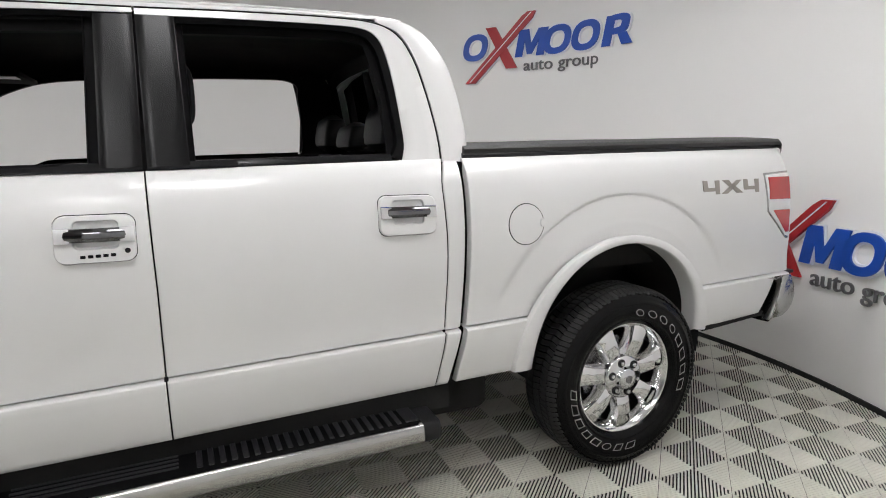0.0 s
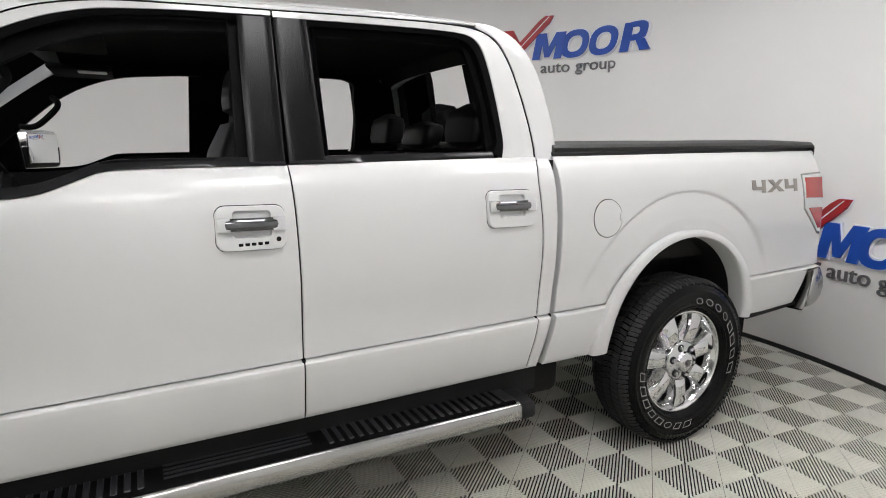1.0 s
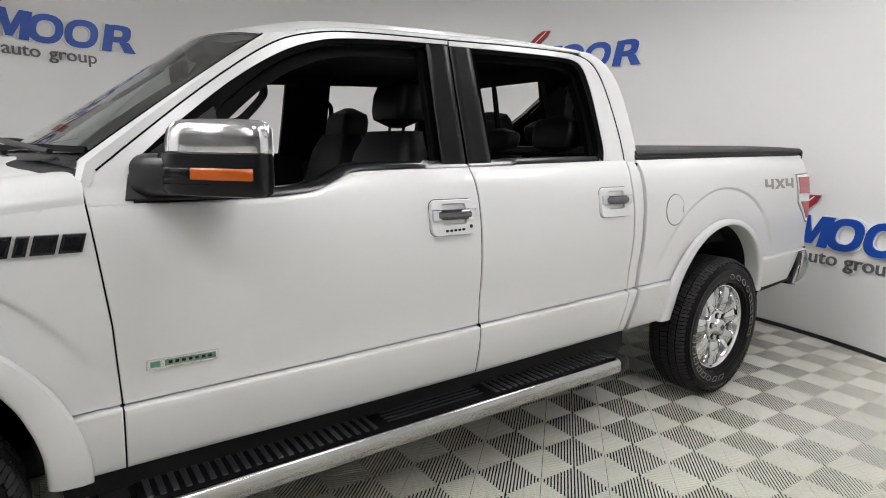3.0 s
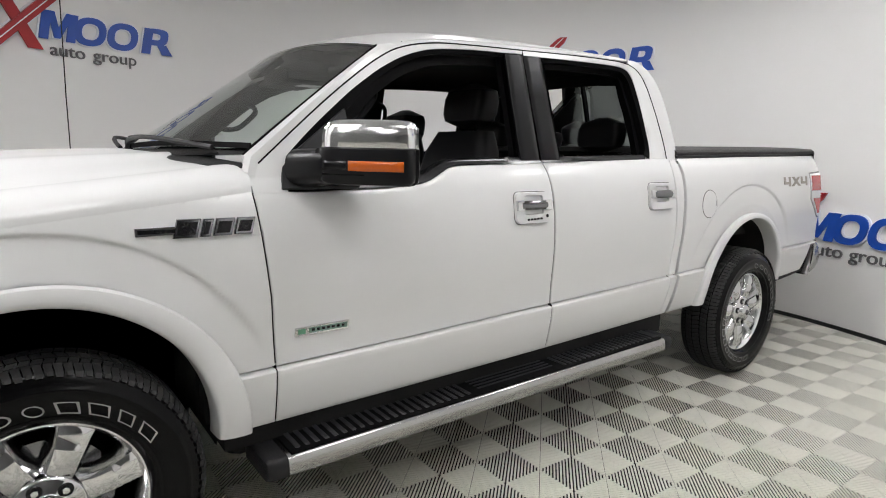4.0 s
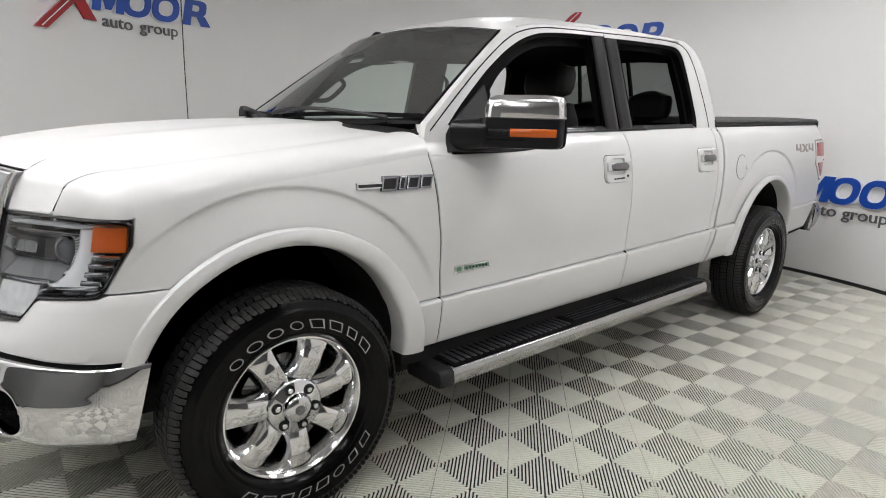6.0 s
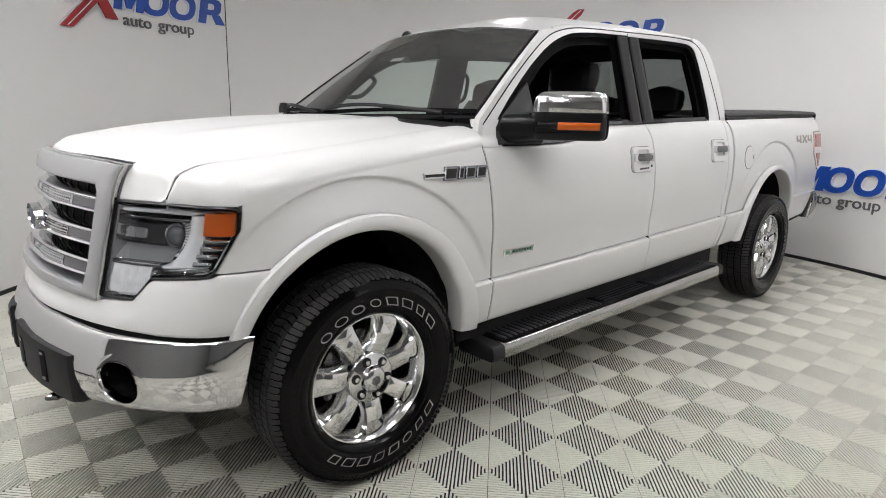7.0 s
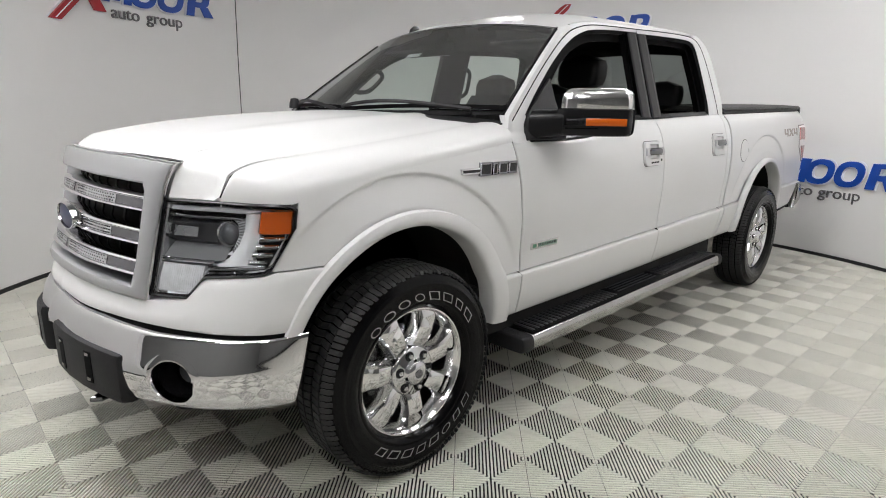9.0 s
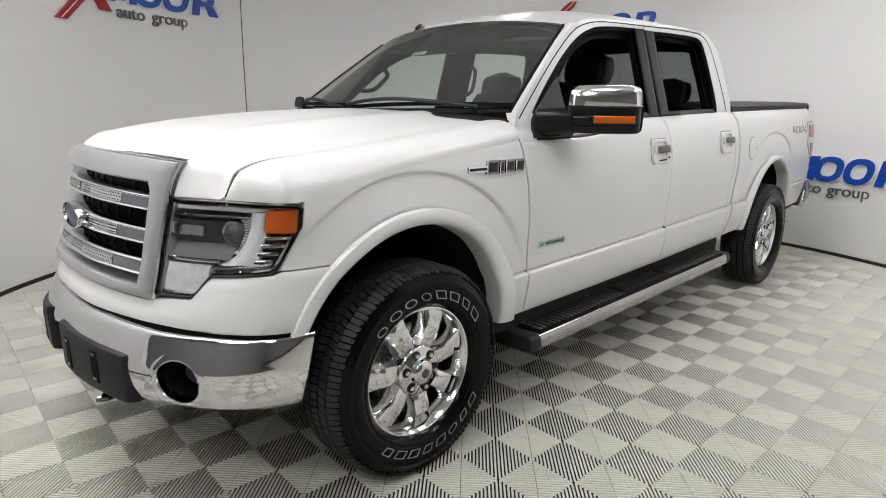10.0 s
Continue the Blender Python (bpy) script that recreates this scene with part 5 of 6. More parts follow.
part("skid_plate", boxed(-4.36, -3.20, -0.46, 0.46, 0.27, 0.50, 0.05), UNDER, TRUCK, "black skid plate")
part("engine_bay", boxed(-4.30, -3.20, -0.50, 0.50, 0.50, 1.10), UNDER, TRUCK)
part("firewall", boxed(-3.26, -3.20, -0.80, 0.80, 0.50, 1.28), UNDER, TRUCK)


# ---- things on the doors and bed ----
def on_side(x, z, off=0.0, f=half):
    """A point on the body's side."""
    return Vector((x, -(f(x, z) + off), z))


def side_plate(outline, off, t, f=half, rim=0.003, hole=None):
    """A plate that follows the body's side from an (x, z) outline; its edge is eased."""
    bm = bmesh.new()
    c = (sum(p[0] for p in outline) / len(outline), sum(p[1] for p in outline) / len(outline))

    def shrink(k):
        return [(c[0] + (p[0] - c[0]) * k, c[1] + (p[1] - c[1]) * k) for p in outline]
    rings = [[on_side(x, z, off - t, f) for x, z in outline], [on_side(x, z, off - rim, f) for x, z in outline]]
    e = 1 - rim / max(0.02, max(abs(p[0] - c[0]) for p in outline))
    for k in ([e, 0.8, 0.5, 0.2, 0.02] if hole is None else [e, hole]):
        rings.append([on_side(x, z, off, f) for x, z in shrink(k)])
    if hole is not None:
        rings.append([on_side(x, z, off - t, f) for x, z in shrink(hole)])
    vs = loft(bm, rings, closed_u=True)
    if hole is None:
        cap(bm, vs[-1])
    return bm


def at(c, pts):
    return [(c[0] + a, c[1] + b) for a, b in pts]


def door_handle(parents, c, w, h, keypad):
    """Painted bezel with a cup, a chrome pull over it, lock and keypad."""
    outer = at(c, rounded_rect(w, h, 0.028, 6))
    cup_c = (c[0] + (0.002 if keypad else 0.0), c[1] + 0.012)
    cup = at(cup_c, rounded_rect(w * 0.56, h * 0.62, 0.014, 6))
    bm = bmesh.new()
    rings = [[on_side(x, z, -0.002) for x, z in outer], [on_side(x, z, 0.010) for x, z in outer],
             [on_side(c[0] + (x - c[0]) * 0.975, c[1] + (z - c[1]) * 0.965, 0.014) for x, z in outer],
             [on_side(x, z, 0.014) for x, z in cup], [on_side(x, z, 0.011) for x, z in cup],
             [on_side(cup_c[0] + (x - cup_c[0]) * 0.96, cup_c[1] + (z - cup_c[1]) * 0.86, 0.003) for x, z in cup],
             [on_side(cup_c[0] + (x - cup_c[0]) * 0.05, cup_c[1] + (z - cup_c[1]) * 0.05, 0.002) for x, z in cup]]
    vs = loft(bm, rings, closed_u=True)
    cap(bm, vs[-1])
    pair("bezel_gap", side_plate(at(c, rounded_rect(w + 0.007, h + 0.007, 0.030, 6)), 0.0012, 0.006, hole=0.88), SEAL, parents, "dark gap round the bezel")
    bez = pair("handle_bezel", bm, PAINT, parents, "white recessed handle bezel")
    z0 = c[1] + 0.012
    bm = bmesh.new()
    n = 14
    rows = []
    for k in range(n + 1):
        t = -1 + 2 * k / n
        x = c[0] + t * w * 0.43
        o = 0.016 + 0.007 * (1 - t * t)
        hh = 0.0185
        rows.append([on_side(x, z0 + b, o + a) for a, b in ((-0.012, -hh), (0.0, -hh), (0.006, -hh * 0.6), (0.008, 0), (0.006, hh * 0.6), (0.0, hh), (-0.012, hh))])
    vs = loft(bm, rows, closed_u=True)
    cap(bm, vs[0]); cap(bm, vs[-1])
    pair("handle_pull", bm, HANDLE, parents, "black chrome pull handle")
    for t in (-1, 1):
        bm = bmesh.new()
        x = c[0] + t * w * 0.395
        rows = []
        for q in (-0.018, 0.018):
            rows.append([on_side(x + q, z0 + b, 0.018 + a) for a, b in ((-0.012, -0.0205), (0.005, -0.0200), (0.0075, 0), (0.005, 0.0200), (-0.012, 0.0205))])
        vs = loft(bm, rows, closed_u=True)
        cap(bm, vs[0]); cap(bm, vs[-1])
        pair("handle_end", bm, CHROME, parents, "bright chrome handle end")
    if keypad:
        k = (c[0] + w * 0.385, c[1] - h * 0.27)
        pair("lock", side_plate(at(k, [(0.008 * math.cos(a), 0.008 * math.sin(a)) for a in np.linspace(0, 2 * math.pi, 17)[:-1]]), 0.0155, 0.01), GLOSSBLACK, parents[:2], "black door lock")
        for i in range(5):
            kk = (c[0] - w * 0.165 + i * 0.0185, c[1] - h * 0.365 + i * 0.0006)
            pair("keypad_button", side_plate(at(kk, rounded_rect(0.014, 0.0095, 0.002, 2)), 0.0155, 0.006), CABIN, parents[:2])


door_handle(FDOORS, (-1.940, 1.139), 0.200, 0.130, True)
door_handle(RDOORS, (-1.010, 1.162), 0.208, 0.134, False)

# fuel door
fc = (-0.527, 1.105)
circ = lambda r, n=40: [(r * math.cos(2 * math.pi * k / n), r * math.sin(2 * math.pi * k / n)) for k in range(n)]
part("fuel_door_gap", side_plate(at(fc, circ(0.0815)), 0.0012, 0.006), SEAL, TRUCK, "dark gap round the fuel door")
FD = part("fuel_door", side_plate(at(fc, circ(0.0785)), 0.0022, 0.004), PAINT, TRUCK, "round white fuel door")
part("finger_tab", side_plate(at((fc[0] + 0.072, fc[1] + 0.004), rounded_rect(0.022, 0.034, 0.010, 4)), 0.006, 0.006), PAINT, FD)


# badges as plain shapes
def bar_plate(x0, x1, z0, z1, off, mat, parents, name, label="", t=0.006):
    return pair(name, side_plate([(x0, z0), (x1, z0), (x1, z1), (x0, z1)], off, t, rim=0.0015), mat, parents, label)


ft = 0.024
B = pair("side_badge", side_plate([(-3.424, 1.114), (-3.290, 1.116), (-3.290, 1.138), (-3.424, 1.136)], 0.008, 0.008, rim=0.002), CHROME, FENDERS, "chrome-edged dark side badge")
bar_plate(-3.418, -3.292, 1.120, 1.131, 0.0092, GLOSSBLACK, B, "badge_inlay")
for k, (x0, x1, lo, hi) in enumerate(((-3.330, -3.262, 1.108, 1.152), (-3.258, -3.226, 1.109, 1.151), (-3.222, -3.166, 1.110, 1.151), (-3.162, -3.106, 1.111, 1.151))):
    lo, hi = lo - 0.004, hi + 0.004
    pair("badge_block", side_plate([(x0, lo), (x1 - 0.004, lo), (x1 + 0.010, hi), (x0 + 0.014, hi)], 0.012, 0.012, rim=0.002), CHROME_DARK, FENDERS, "dark chrome badge block")
    pair("badge_inlay", side_plate([(x0 + 0.008, lo + 0.008), (x1 - 0.010, lo + 0.008), (x1 + 0.001, hi - 0.008), (x0 + 0.019, hi - 0.008)], 0.0135, 0.004, rim=0.001), GLOSSBLACK, FENDERS)
DB = pair("door_badge", side_plate([(-2.982, 0.757), (-2.790, 0.760), (-2.788, 0.789), (-2.980, 0.787)], 0.006, 0.006, rim=0.002), CHROME, FDOORS, "small chrome badge with a green field")
bar_plate(-2.935, -2.795, 0.765, 0.783, 0.0068, BADGEGREEN, DB, "badge_field", "grey-green badge field")
bar_plate(-2.972, -2.945, 0.764, 0.782, 0.0068, GREEN, DB, "badge_field", "green badge field")
for k in range(7):
    bar_plate(-2.925 + k * 0.0178, -2.914 + k * 0.0178, 0.770, 0.779, 0.0073, GLOSSBLACK, DB, "badge_mark")
# four-by-four lettering: squared open figures either side of a wide cross
FOUR = [[(0.00, 1.0), (0.075, 1.0), (0.085, 0.48), (0.235, 0.48), (0.235, 0.22), (0.015, 0.22), (0.0, 0.34)], [(0.205, 1.0), (0.285, 1.0), (0.285, 0.0), (0.215, 0.0)]]
CROSS = [[(0.335, 1.0), (0.455, 1.0), (0.500, 0.68), (0.590, 0.98), (0.680, 0.98), (0.565, 0.52), (0.705, 0.02), (0.585, 0.02), (0.520, 0.34), (0.415, 0.0), (0.310, 0.0), (0.455, 0.50)]]
for loops, shift in ((FOUR, 0.0), (CROSS, 0.0), (FOUR, 0.715)):
    for outline in loops:
        bm = bmesh.new()
        f = [bm.verts.new(on_side(0.412 + 0.372 * (u + shift), 1.184 + 0.004 * (u + shift) + 0.062 * v, 0.0022)) for u, v in outline]
        g = [bm.verts.new(on_side(0.412 + 0.372 * (u + shift), 1.184 + 0.004 * (u + shift) + 0.062 * v, -0.002)) for u, v in outline]
        cap(bm, f); cap(bm, g[::-1])
        for k in range(len(f)):
            bm.faces.new((f[k], f[(k + 1) % len(f)], g[(k + 1) % len(f)], g[k]))
        pair("decal", bm, GREY4, SIDES, "grey four-by-four lettering decal")


# ---- mirrors ----
def body_tube(bm, rings, caps=True):
    vs = loft(bm, rings, closed_u=True)
    if caps:
        cap(bm, vs[0]); cap(bm, vs[-1])
    return bm


# sail: black plate on the door where the mirror stands
sail = [(-3.000, 1.232), (-2.985, 1.300), (-2.945, 1.345), (-2.80, 1.452), (-2.735, 1.500), (-2.725, 1.40), (-2.715, 1.25), (-2.74, 1.231)]
bm = bmesh.new()
fs = lambda x, z: cabin(z) if z > 1.335 else max(half(x, z), cabin(z))
rings = [[Vector((x, -(fs(x, z) - 0.02), z)) for x, z in sail], [Vector((x, -(fs(x, z) + 0.008), z)) for x, z in sail], [Vector((-2.85 + (x + 2.85) * 0.93, -(fs(x, z) + 0.012), 1.32 + (z - 1.32) * 0.93)) for x, z in sail]]
vs = loft(bm, rings, closed_u=True)
cap(bm, vs[-1])
pair("mirror_base", bm, BLACK, FDOORS, "black mirror base on the door corner")
bm = bmesh.new()
rows = []
for y, zc, h, x0, x1 in ((-0.89, 1.300, 0.118, -2.985, -2.80), (-0.94, 1.305, 0.112, -2.968, -2.78), (-0.985, 1.308, 0.108, -2.945, -2.76), (-1.02, 1.310, 0.104, -2.925, -2.75)):
    rows.append([Vector(((x0 + x1) / 2 + a, y, zc + b)) for a, b in rounded_rect(x1 - x0, h, 0.042, 6)])
arm = body_tube(bmesh.new(), rows)
MIRRORS = pair("door_mirror", arm, SATIN, SIDES, "black folding door mirror with chrome cap")


HEAD = [(-2.700, -0.985), (-2.700, -1.205), (-2.712, -1.220), (-2.735, -1.225), (-2.762, -1.211), (-2.83, -1.148), (-2.890, -1.075), (-2.917, -1.030), (-2.922, -1.005), (-2.910, -0.985)]


def head_ring(z, k, dx=0.0, dy=0.0):
    """The mirror head's outline at one height, scaled about its middle."""
    c = (-2.79, -1.10)
    p = [(c[0] + (x - c[0]) * k + dx, c[1] + (y - c[1]) * k + dy) for x, y in HEAD]
    q = spline([(*v, 0) for v in p + [p[0]]], 4)[:-1]
    return [Vector((v.x, v.y, z)) for v in q]


def head_y(x):
    """The head's sloping front face at x."""
    return float(np.interp(x, [-2.917, -2.890, -2.83, -2.762, -2.735], [-1.030, -1.075, -1.148, -1.211, -1.225]))


pair("mirror_housing", body_tube(bmesh.new(), [head_ring(1.255, 0.78), head_ring(1.258, 0.90), head_ring(1.268, 0.98), head_ring(1.29, 1.0), head_ring(1.355, 1.0), head_ring(1.363, 0.985)]), SATIN, MIRRORS, "black mirror housing")
pair("mirror_cap", body_tube(bmesh.new(), [head_ring(1.363, 0.90, 0.008, -0.004), head_ring(1.368, 0.93, 0.006, -0.004), head_ring(1.40, 0.92, 0.006, -0.004), head_ring(1.425, 0.89, 0.007, -0.004), head_ring(1.440, 0.82, 0.01, -0.004), head_ring(1.448, 0.70, 0.01), head_ring(1.451, 0.45, 0.01), head_ring(1.452, 0.1, 0.01)]), WHEELCHROME, MIRRORS, "chrome mirror cap")


def head_strip(x0, x1, z0, z1, off):
    """A strip set into the sloping front face."""
    bm = bmesh.new()
    rows = []
    n = Vector((-0.74, -0.67, 0))
    for x in np.linspace(x0, x1, 9):
        y = head_y(x)
        rows.append([Vector((x, y, z)) + n * o for z, o in ((z0, -0.01), (z0, off - 0.002), (z0 + 0.003, off), (z1 - 0.003, off), (z1, off - 0.002), (z1, -0.01))])
    vs = loft(bm, rows)
    cap(bm, vs[0]); cap(bm, vs[-1])
    return bm


pair("turn_signal", head_strip(-2.872, -2.752, 1.298, 1.328, 0.004), AMBER, MIRRORS, "amber turn signal strip")
pair("signal_trim", head_strip(-2.925, -2.876, 1.299, 1.327, 0.002), GLOSSBLACK, MIRRORS)
pair("signal_trim", head_strip(-2.925, -2.84, 1.284, 1.290, 0.002), SEAL, MIRRORS)
bm = bmesh.new()
box(bm, -2.702, -2.694, -1.205, -0.995, 1.280, 1.430, 0.004)
pair("mirror_glass", bm, MIRROR, MIRRORS, "mirror glass")

# the far mirror is turned in towards the cab
MIRRORS[1].matrix_basis = Matrix.Translation((-2.88, 0.95, 0)) @ Matrix.Rotation(radians(-32), 4, "Z") @ Matrix.Translation((2.88, -0.95, 0))

# ---- step bars ----
STEP = lambda x: 0.398 + 0.011 * (x + 3.05)


def step_section(x):
    z = STEP(x)
    return [Vector((x, y, z + b)) for y, b in ((-0.800, -0.075), (-0.792, -0.030), (-0.800, -0.004), (-0.815, 0.0), (-0.995, 0.0), (-1.008, -0.001), (-1.016, -0.006), (-1.022, -0.016), (-1.026, -0.052), (-1.021, -0.064), (-1.003, -0.073), (-0.82, -0.076))]


bm = bmesh.new()
xs = np.linspace(-3.045, -0.985, 24)
body_tube(bm, [step_section(x) for x in xs])
STEPS = pair("side_step", bm, STEEL, SIDES, "brushed steel side step with black treads")
for xa, xb in ((-3.115, -3.047), (-0.983, -0.915)):
    bm = bmesh.new()
    s = -1 if xa < -2 else 1
    rows = []
    for t, k in ((0.0, 1.015), (0.8, 1.0), (0.95, 0.95), (1.0, 0.86)):
        x = xb + (xa - xb) * t if s < 0 else xa + (xb - xa) * t
        sec = step_section(x)
        c = sum(sec, Vector()) / len(sec)
        rows.append([c + (p - c) * k for p in sec])
    body_tube(bm, rows)
    pair("step_end_cap", bm, BLACK, STEPS, "black plastic end cap")
bm = bmesh.new()
rows = []
for x in np.linspace(-3.03, -1.00, 20):
    z = STEP(x)
    rows.append([Vector((x, y, z + b)) for y, b in ((-0.805, 0.001), (-0.808, 0.005), (-1.003, 0.005), (-1.009, 0.001))])
loft(bm, rows)
PAD = pair("step_pad", bm, SEAL, STEPS, "black ribbed tread pad")
for x0, x1, n in ((-3.00, -2.28, 22), (-1.72, -1.065, 20)):
    for k in range(n):
        x = x0 + (x1 - x0) * k / (n - 1)
        bm = bmesh.new()
        z = STEP(x)
        box(bm, x - 0.009, x + 0.009, -0.988, -0.850, z + 0.004, z + 0.010, 0.003, 1)
        pair("tread_rib", bm, RIBGREY, PAD)
bm = bmesh.new()
box(bm, -1.040, -0.990, -0.988, -0.850, STEP(-1.01) + 0.004, STEP(-1.01) + 0.009, 0.002, 1)
pair("tread_plate", bm, RIBGREY, PAD)
for y in (-0.885, -0.910, -0.935, -0.960):
    bm = bmesh.new()
    sweep(bm, [Vector((x, y, STEP(x) + 0.006)) for x in (-2.22, -2.0, -1.78)], [(-0.005, -0.003), (0.005, -0.003), (0.004, 0.003), (-0.004, 0.003)])
    pair("tread_rib", bm, RIBGREY, PAD)
for x in (-2.70, -1.25):
    bm = bmesh.new()
    box(bm, x - 0.06, x + 0.06, -0.84, -0.70, STEP(x) - 0.02, STEP(x) + 0.040, 0.008)
    box(bm, x - 0.03, x + 0.03, -0.72, -0.45, STEP(x) - 0.01, STEP(x) + 0.06)
    pair("step_bracket", bm, RIBGREY, STEPS, "dark grey mounting bracket")

# ---- bed, tonneau, tail ----
bm = bmesh.new()
loft(bm, [[Vector((x, y, z)) for x in (-0.74, 0.97)] for y, z in ((-0.78, 1.34), (-0.76, 0.86), (0.76, 0.86), (0.78, 1.34))])
box(bm, -0.755, -0.735, -0.80, 0.80, 0.86, 1.34)
part("bed_liner", bm, UNDER, TRUCK, "black bed liner")
bm = bmesh.new()
rows = []
for x in np.linspace(-0.755, 0.985, 12):
    z = BED_TOP(x)
    d = half(x, z)
    rows.append([Vector((x, -d + a, z + b)) for a, b in ((0.006, -0.012), (0.002, 0.002), (0.004, 0.012), (0.015, 0.018), (0.085, 0.018), (0.10, 0.0))])
body_tube(bm, rows)
pair("bed_rail_cap", bm, BLACK, SIDES, "black bed rail cap")
bm = bmesh.new()
rows = []
nx = 36
for i in range(nx + 1):
    x = -0.745 + 1.745 * i / nx
    z = BED_TOP(min(x, 1.0)) + 0.020
    wav = 0.004 * math.sin(i * 1.1) + 0.003 * math.sin(i * 0.37 + 1)
    row = []
    for j in range(31):
        t = -1 + 2 * j / 30
        edge = 0.800
        sag = 0.010 * (1 - abs(t) ** 6) + wav * (1 - t * t) * 0.6
        row.append(Vector((x, edge * t, z + 0.028 + sag)))
    row = [Vector((x, -0.845, z - 0.004)), Vector((x, -0.850, z + 0.012)), Vector((x, -0.835, z + 0.024 + wav * 0.3))] + row + [Vector((x, 0.835, z + 0.024)), Vector((x, 0.850, z + 0.012)), Vector((x, 0.845, z - 0.004))]
    rows.append(row)
r0 = [p + Vector((-0.008, 0, -0.03)) for p in rows[0]]
r1 = [p + Vector((0.012, 0, -0.012)) for p in rows[-1]]
r2 = [p + Vector((0.012, 0, -0.045)) for p in rows[-1]]
loft(bm, [r0] + rows + [r1, r2])
part("tonneau_cover", bm, VINYL, TRUCK, "black soft roll-up tonneau cover")

# tailgate
bm = bmesh.new()
rows = []
for v in np.linspace(0, 1, 14):
    z = 0.785 + v * 0.605
    x = BED_X1(z) - 0.008
    rows.append([Vector((x + 0.012 * (1 - t * t), 0.80 * t, z)) for t in np.linspace(-1, 1, 21)])
rows.append([p + Vector((-0.04, 0, 0.006)) for p in rows[-1]])
loft(bm, rows)
TG = part("tailgate", thicken(bm, 0.03), PAINT, TRUCK, "white tailgate")
part("tailgate_handle", boxed(1.03, 1.055, -0.12, 0.12, 1.22, 1.30, 0.01), BLACK, TG)

# tail lamps wrap round the corner
TL = [(0.822, 1.274), (1.000, 1.284), (1.025, 0.950), (1.000, 0.955), (0.850, 1.090)]
def tail(k, off, back=0.05, wrap=True):
    c = (0.93, 1.15)
    pts = [(c[0] + (x - c[0]) * k, c[1] + (z - c[1]) * k) for x, z in TL]
    bm = bmesh.new()
    dense = []
    for i in range(len(pts)):
        a, b = pts[i], pts[(i + 1) % len(pts)]
        dense += [(a[0] + (b[0] - a[0]) * t / 6, a[1] + (b[1] - a[1]) * t / 6) for t in range(6)]
    rings = [[on_side(x, z, off - back) for x, z in dense], [on_side(x, z, off - 0.003) for x, z in dense], [on_side(c[0] + (x - c[0]) * 0.96, c[1] + (z - c[1]) * 0.96, off) for x, z in dense], [on_side(c[0] + (x - c[0]) * 0.05, c[1] + (z - c[1]) * 0.05, off) for x, z in dense]]
    vs = loft(bm, rings, closed_u=True)
    cap(bm, vs[-1])
    return bm


TLS = pair("tail_lamp", tail(1.0, 0.004), STEEL, SIDES, "red and white tail lamp with grey rim")
pair("lamp_body", tail(0.93, 0.008), LENSWHITE, TLS)


def tail_panel(pts, off):
    return side_plate(pts, off, 0.01, rim=0.003)


pair("red_lens", tail_panel([(0.852, 1.150), (1.004, 1.148), (0.999, 1.258), (0.846, 1.256)], 0.011), RED, TLS, "red tail lamp lens")
pair("red_lens", tail_panel([(0.882, 1.098), (1.004, 1.098), (1.012, 0.985), (0.990, 0.985)], 0.011), RED, TLS, "red tail lamp lens")
pair("lamp_corner", boxed(0.975, 1.016, -0.885, -0.80, 0.985, 1.270, 0.012), RED, TLS)

# rear bumper
bm = bmesh.new()
rows = []
plan = spline([(0.965, -0.860, 0), (0.968, -0.925, 0), (0.985, -0.940, 0), (1.03, -0.942, 0), (1.10, -0.915, 0), (1.165, -0.83, 0), (1.20, -0.55, 0), (1.21, 0.0, 0), (1.20, 0.55, 0), (1.165, 0.83, 0), (1.10, 0.915, 0), (1.03, 0.942, 0), (0.985, 0.940, 0), (0.968, 0.925, 0), (0.965, 0.860, 0)], 6)
for v, o in ((0.0, -0.06), (0.0, -0.024), (0.12, -0.006), (0.3, 0.008), (0.5, 0.014), (0.7, 0.010), (0.88, -0.002), (0.97, -0.012), (1.0, -0.024), (1.0, -0.10)):
    row = []
    for k, p in enumerate(plan):
        q = plan[min(k + 1, len(plan) - 1)] - plan[max(k - 1, 0)]
        n = Vector((-q.y, q.x, 0)).normalized()
        if n.dot(p - Vector((0.4, 0, 0))) < 0:
            n = -n
        lean = 0.05 * (v - 0.5) * max(0.0, 1 - (p.x - 0.965) / 0.12)       # its front edge leans back as it rises
        row.append(Vector((p.x + lean, p.y, 0.545 + v * 0.215 + 0.04 * (p.x - 0.965))) + n * o)
    rows.append(row)
loft(bm, rows)
RB = part("rear_bumper", bm, STEEL, TRUCK, "chrome rear bumper")
bm = bmesh.new()
for sg in (-1, 1):
    box(bm, 0.96, 1.15, min(sg * 0.62, sg * 0.885), max(sg * 0.62, sg * 0.885), 0.756, 0.775, 0.006)
box(bm, 1.0, 1.19, -0.62, 0.62, 0.756, 0.772, 0.005)
part("bumper_pad", bm, BLACK, RB, "black step pad")
bm = bmesh.new()
sweep(bm, [Vector((x, -(half(x, 0.56) - 0.012), ROCKER(min(x, 0.9)) - 0.006)) for x in np.linspace(0.50, 0.93, 8)], [(-0.012, -0.012), (0.012, -0.012), (0.012, 0.012), (-0.012, 0.012)])
pair("bed_lower_trim", bm, UNDER, SIDES, "dark strip under the bed side")
part("tail_panel", boxed(0.86, 1.02, -0.82, 0.82, 0.62, 0.80), UNDER, TRUCK)

# rocker underside, gap fillers between cab and bed
pair("rocker_panel", boxed(-3.2, -0.82, -0.88, -0.76, 0.40, 0.70), UNDER, SIDES)
bm = bmesh.new()
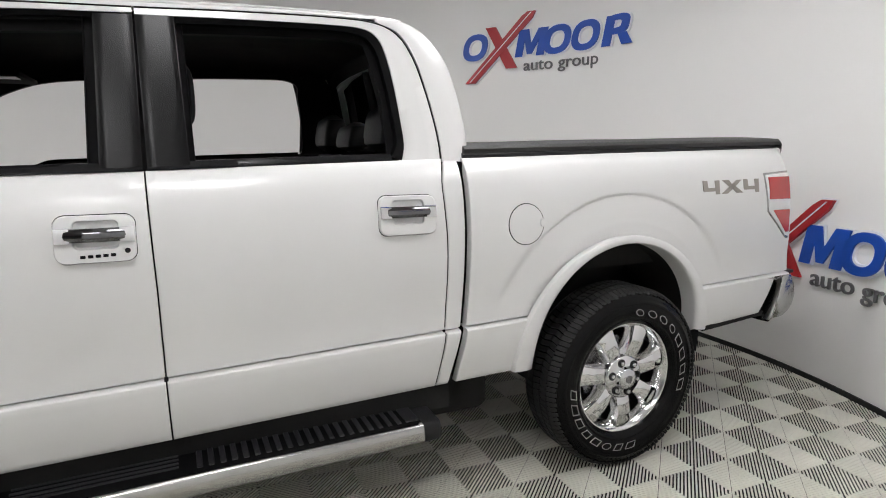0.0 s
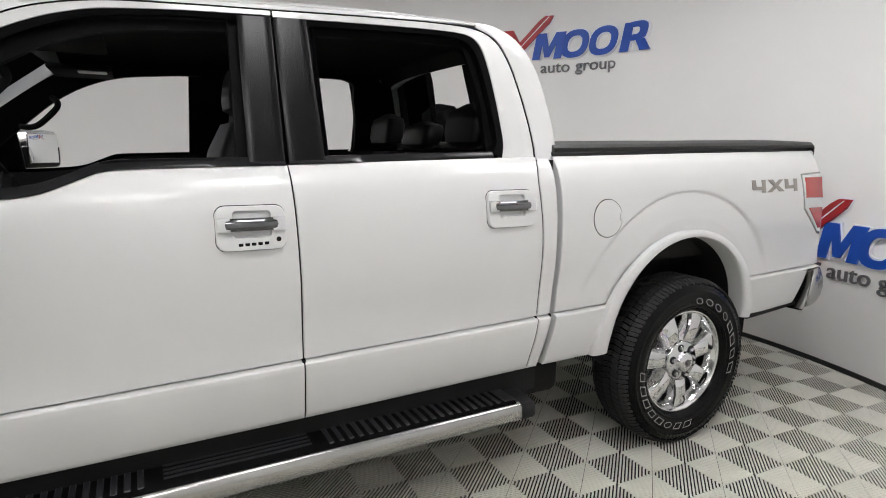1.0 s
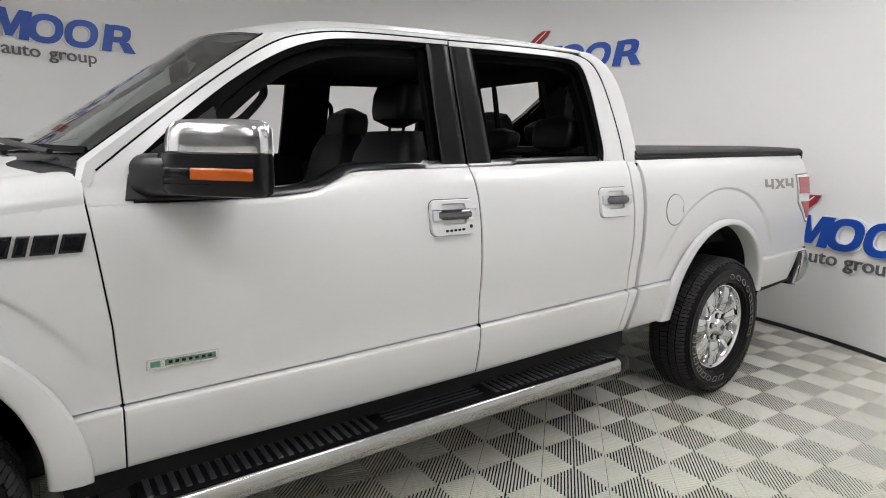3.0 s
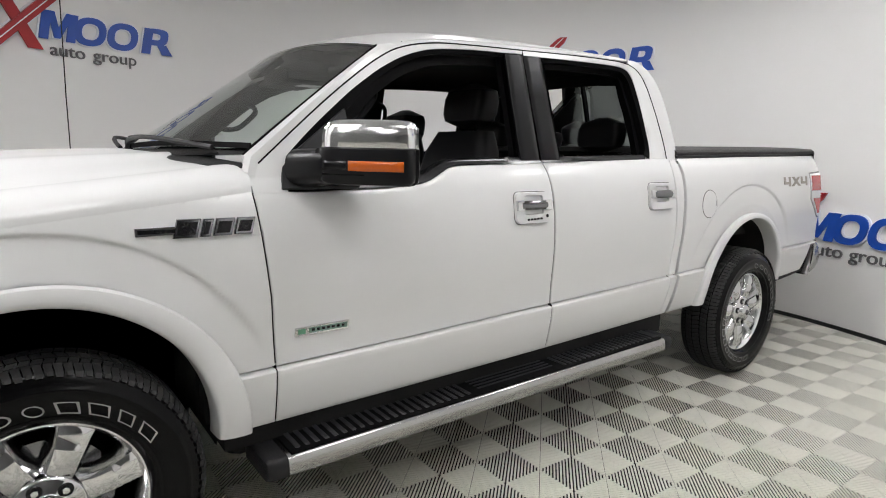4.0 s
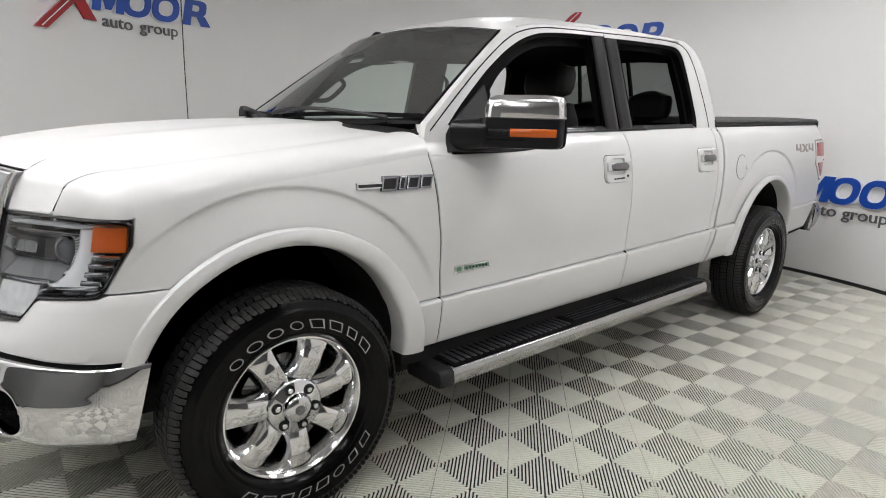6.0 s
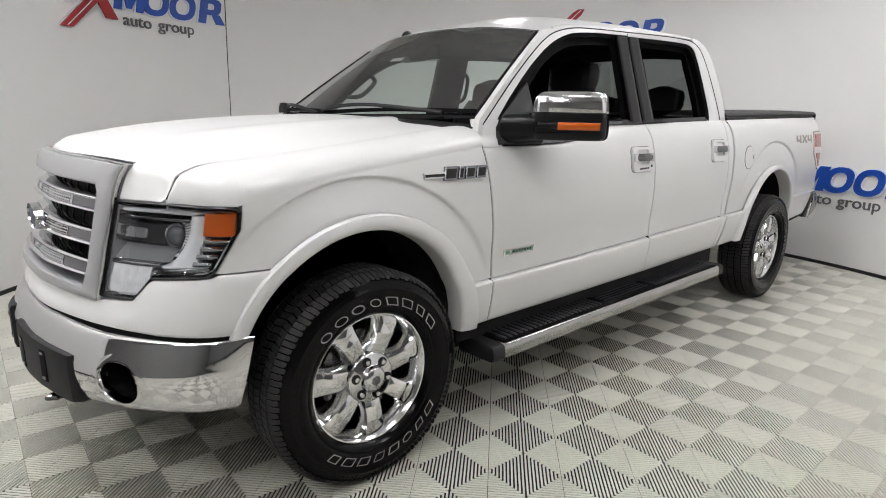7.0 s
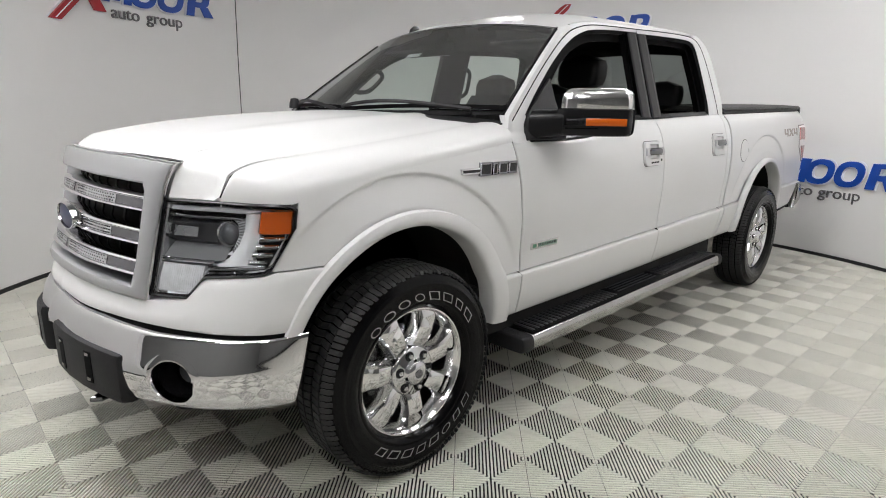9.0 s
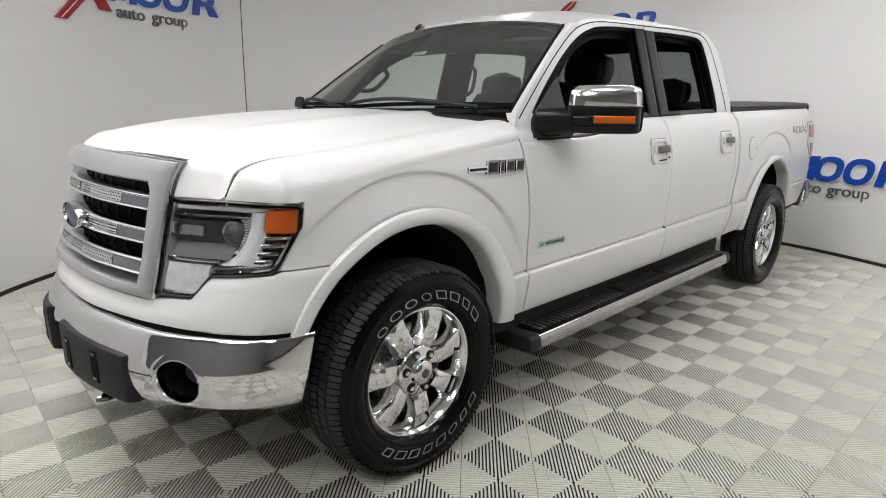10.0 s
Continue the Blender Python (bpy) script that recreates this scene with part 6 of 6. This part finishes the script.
box(bm, -0.86, -0.765, -0.87, -0.84, 0.52, 1.34)
pair("cab_seal", bm, SEAL, SIDES)

# rear window of the cab
bm = bmesh.new()
def back(t, v):
    z = 1.33 + (0.55 - 0.075 * t ** 4) * v
    return Vector((-0.715 - 0.11 * v ** 1.6 - 0.015 * t * t, (0.80 - 0.13 * v) * t, z))
for t0, t1, v0, v1 in ((-1, 1, 0, 0.06), (-1, 1, 0.82, 1.0), (-1, -0.86, 0.06, 0.82), (0.86, 1, 0.06, 0.82)):
    loft(bm, [[back(t0 + (t1 - t0) * j / 8, v0 + (v1 - v0) * i / 4) for j in range(9)] for i in range(5)])
part("cab_back", thicken(bm, 0.03), PAINT, TRUCK)
bm = bmesh.new()
loft(bm, [[Vector((-0.72, y, z)) for y in (-0.80, 0.80)] for z in (0.55, 1.345)])
part("cab_back", thicken(bm, 0.03), UNDER, TRUCK)
bm = bmesh.new()
for t0, t1, v0, v1 in ((-1, 1, 0, 0.08), (-1, 1, 0.80, 0.98), (-1, -0.84, 0.08, 0.80), (0.84, 1, 0.08, 0.80)):
    loft(bm, [[back(t0 + (t1 - t0) * j / 8, v0 + (v1 - v0) * i / 4) + Vector((-0.045, 0, 0)) for j in range(9)] for i in range(5)])
part("rear_wall_trim", bm, CABIN, TRUCK, "black trim inside the cab's rear wall")
for t0, t1 in ((-0.86, -0.30), (-0.29, 0.29), (0.30, 0.86)):
    bm = bmesh.new()
    loft(bm, [[back(t0 + (t1 - t0) * j / 6, 0.06 + 0.76 * i / 6) for j in range(7)] for i in range(7)])
    g = part("rear_glass", facing(bm, (1, 0, 0)), TINT, TRUCK, "dark tinted sliding rear glass", fix=False)
    g.visible_shadow = False
for t in (-0.295, 0.295):
    bm = bmesh.new()
    sweep(bm, [back(t, 0.05), back(t, 0.4), back(t, 0.84)], [(-0.012, -0.008), (0.012, -0.008), (0.012, 0.008), (-0.012, 0.008)], up=Vector((0, 1, 0)))
    part("rear_glass_frame", bm, SEAL, TRUCK)

# antenna mast on the far fender
bm = bmesh.new()
sweep(bm, [Vector((-3.416, 0.868, 1.22)), Vector((-3.416, 0.868, 1.6)), Vector((-3.41, 0.868, 2.05))], round_section(0.0028, 6), up=Vector((0, 1, 0)))
AN = part("antenna", bm, GLOSSBLACK, TRUCK, "thin black antenna mast")
part("antenna_base", lathe(bmesh.new(), [(0.0005, 0.04), (0.008, 0.04), (0.012, 0.02), (0.018, 0.004), (0.020, -0.02)], (-3.416, 0.868, 1.235), 14, "z"), BLACK, AN)

# small black fin on the roof, towards the far front corner
fin = roof_point(-2.40, 0.69) + Vector((0, 0, 0.008))
bm = bmesh.new()
body_tube(bm, [[fin + Vector((x + a, b, z)) for a, b in rounded_rect(l, w, w * 0.45, 4)] for x, z, l, w in ((0.0, -0.008, 0.078, 0.030), (0.002, 0.010, 0.070, 0.026), (0.008, 0.024, 0.054, 0.018), (0.013, 0.033, 0.036, 0.010))])
part("roof_antenna", bm, GLOSSBLACK, TRUCK, "small black antenna fin")

# ---- cabin ----
def slab(cx, cy, z0, z1, w, t, lean, r=0.05, crown=0.0, n=6):
    """Upholstered upright block, leaning back as it rises."""
    bm = bmesh.new()
    rows = []
    for k in range(n + 1):
        v = k / n
        z = z0 + (z1 - z0) * v
        s = 1 - 0.16 * max(0, v - 0.6) / 0.4 - (0.12 if k in (0, n) else 0)
        x = cx + lean * (z - z0)
        rows.append([Vector((x + a, cy + b, z)) for a, b in rounded_rect(t * (0.75 if k in (0, n) else 1), w * s, min(r, t * 0.35), 5)])
    body_tube(bm, rows)
    return bm


def headrest(x, y, z, w=0.27, h=0.20, t=0.11):
    bm = bmesh.new()
    rows = []
    for k in range(7):
        v = k / 6
        s = math.sqrt(max(1 - (2 * v - 1) ** 4, 0.05))
        rows.append([Vector((x + a + 0.03 * v, y + b, z + h * v)) for a, b in rounded_rect(t * s, w * s, 0.04 * s, 5)])
    body_tube(bm, rows)
    return bm


def seat(x, y, w, drop=0.0, rest=True):
    cush = bmesh.new()
    rows = []
    for xx, z0, z1 in ((x - 0.50, 0.80, 0.90), (x - 0.44, 0.76, 0.945), (x - 0.2, 0.74, 0.94), (x + 0.02, 0.74, 0.92), (x + 0.08, 0.76, 0.90)):
        rows.append([Vector((xx, y + a, (z0 + z1) / 2 + b)) for a, b in rounded_rect(w, z1 - z0, 0.04, 5)])
    body_tube(cush, rows)
    s = part("seat", cush, LEATHER, TRUCK, "black leather seat")
    part("seat_back", slab(x + 0.07, y, 0.88, 1.46, w * 0.96, 0.15, 0.26, 0.05), LEATHER, s, "black leather seat back")
    if rest:
        part("headrest", headrest(x + 0.235, y, 1.475 - drop, 0.28, 0.215, 0.155), LEATHER, s, "padded headrest")
        bm = bmesh.new()
        for q in (-0.06, 0.06):
            bm = bmesh.new()
            sweep(bm, [Vector((x + 0.22, y + q, 1.42)), Vector((x + 0.245, y + q, 1.52))], round_section(0.007, 8), up=Vector((0, 1, 0)))
            part("headrest_post", bm, CHROME, s)
    return s


seat(-2.09, -0.40, 0.52), seat(-1.96, 0.40, 0.52, 0.085)
part("centre_console", boxed(-2.75, -1.95, -0.13, 0.13, 0.62, 0.98, 0.03), CABIN, TRUCK)
bench = part("rear_bench", boxed(-1.52, -0.98, -0.70, 0.70, 0.80, 0.95, 0.04), LEATHER, TRUCK, "black leather rear bench")
for y, w in ((-0.47, 0.44), (0.0, 0.42), (0.47, 0.44)):
    part("bench_back", slab(-1.00, y, 0.92, 1.36, w, 0.14, 0.22, 0.04), LEATHER, bench)
    part("bench_headrest", headrest(-0.935, y, 1.375, 0.30, 0.14 if y == 0 else 0.20, 0.11), LEATHER, bench)

# dashboard, steering wheel, rear-view mirror, headliner, inner panels, grab handles
bm = bmesh.new()
rows = []
for y in np.linspace(-0.74, 0.74, 19):
    hump = 0.035 * math.exp(-((y + 0.40) / 0.2) ** 2)
    bow = 0.16 * (1 - (y / 0.74) ** 2)
    rows.append([Vector((-3.12 - bow, y, 1.20)), Vector((-3.08 - bow * 0.8, y, 1.262)), Vector((-2.92, y, 1.262 + hump)), Vector((-2.78, y, 1.235 + hump)), Vector((-2.72, y, 1.15)), Vector((-2.74, y, 0.95)), Vector((-2.85, y, 0.75)), Vector((-3.12, y, 0.70))])
body_tube(bm, rows)
part("dashboard", bm, CABIN, TRUCK, "black dashboard")
bm = bmesh.new()
C0, ax_ = Vector((-2.60, -0.40, 1.215)), Vector((0.88, 0, 0.47)).normalized()
u_ = Vector((0, 1, 0)); v_ = ax_.cross(u_).normalized()
rows = []
for k in range(40):
    a = 2 * math.pi * k / 40
    d = u_ * math.cos(a) + v_ * math.sin(a)
    rows.append([C0 + d * (0.185 + 0.016 * math.cos(b)) + ax_ * (0.016 * math.sin(b)) for b in np.linspace(0, 2 * math.pi, 9)[:-1]])
loft(bm, rows, closed_u=True, closed_v=True)
SW = part("steering_wheel", bm, LEATHER, TRUCK, "black leather steering wheel")
bm = bmesh.new()
for a in (20, 160, 250, 290):
    d = u_ * math.cos(radians(a)) + v_ * math.sin(radians(a))
    sweep(bm, [C0 - ax_ * 0.02, C0 + d * 0.18], [(-0.02, -0.008), (0.02, -0.008), (0.02, 0.008), (-0.02, 0.008)], up=ax_)
lathe(bm, [(0.065, 0.0), (0.06, 0.02), (0.001, 0.025)], C0 + Vector((0.0, 0, 0)), 20, "x")
part("wheel_spokes", bm, CABIN, SW)
part("steering_column", sweep(bmesh.new(), [C0 - ax_ * 0.01, C0 - ax_ * 0.35], round_section(0.045, 12), up=Vector((0, 1, 0))), CABIN, TRUCK)
part("rear_view_mirror", boxed(-2.68, -2.65, -0.12, 0.12, 1.645, 1.715, 0.012), CABIN, TRUCK, "black rear-view mirror")
bm = bmesh.new()
rows = []
for i in range(20):
    x = -2.50 + i / 19 * 1.64
    rows.append([roof_point(x, -0.97 + 1.94 * j / 24) + Vector((0, 0, -0.045)) for j in range(25)])
loft(bm, rows)
part("headliner", thicken(bm, 0.01), LINER, TRUCK, "dark cloth headliner")
part("dome_lamp", boxed(-1.55, -1.43, -0.45, -0.33, 1.842, 1.855, 0.008), LENSWHITE, TRUCK, "pale dome lamp")
for x in (-2.45,):
    part("overhead_console", boxed(x - 0.15, x + 0.12, -0.14, 0.14, 1.74, 1.80, 0.02), LINER, TRUCK)
for s in (-1, 1):
    part("sun_visor", boxed(-2.53, -2.29, s * 0.44 - 0.19, s * 0.44 + 0.19, 1.690, 1.712, 0.008), LINER, TRUCK)
part("visor_label", boxed(-2.42, -2.31, 0.27, 0.37, 1.6865, 1.6895), LENSWHITE, TRUCK, "pale printed label on the sun visor")
for x0, x1, z1, par in ((-3.05, -1.83, 1.235, FDOORS), (-1.77, -0.89, 1.325, RDOORS)):
    bm = bmesh.new()
    rows = []
    for x in np.linspace(x0, x1, 10):
        zt = min(BELT_F(x), 9) if par is FDOORS else BELT_R(x)
        rows.append([Vector((x, -0.80, zt + 0.010)), Vector((x, -0.775, zt + 0.014)), Vector((x, -0.755, zt - 0.02)), Vector((x, -0.765, 1.02)), Vector((x, -0.70, 1.00)), Vector((x, -0.70, 0.92)), Vector((x, -0.76, 0.88)), Vector((x, -0.78, 0.62))])
    loft(bm, rows)
    pair("door_card", bm, CABIN, par, "black inner door panel")
# inner pillar covers
bm = bmesh.new()
for q in ([(-1.955, 1.30), (-1.665, 1.30), (-1.675, 1.80), (-1.945, 1.79)],):
    flat_side(bm, q, -0.035, -0.03)
pair("inner_pillar", bm, CABIN, SIDES)
def inset_strip(o, i, y):
    bm = bmesh.new()
    a, b = resample(spline([(*p, 0) for p in o], 8), 50), resample(spline([(*p, 0) for p in i], 8), 50)
    loft(bm, [[Vector((p.x, -(cabin(p.y) - y), p.y)) for p in a], [Vector((p.x, -(cabin(p.y) - y - 0.012), p.y)) for p in b], [Vector((p.x, -(cabin(p.y) - y - 0.05), p.y)) for p in b]])
    return bm
pair("inner_frame_trim", inset_strip(FD_OUT, [(x + 0.03, z - 0.035) for x, z in FG], 0.035), SEAL, FDOORS)
pair("inner_frame_trim", inset_strip(RD_OUT, [(x - 0.02 if x > -1.05 else x, z - 0.025) for x, z in RG], 0.035), SEAL, RDOORS)
bm = bmesh.new()
loft(bm, [[Vector((x, -(cabin(z) - 0.045), z)) for x, z in ((-1.03, 1.34), (-1.03, 1.56), (-1.06, 1.70), (-1.09, 1.80))], [Vector((x, -(cabin(z) - 0.05), z)) for x, z in ((-0.76, 1.34), (-0.78, 1.56), (-0.83, 1.70), (-0.90, 1.80))]])
pair("inner_pillar", bm, CABIN, SIDES)


def grab(p0, p1, inward):
    a, b = Vector(p0), Vector(p1)
    n = Vector(inward)
    pth = [a, a + n * 0.6 + (b - a) * 0.06, a.lerp(b, 0.2) + n, a.lerp(b, 0.5) + n * 1.08, a.lerp(b, 0.8) + n, b + n * 0.6 - (b - a) * 0.06, b]
    pth = spline(pth, 5)
    return sweep(bmesh.new(), pth, round_section(0.014, 8), up=Vector((1, 0.2, 0)))


pair("grab_handle", grab((-2.70, -0.745, 1.46), (-2.56, -0.70, 1.60), (0.05, 0.05, -0.02)), CABIN, SIDES, "black grab handle")
pair("grab_handle", grab((-1.71, -0.765, 1.45), (-1.71, -0.715, 1.66), (0.042, 0.03, 0.0)), CABIN, SIDES, "black grab handle")

# ---- wall signs ----
def extrude_outline(bm, loops, depth, back=0.0):
    """A plate from an outline (and an optional hole with as many points), standing in x-z with its face at y = -depth."""
    outer = loops[0]
    if len(loops) == 2:
        inner = loops[1]
        rings = [[Vector((a, -back, b)) for a, b in outer], [Vector((a, -depth, b)) for a, b in outer], [Vector((a, -depth, b)) for a, b in inner], [Vector((a, -back, b)) for a, b in inner]]
        loft(bm, rings, closed_u=True)
    else:
        f = [bm.verts.new((a, -depth, b)) for a, b in outer]
        g = [bm.verts.new((a, -back, b)) for a, b in outer]
        cap(bm, f); cap(bm, g[::-1])
        for k in range(len(f)):
            bm.faces.new((f[k], f[(k + 1) % len(f)], g[(k + 1) % len(f)], g[k]))
    return bm


def ellipse(cx, cy, rx, ry, n=32, slant=0.0, power=2.4):
    out = []
    for k in range(n):
        a = 2 * math.pi * k / n
        c, s = math.cos(a), math.sin(a)
        x, y = rx * math.copysign(abs(c) ** (2 / power), c), ry * math.copysign(abs(s) ** (2 / power), s)
        out.append((cx + x + slant * y, cy + y))
    return out


SIGN_H, SIGN_W = 0.235, 0.281      # letter height, and width of a unit along the wall


def sign_piece(parent, deg, u0, z, name, loops, mat, depth=0.022, label=""):
    """One flat plate of a sign, set flat against the round wall, with its clear edge behind it."""
    h = SIGN_H
    a = radians(deg) - u0 * SIGN_W / R
    place = Matrix.Translation((CX + (R - 0.004) * math.cos(a), CY + (R - 0.004) * math.sin(a), z)) @ Matrix.Rotation(a - math.pi / 2, 4, "Z")
    for nm, grow, d0, d1, m in ((name, 0.0, 0.016, depth + 0.006, mat), ("edge_plate", 0.055, 0.0, 0.016, SIGNEDGE)):
        ls = []
        for i, lp in enumerate(loops):
            c = [sum(p[k] for p in lp) / len(lp) for k in (0, 1)]
            q = []
            n = len(lp)
            for k in range(n):
                p0, p1, p2 = lp[k - 1], lp[k], lp[(k + 1) % n]
                tx, ty = p2[0] - p0[0], p2[1] - p0[1]
                s = math.hypot(tx, ty) or 1
                g = grow if i == 0 else -grow
                q.append(((p1[0] + g * ty / s - u0) * SIGN_W, (p1[1] - g * tx / s) * h))
            ls.append(q)
        bm = extrude_outline(bmesh.new(), ls, d1, d0)
        ob = part(nm, bm, m, parent, label if nm == name else "")
        ob.matrix_world = place
    return parent


def wall_sign(deg, z, empty_name="wall_sign"):
    """Raised sign: two crossed red bars, blue rings and blocks, a grey line of words below. deg: its first end on the round wall."""
    e = new(empty_name)
    S = 0.16
    sh = lambda pts: [(x + S * y, y) for x, y in pts]
    ring = lambda c, w: [ellipse(c, 0.5, w, 0.52, slant=S), ellipse(c, 0.5, w * 0.55, 0.30, slant=S)]
    sign_piece(e, deg, 0.43, z, "ring", ring(0.36, 0.44), SIGNBLUE)
    sign_piece(e, deg, 1.25, z, "long_bar", [[(0.0, -0.90), (0.36, -0.90), (2.42, 1.42), (2.52, 1.66), (2.25, 1.66), (2.05, 1.5)]], SIGNRED, 0.036)
    sign_piece(e, deg, 1.35, z, "short_bar", [[(0.75, 1.22), (1.12, 1.22), (1.92, -0.40), (1.52, -0.40)]], SIGNRED, 0.030)
    sign_piece(e, deg, 1.25, z, "pinstripe", [[(0.17, -0.86), (0.21, -0.86), (2.40, 1.62), (2.36, 1.62)]], SIGNEDGE, 0.039)
    sign_piece(e, deg, 2.35, z, "zigzag_block", [sh([(1.83, 0), (2.09, 0), (2.09, 0.60), (2.26, 0.08), (2.43, 0.08), (2.60, 0.60), (2.60, 0), (2.86, 0), (2.86, 1.0), (2.52, 1.0), (2.345, 0.45), (2.17, 1.0), (1.83, 1.0)])], SIGNBLUE)
    sign_piece(e, deg, 3.43, z, "ring", ring(3.35, 0.47), SIGNBLUE)
    sign_piece(e, deg, 4.42, z, "ring", ring(4.34, 0.47), SIGNBLUE)
    sign_piece(e, deg, 5.02, z, "upright", [sh([(4.90, 0), (5.18, 0), (5.18, 1.0), (4.90, 1.0)])], SIGNBLUE)
    sign_piece(e, deg, 5.45, z, "loop_block", [ellipse(5.42, 0.69, 0.38, 0.33, slant=S, power=3.2), ellipse(5.38, 0.70, 0.18, 0.13, slant=S, power=3)], SIGNBLUE, 0.024)
    sign_piece(e, deg, 5.55, z, "foot_block", [sh([(5.36, 0.40), (5.66, 0.40), (5.92, 0), (5.58, 0)])], SIGNBLUE, 0.023)
    for word, u in (("auto", 2.13), ("group", 3.39)):
        cu = bpy.data.curves.new("word", "FONT")
        cu.body, cu.size, cu.extrude, cu.space_character = word, 0.62 * SIGN_H, 0.006, 1.0
        cu.offset = 0.0006
        cu.materials.append(SIGNGREY)
        t = new("word", cu)
        t.parent = e
        a = radians(deg) - u * SIGN_W / R
        t.matrix_world = Matrix.Translation((CX + (R - 0.016) * math.cos(a), CY + (R - 0.016) * math.sin(a), z - 0.53 * SIGN_H)) @ Matrix.Rotation(a - math.pi / 2, 4, "Z") @ Matrix.Rotation(math.pi / 2, 4, "X") @ Matrix.Diagonal((1.12, 1, 1, 1))
        tagged(t, "dark grey raised words")
    return tagged(e, "raised red and blue sign with grey words on white wall", "wall sign", "signs round the booth")


for deg, z in ((39.9, 2.23), (122.2, 2.225), (-1.7, 0.708), (-42.4, 2.23)):
    wall_sign(deg, z)


# ---- floor tiles ----
CELL, PITCHES = 0.1985, 20
ORIGIN, YAW = (-2.1156, -1.0402), radians(-1.803)


def tile_points(along):
    """Rounded ribs that run across one square cell from corner to corner, as points and faces."""
    pts, faces = [], []
    d = CELL * math.sqrt(2)
    p = d / PITCHES
    w = p * 0.25
    for k in range(PITCHES):
        c = -d / 2 + (k + 0.5) * p
        reach = d / 2 - abs(c) - 0.0006
        if reach < 0.004:
            continue
        for s in (-1, 1):                      # each rib is broken in the middle by a slit
            i = len(pts)
            for o, z in ((c - w - 0.0004, -0.0056), (c - w, -0.0018), (c - w + 0.0011, 0.0), (c + w - 0.0011, 0.0), (c + w, -0.0018), (c + w + 0.0004, -0.0056)):
                far = max(d / 2 - abs(o) - 0.0006, 0.002)
                for y in (s * 0.0011, s * min(far, reach + 0.002)):
                    x, q = (y, o) if along else (o, y)
                    pts.append(((x - q) * math.sqrt(0.5), (x + q) * math.sqrt(0.5), z))
            for r in range(5):
                faces.append((i + 2 * r, i + 2 * r + 1, i + 2 * r + 3, i + 2 * r + 2))
            faces.append([i + 2 * r for r in range(6)])
            faces.append([i + 2 * r + 1 for r in range(6)])
    return pts, faces


def build_tiles():
    meshes = []
    for along in (True, False):
        pts, faces = tile_points(along)
        me = bpy.data.meshes.new("tile")
        me.from_pydata(pts, [], faces)
        me.materials.append(RIB)
        meshes.append((me, pts, faces))
    cy, sy = math.cos(YAW), math.sin(YAW)
    cells = []
    for i in range(-36, 30):
        for j in range(-30, 32):
            u, v = (i + 0.5) * CELL, (j + 0.5) * CELL
            x, y = ORIGIN[0] + cy * u - sy * v, ORIGIN[1] + sy * u + cy * v
            rr = math.hypot(x - CX, y - CY)
            a = math.degrees(math.atan2(y - CY, x - CX))
            inside = rr < R + 0.10
            outside = x < 0.0 and y < 0 and (a < -95 or a > 180) and x > -8.6 and y > -5.6
            if inside or outside:
                cells.append((i, j, x, y))
    # single tiles on the strip of floor beside the truck and in front of it
    near = sorted(cells, key=lambda c: max(abs(c[2] + 2.0) - 2.6, 0) + abs(c[3] + 1.45) * 1.5)[:300]
    keep = set((c[0], c[1]) for c in near)
    allp, allf = [], []
    for i, j, x, y in cells:
        me, pts, faces = meshes[0 if (i + j) % 2 == 0 else 1]
        if (i, j) in keep:
            ob = new("tile", me)
            ob.parent = FLOOR
            ob.location = (x, y, 0)
            ob.rotation_euler = (0, 0, YAW)
        else:
            o = len(allp)
            allp.extend((x + cy * p[0] - sy * p[1], y + sy * p[0] + cy * p[1], p[2]) for p in pts)
            allf.extend(tuple(o + k for k in f) for f in faces)
    me = bpy.data.meshes.new("tiles")
    me.from_pydata(allp, [], allf)
    me.materials.append(RIB)
    ob = new("floor_tiles", me)
    ob.parent = FLOOR
    tagged(ob, "grey ribbed floor tiles with ribs turned tile by tile", kind="stuff")


build_tiles()
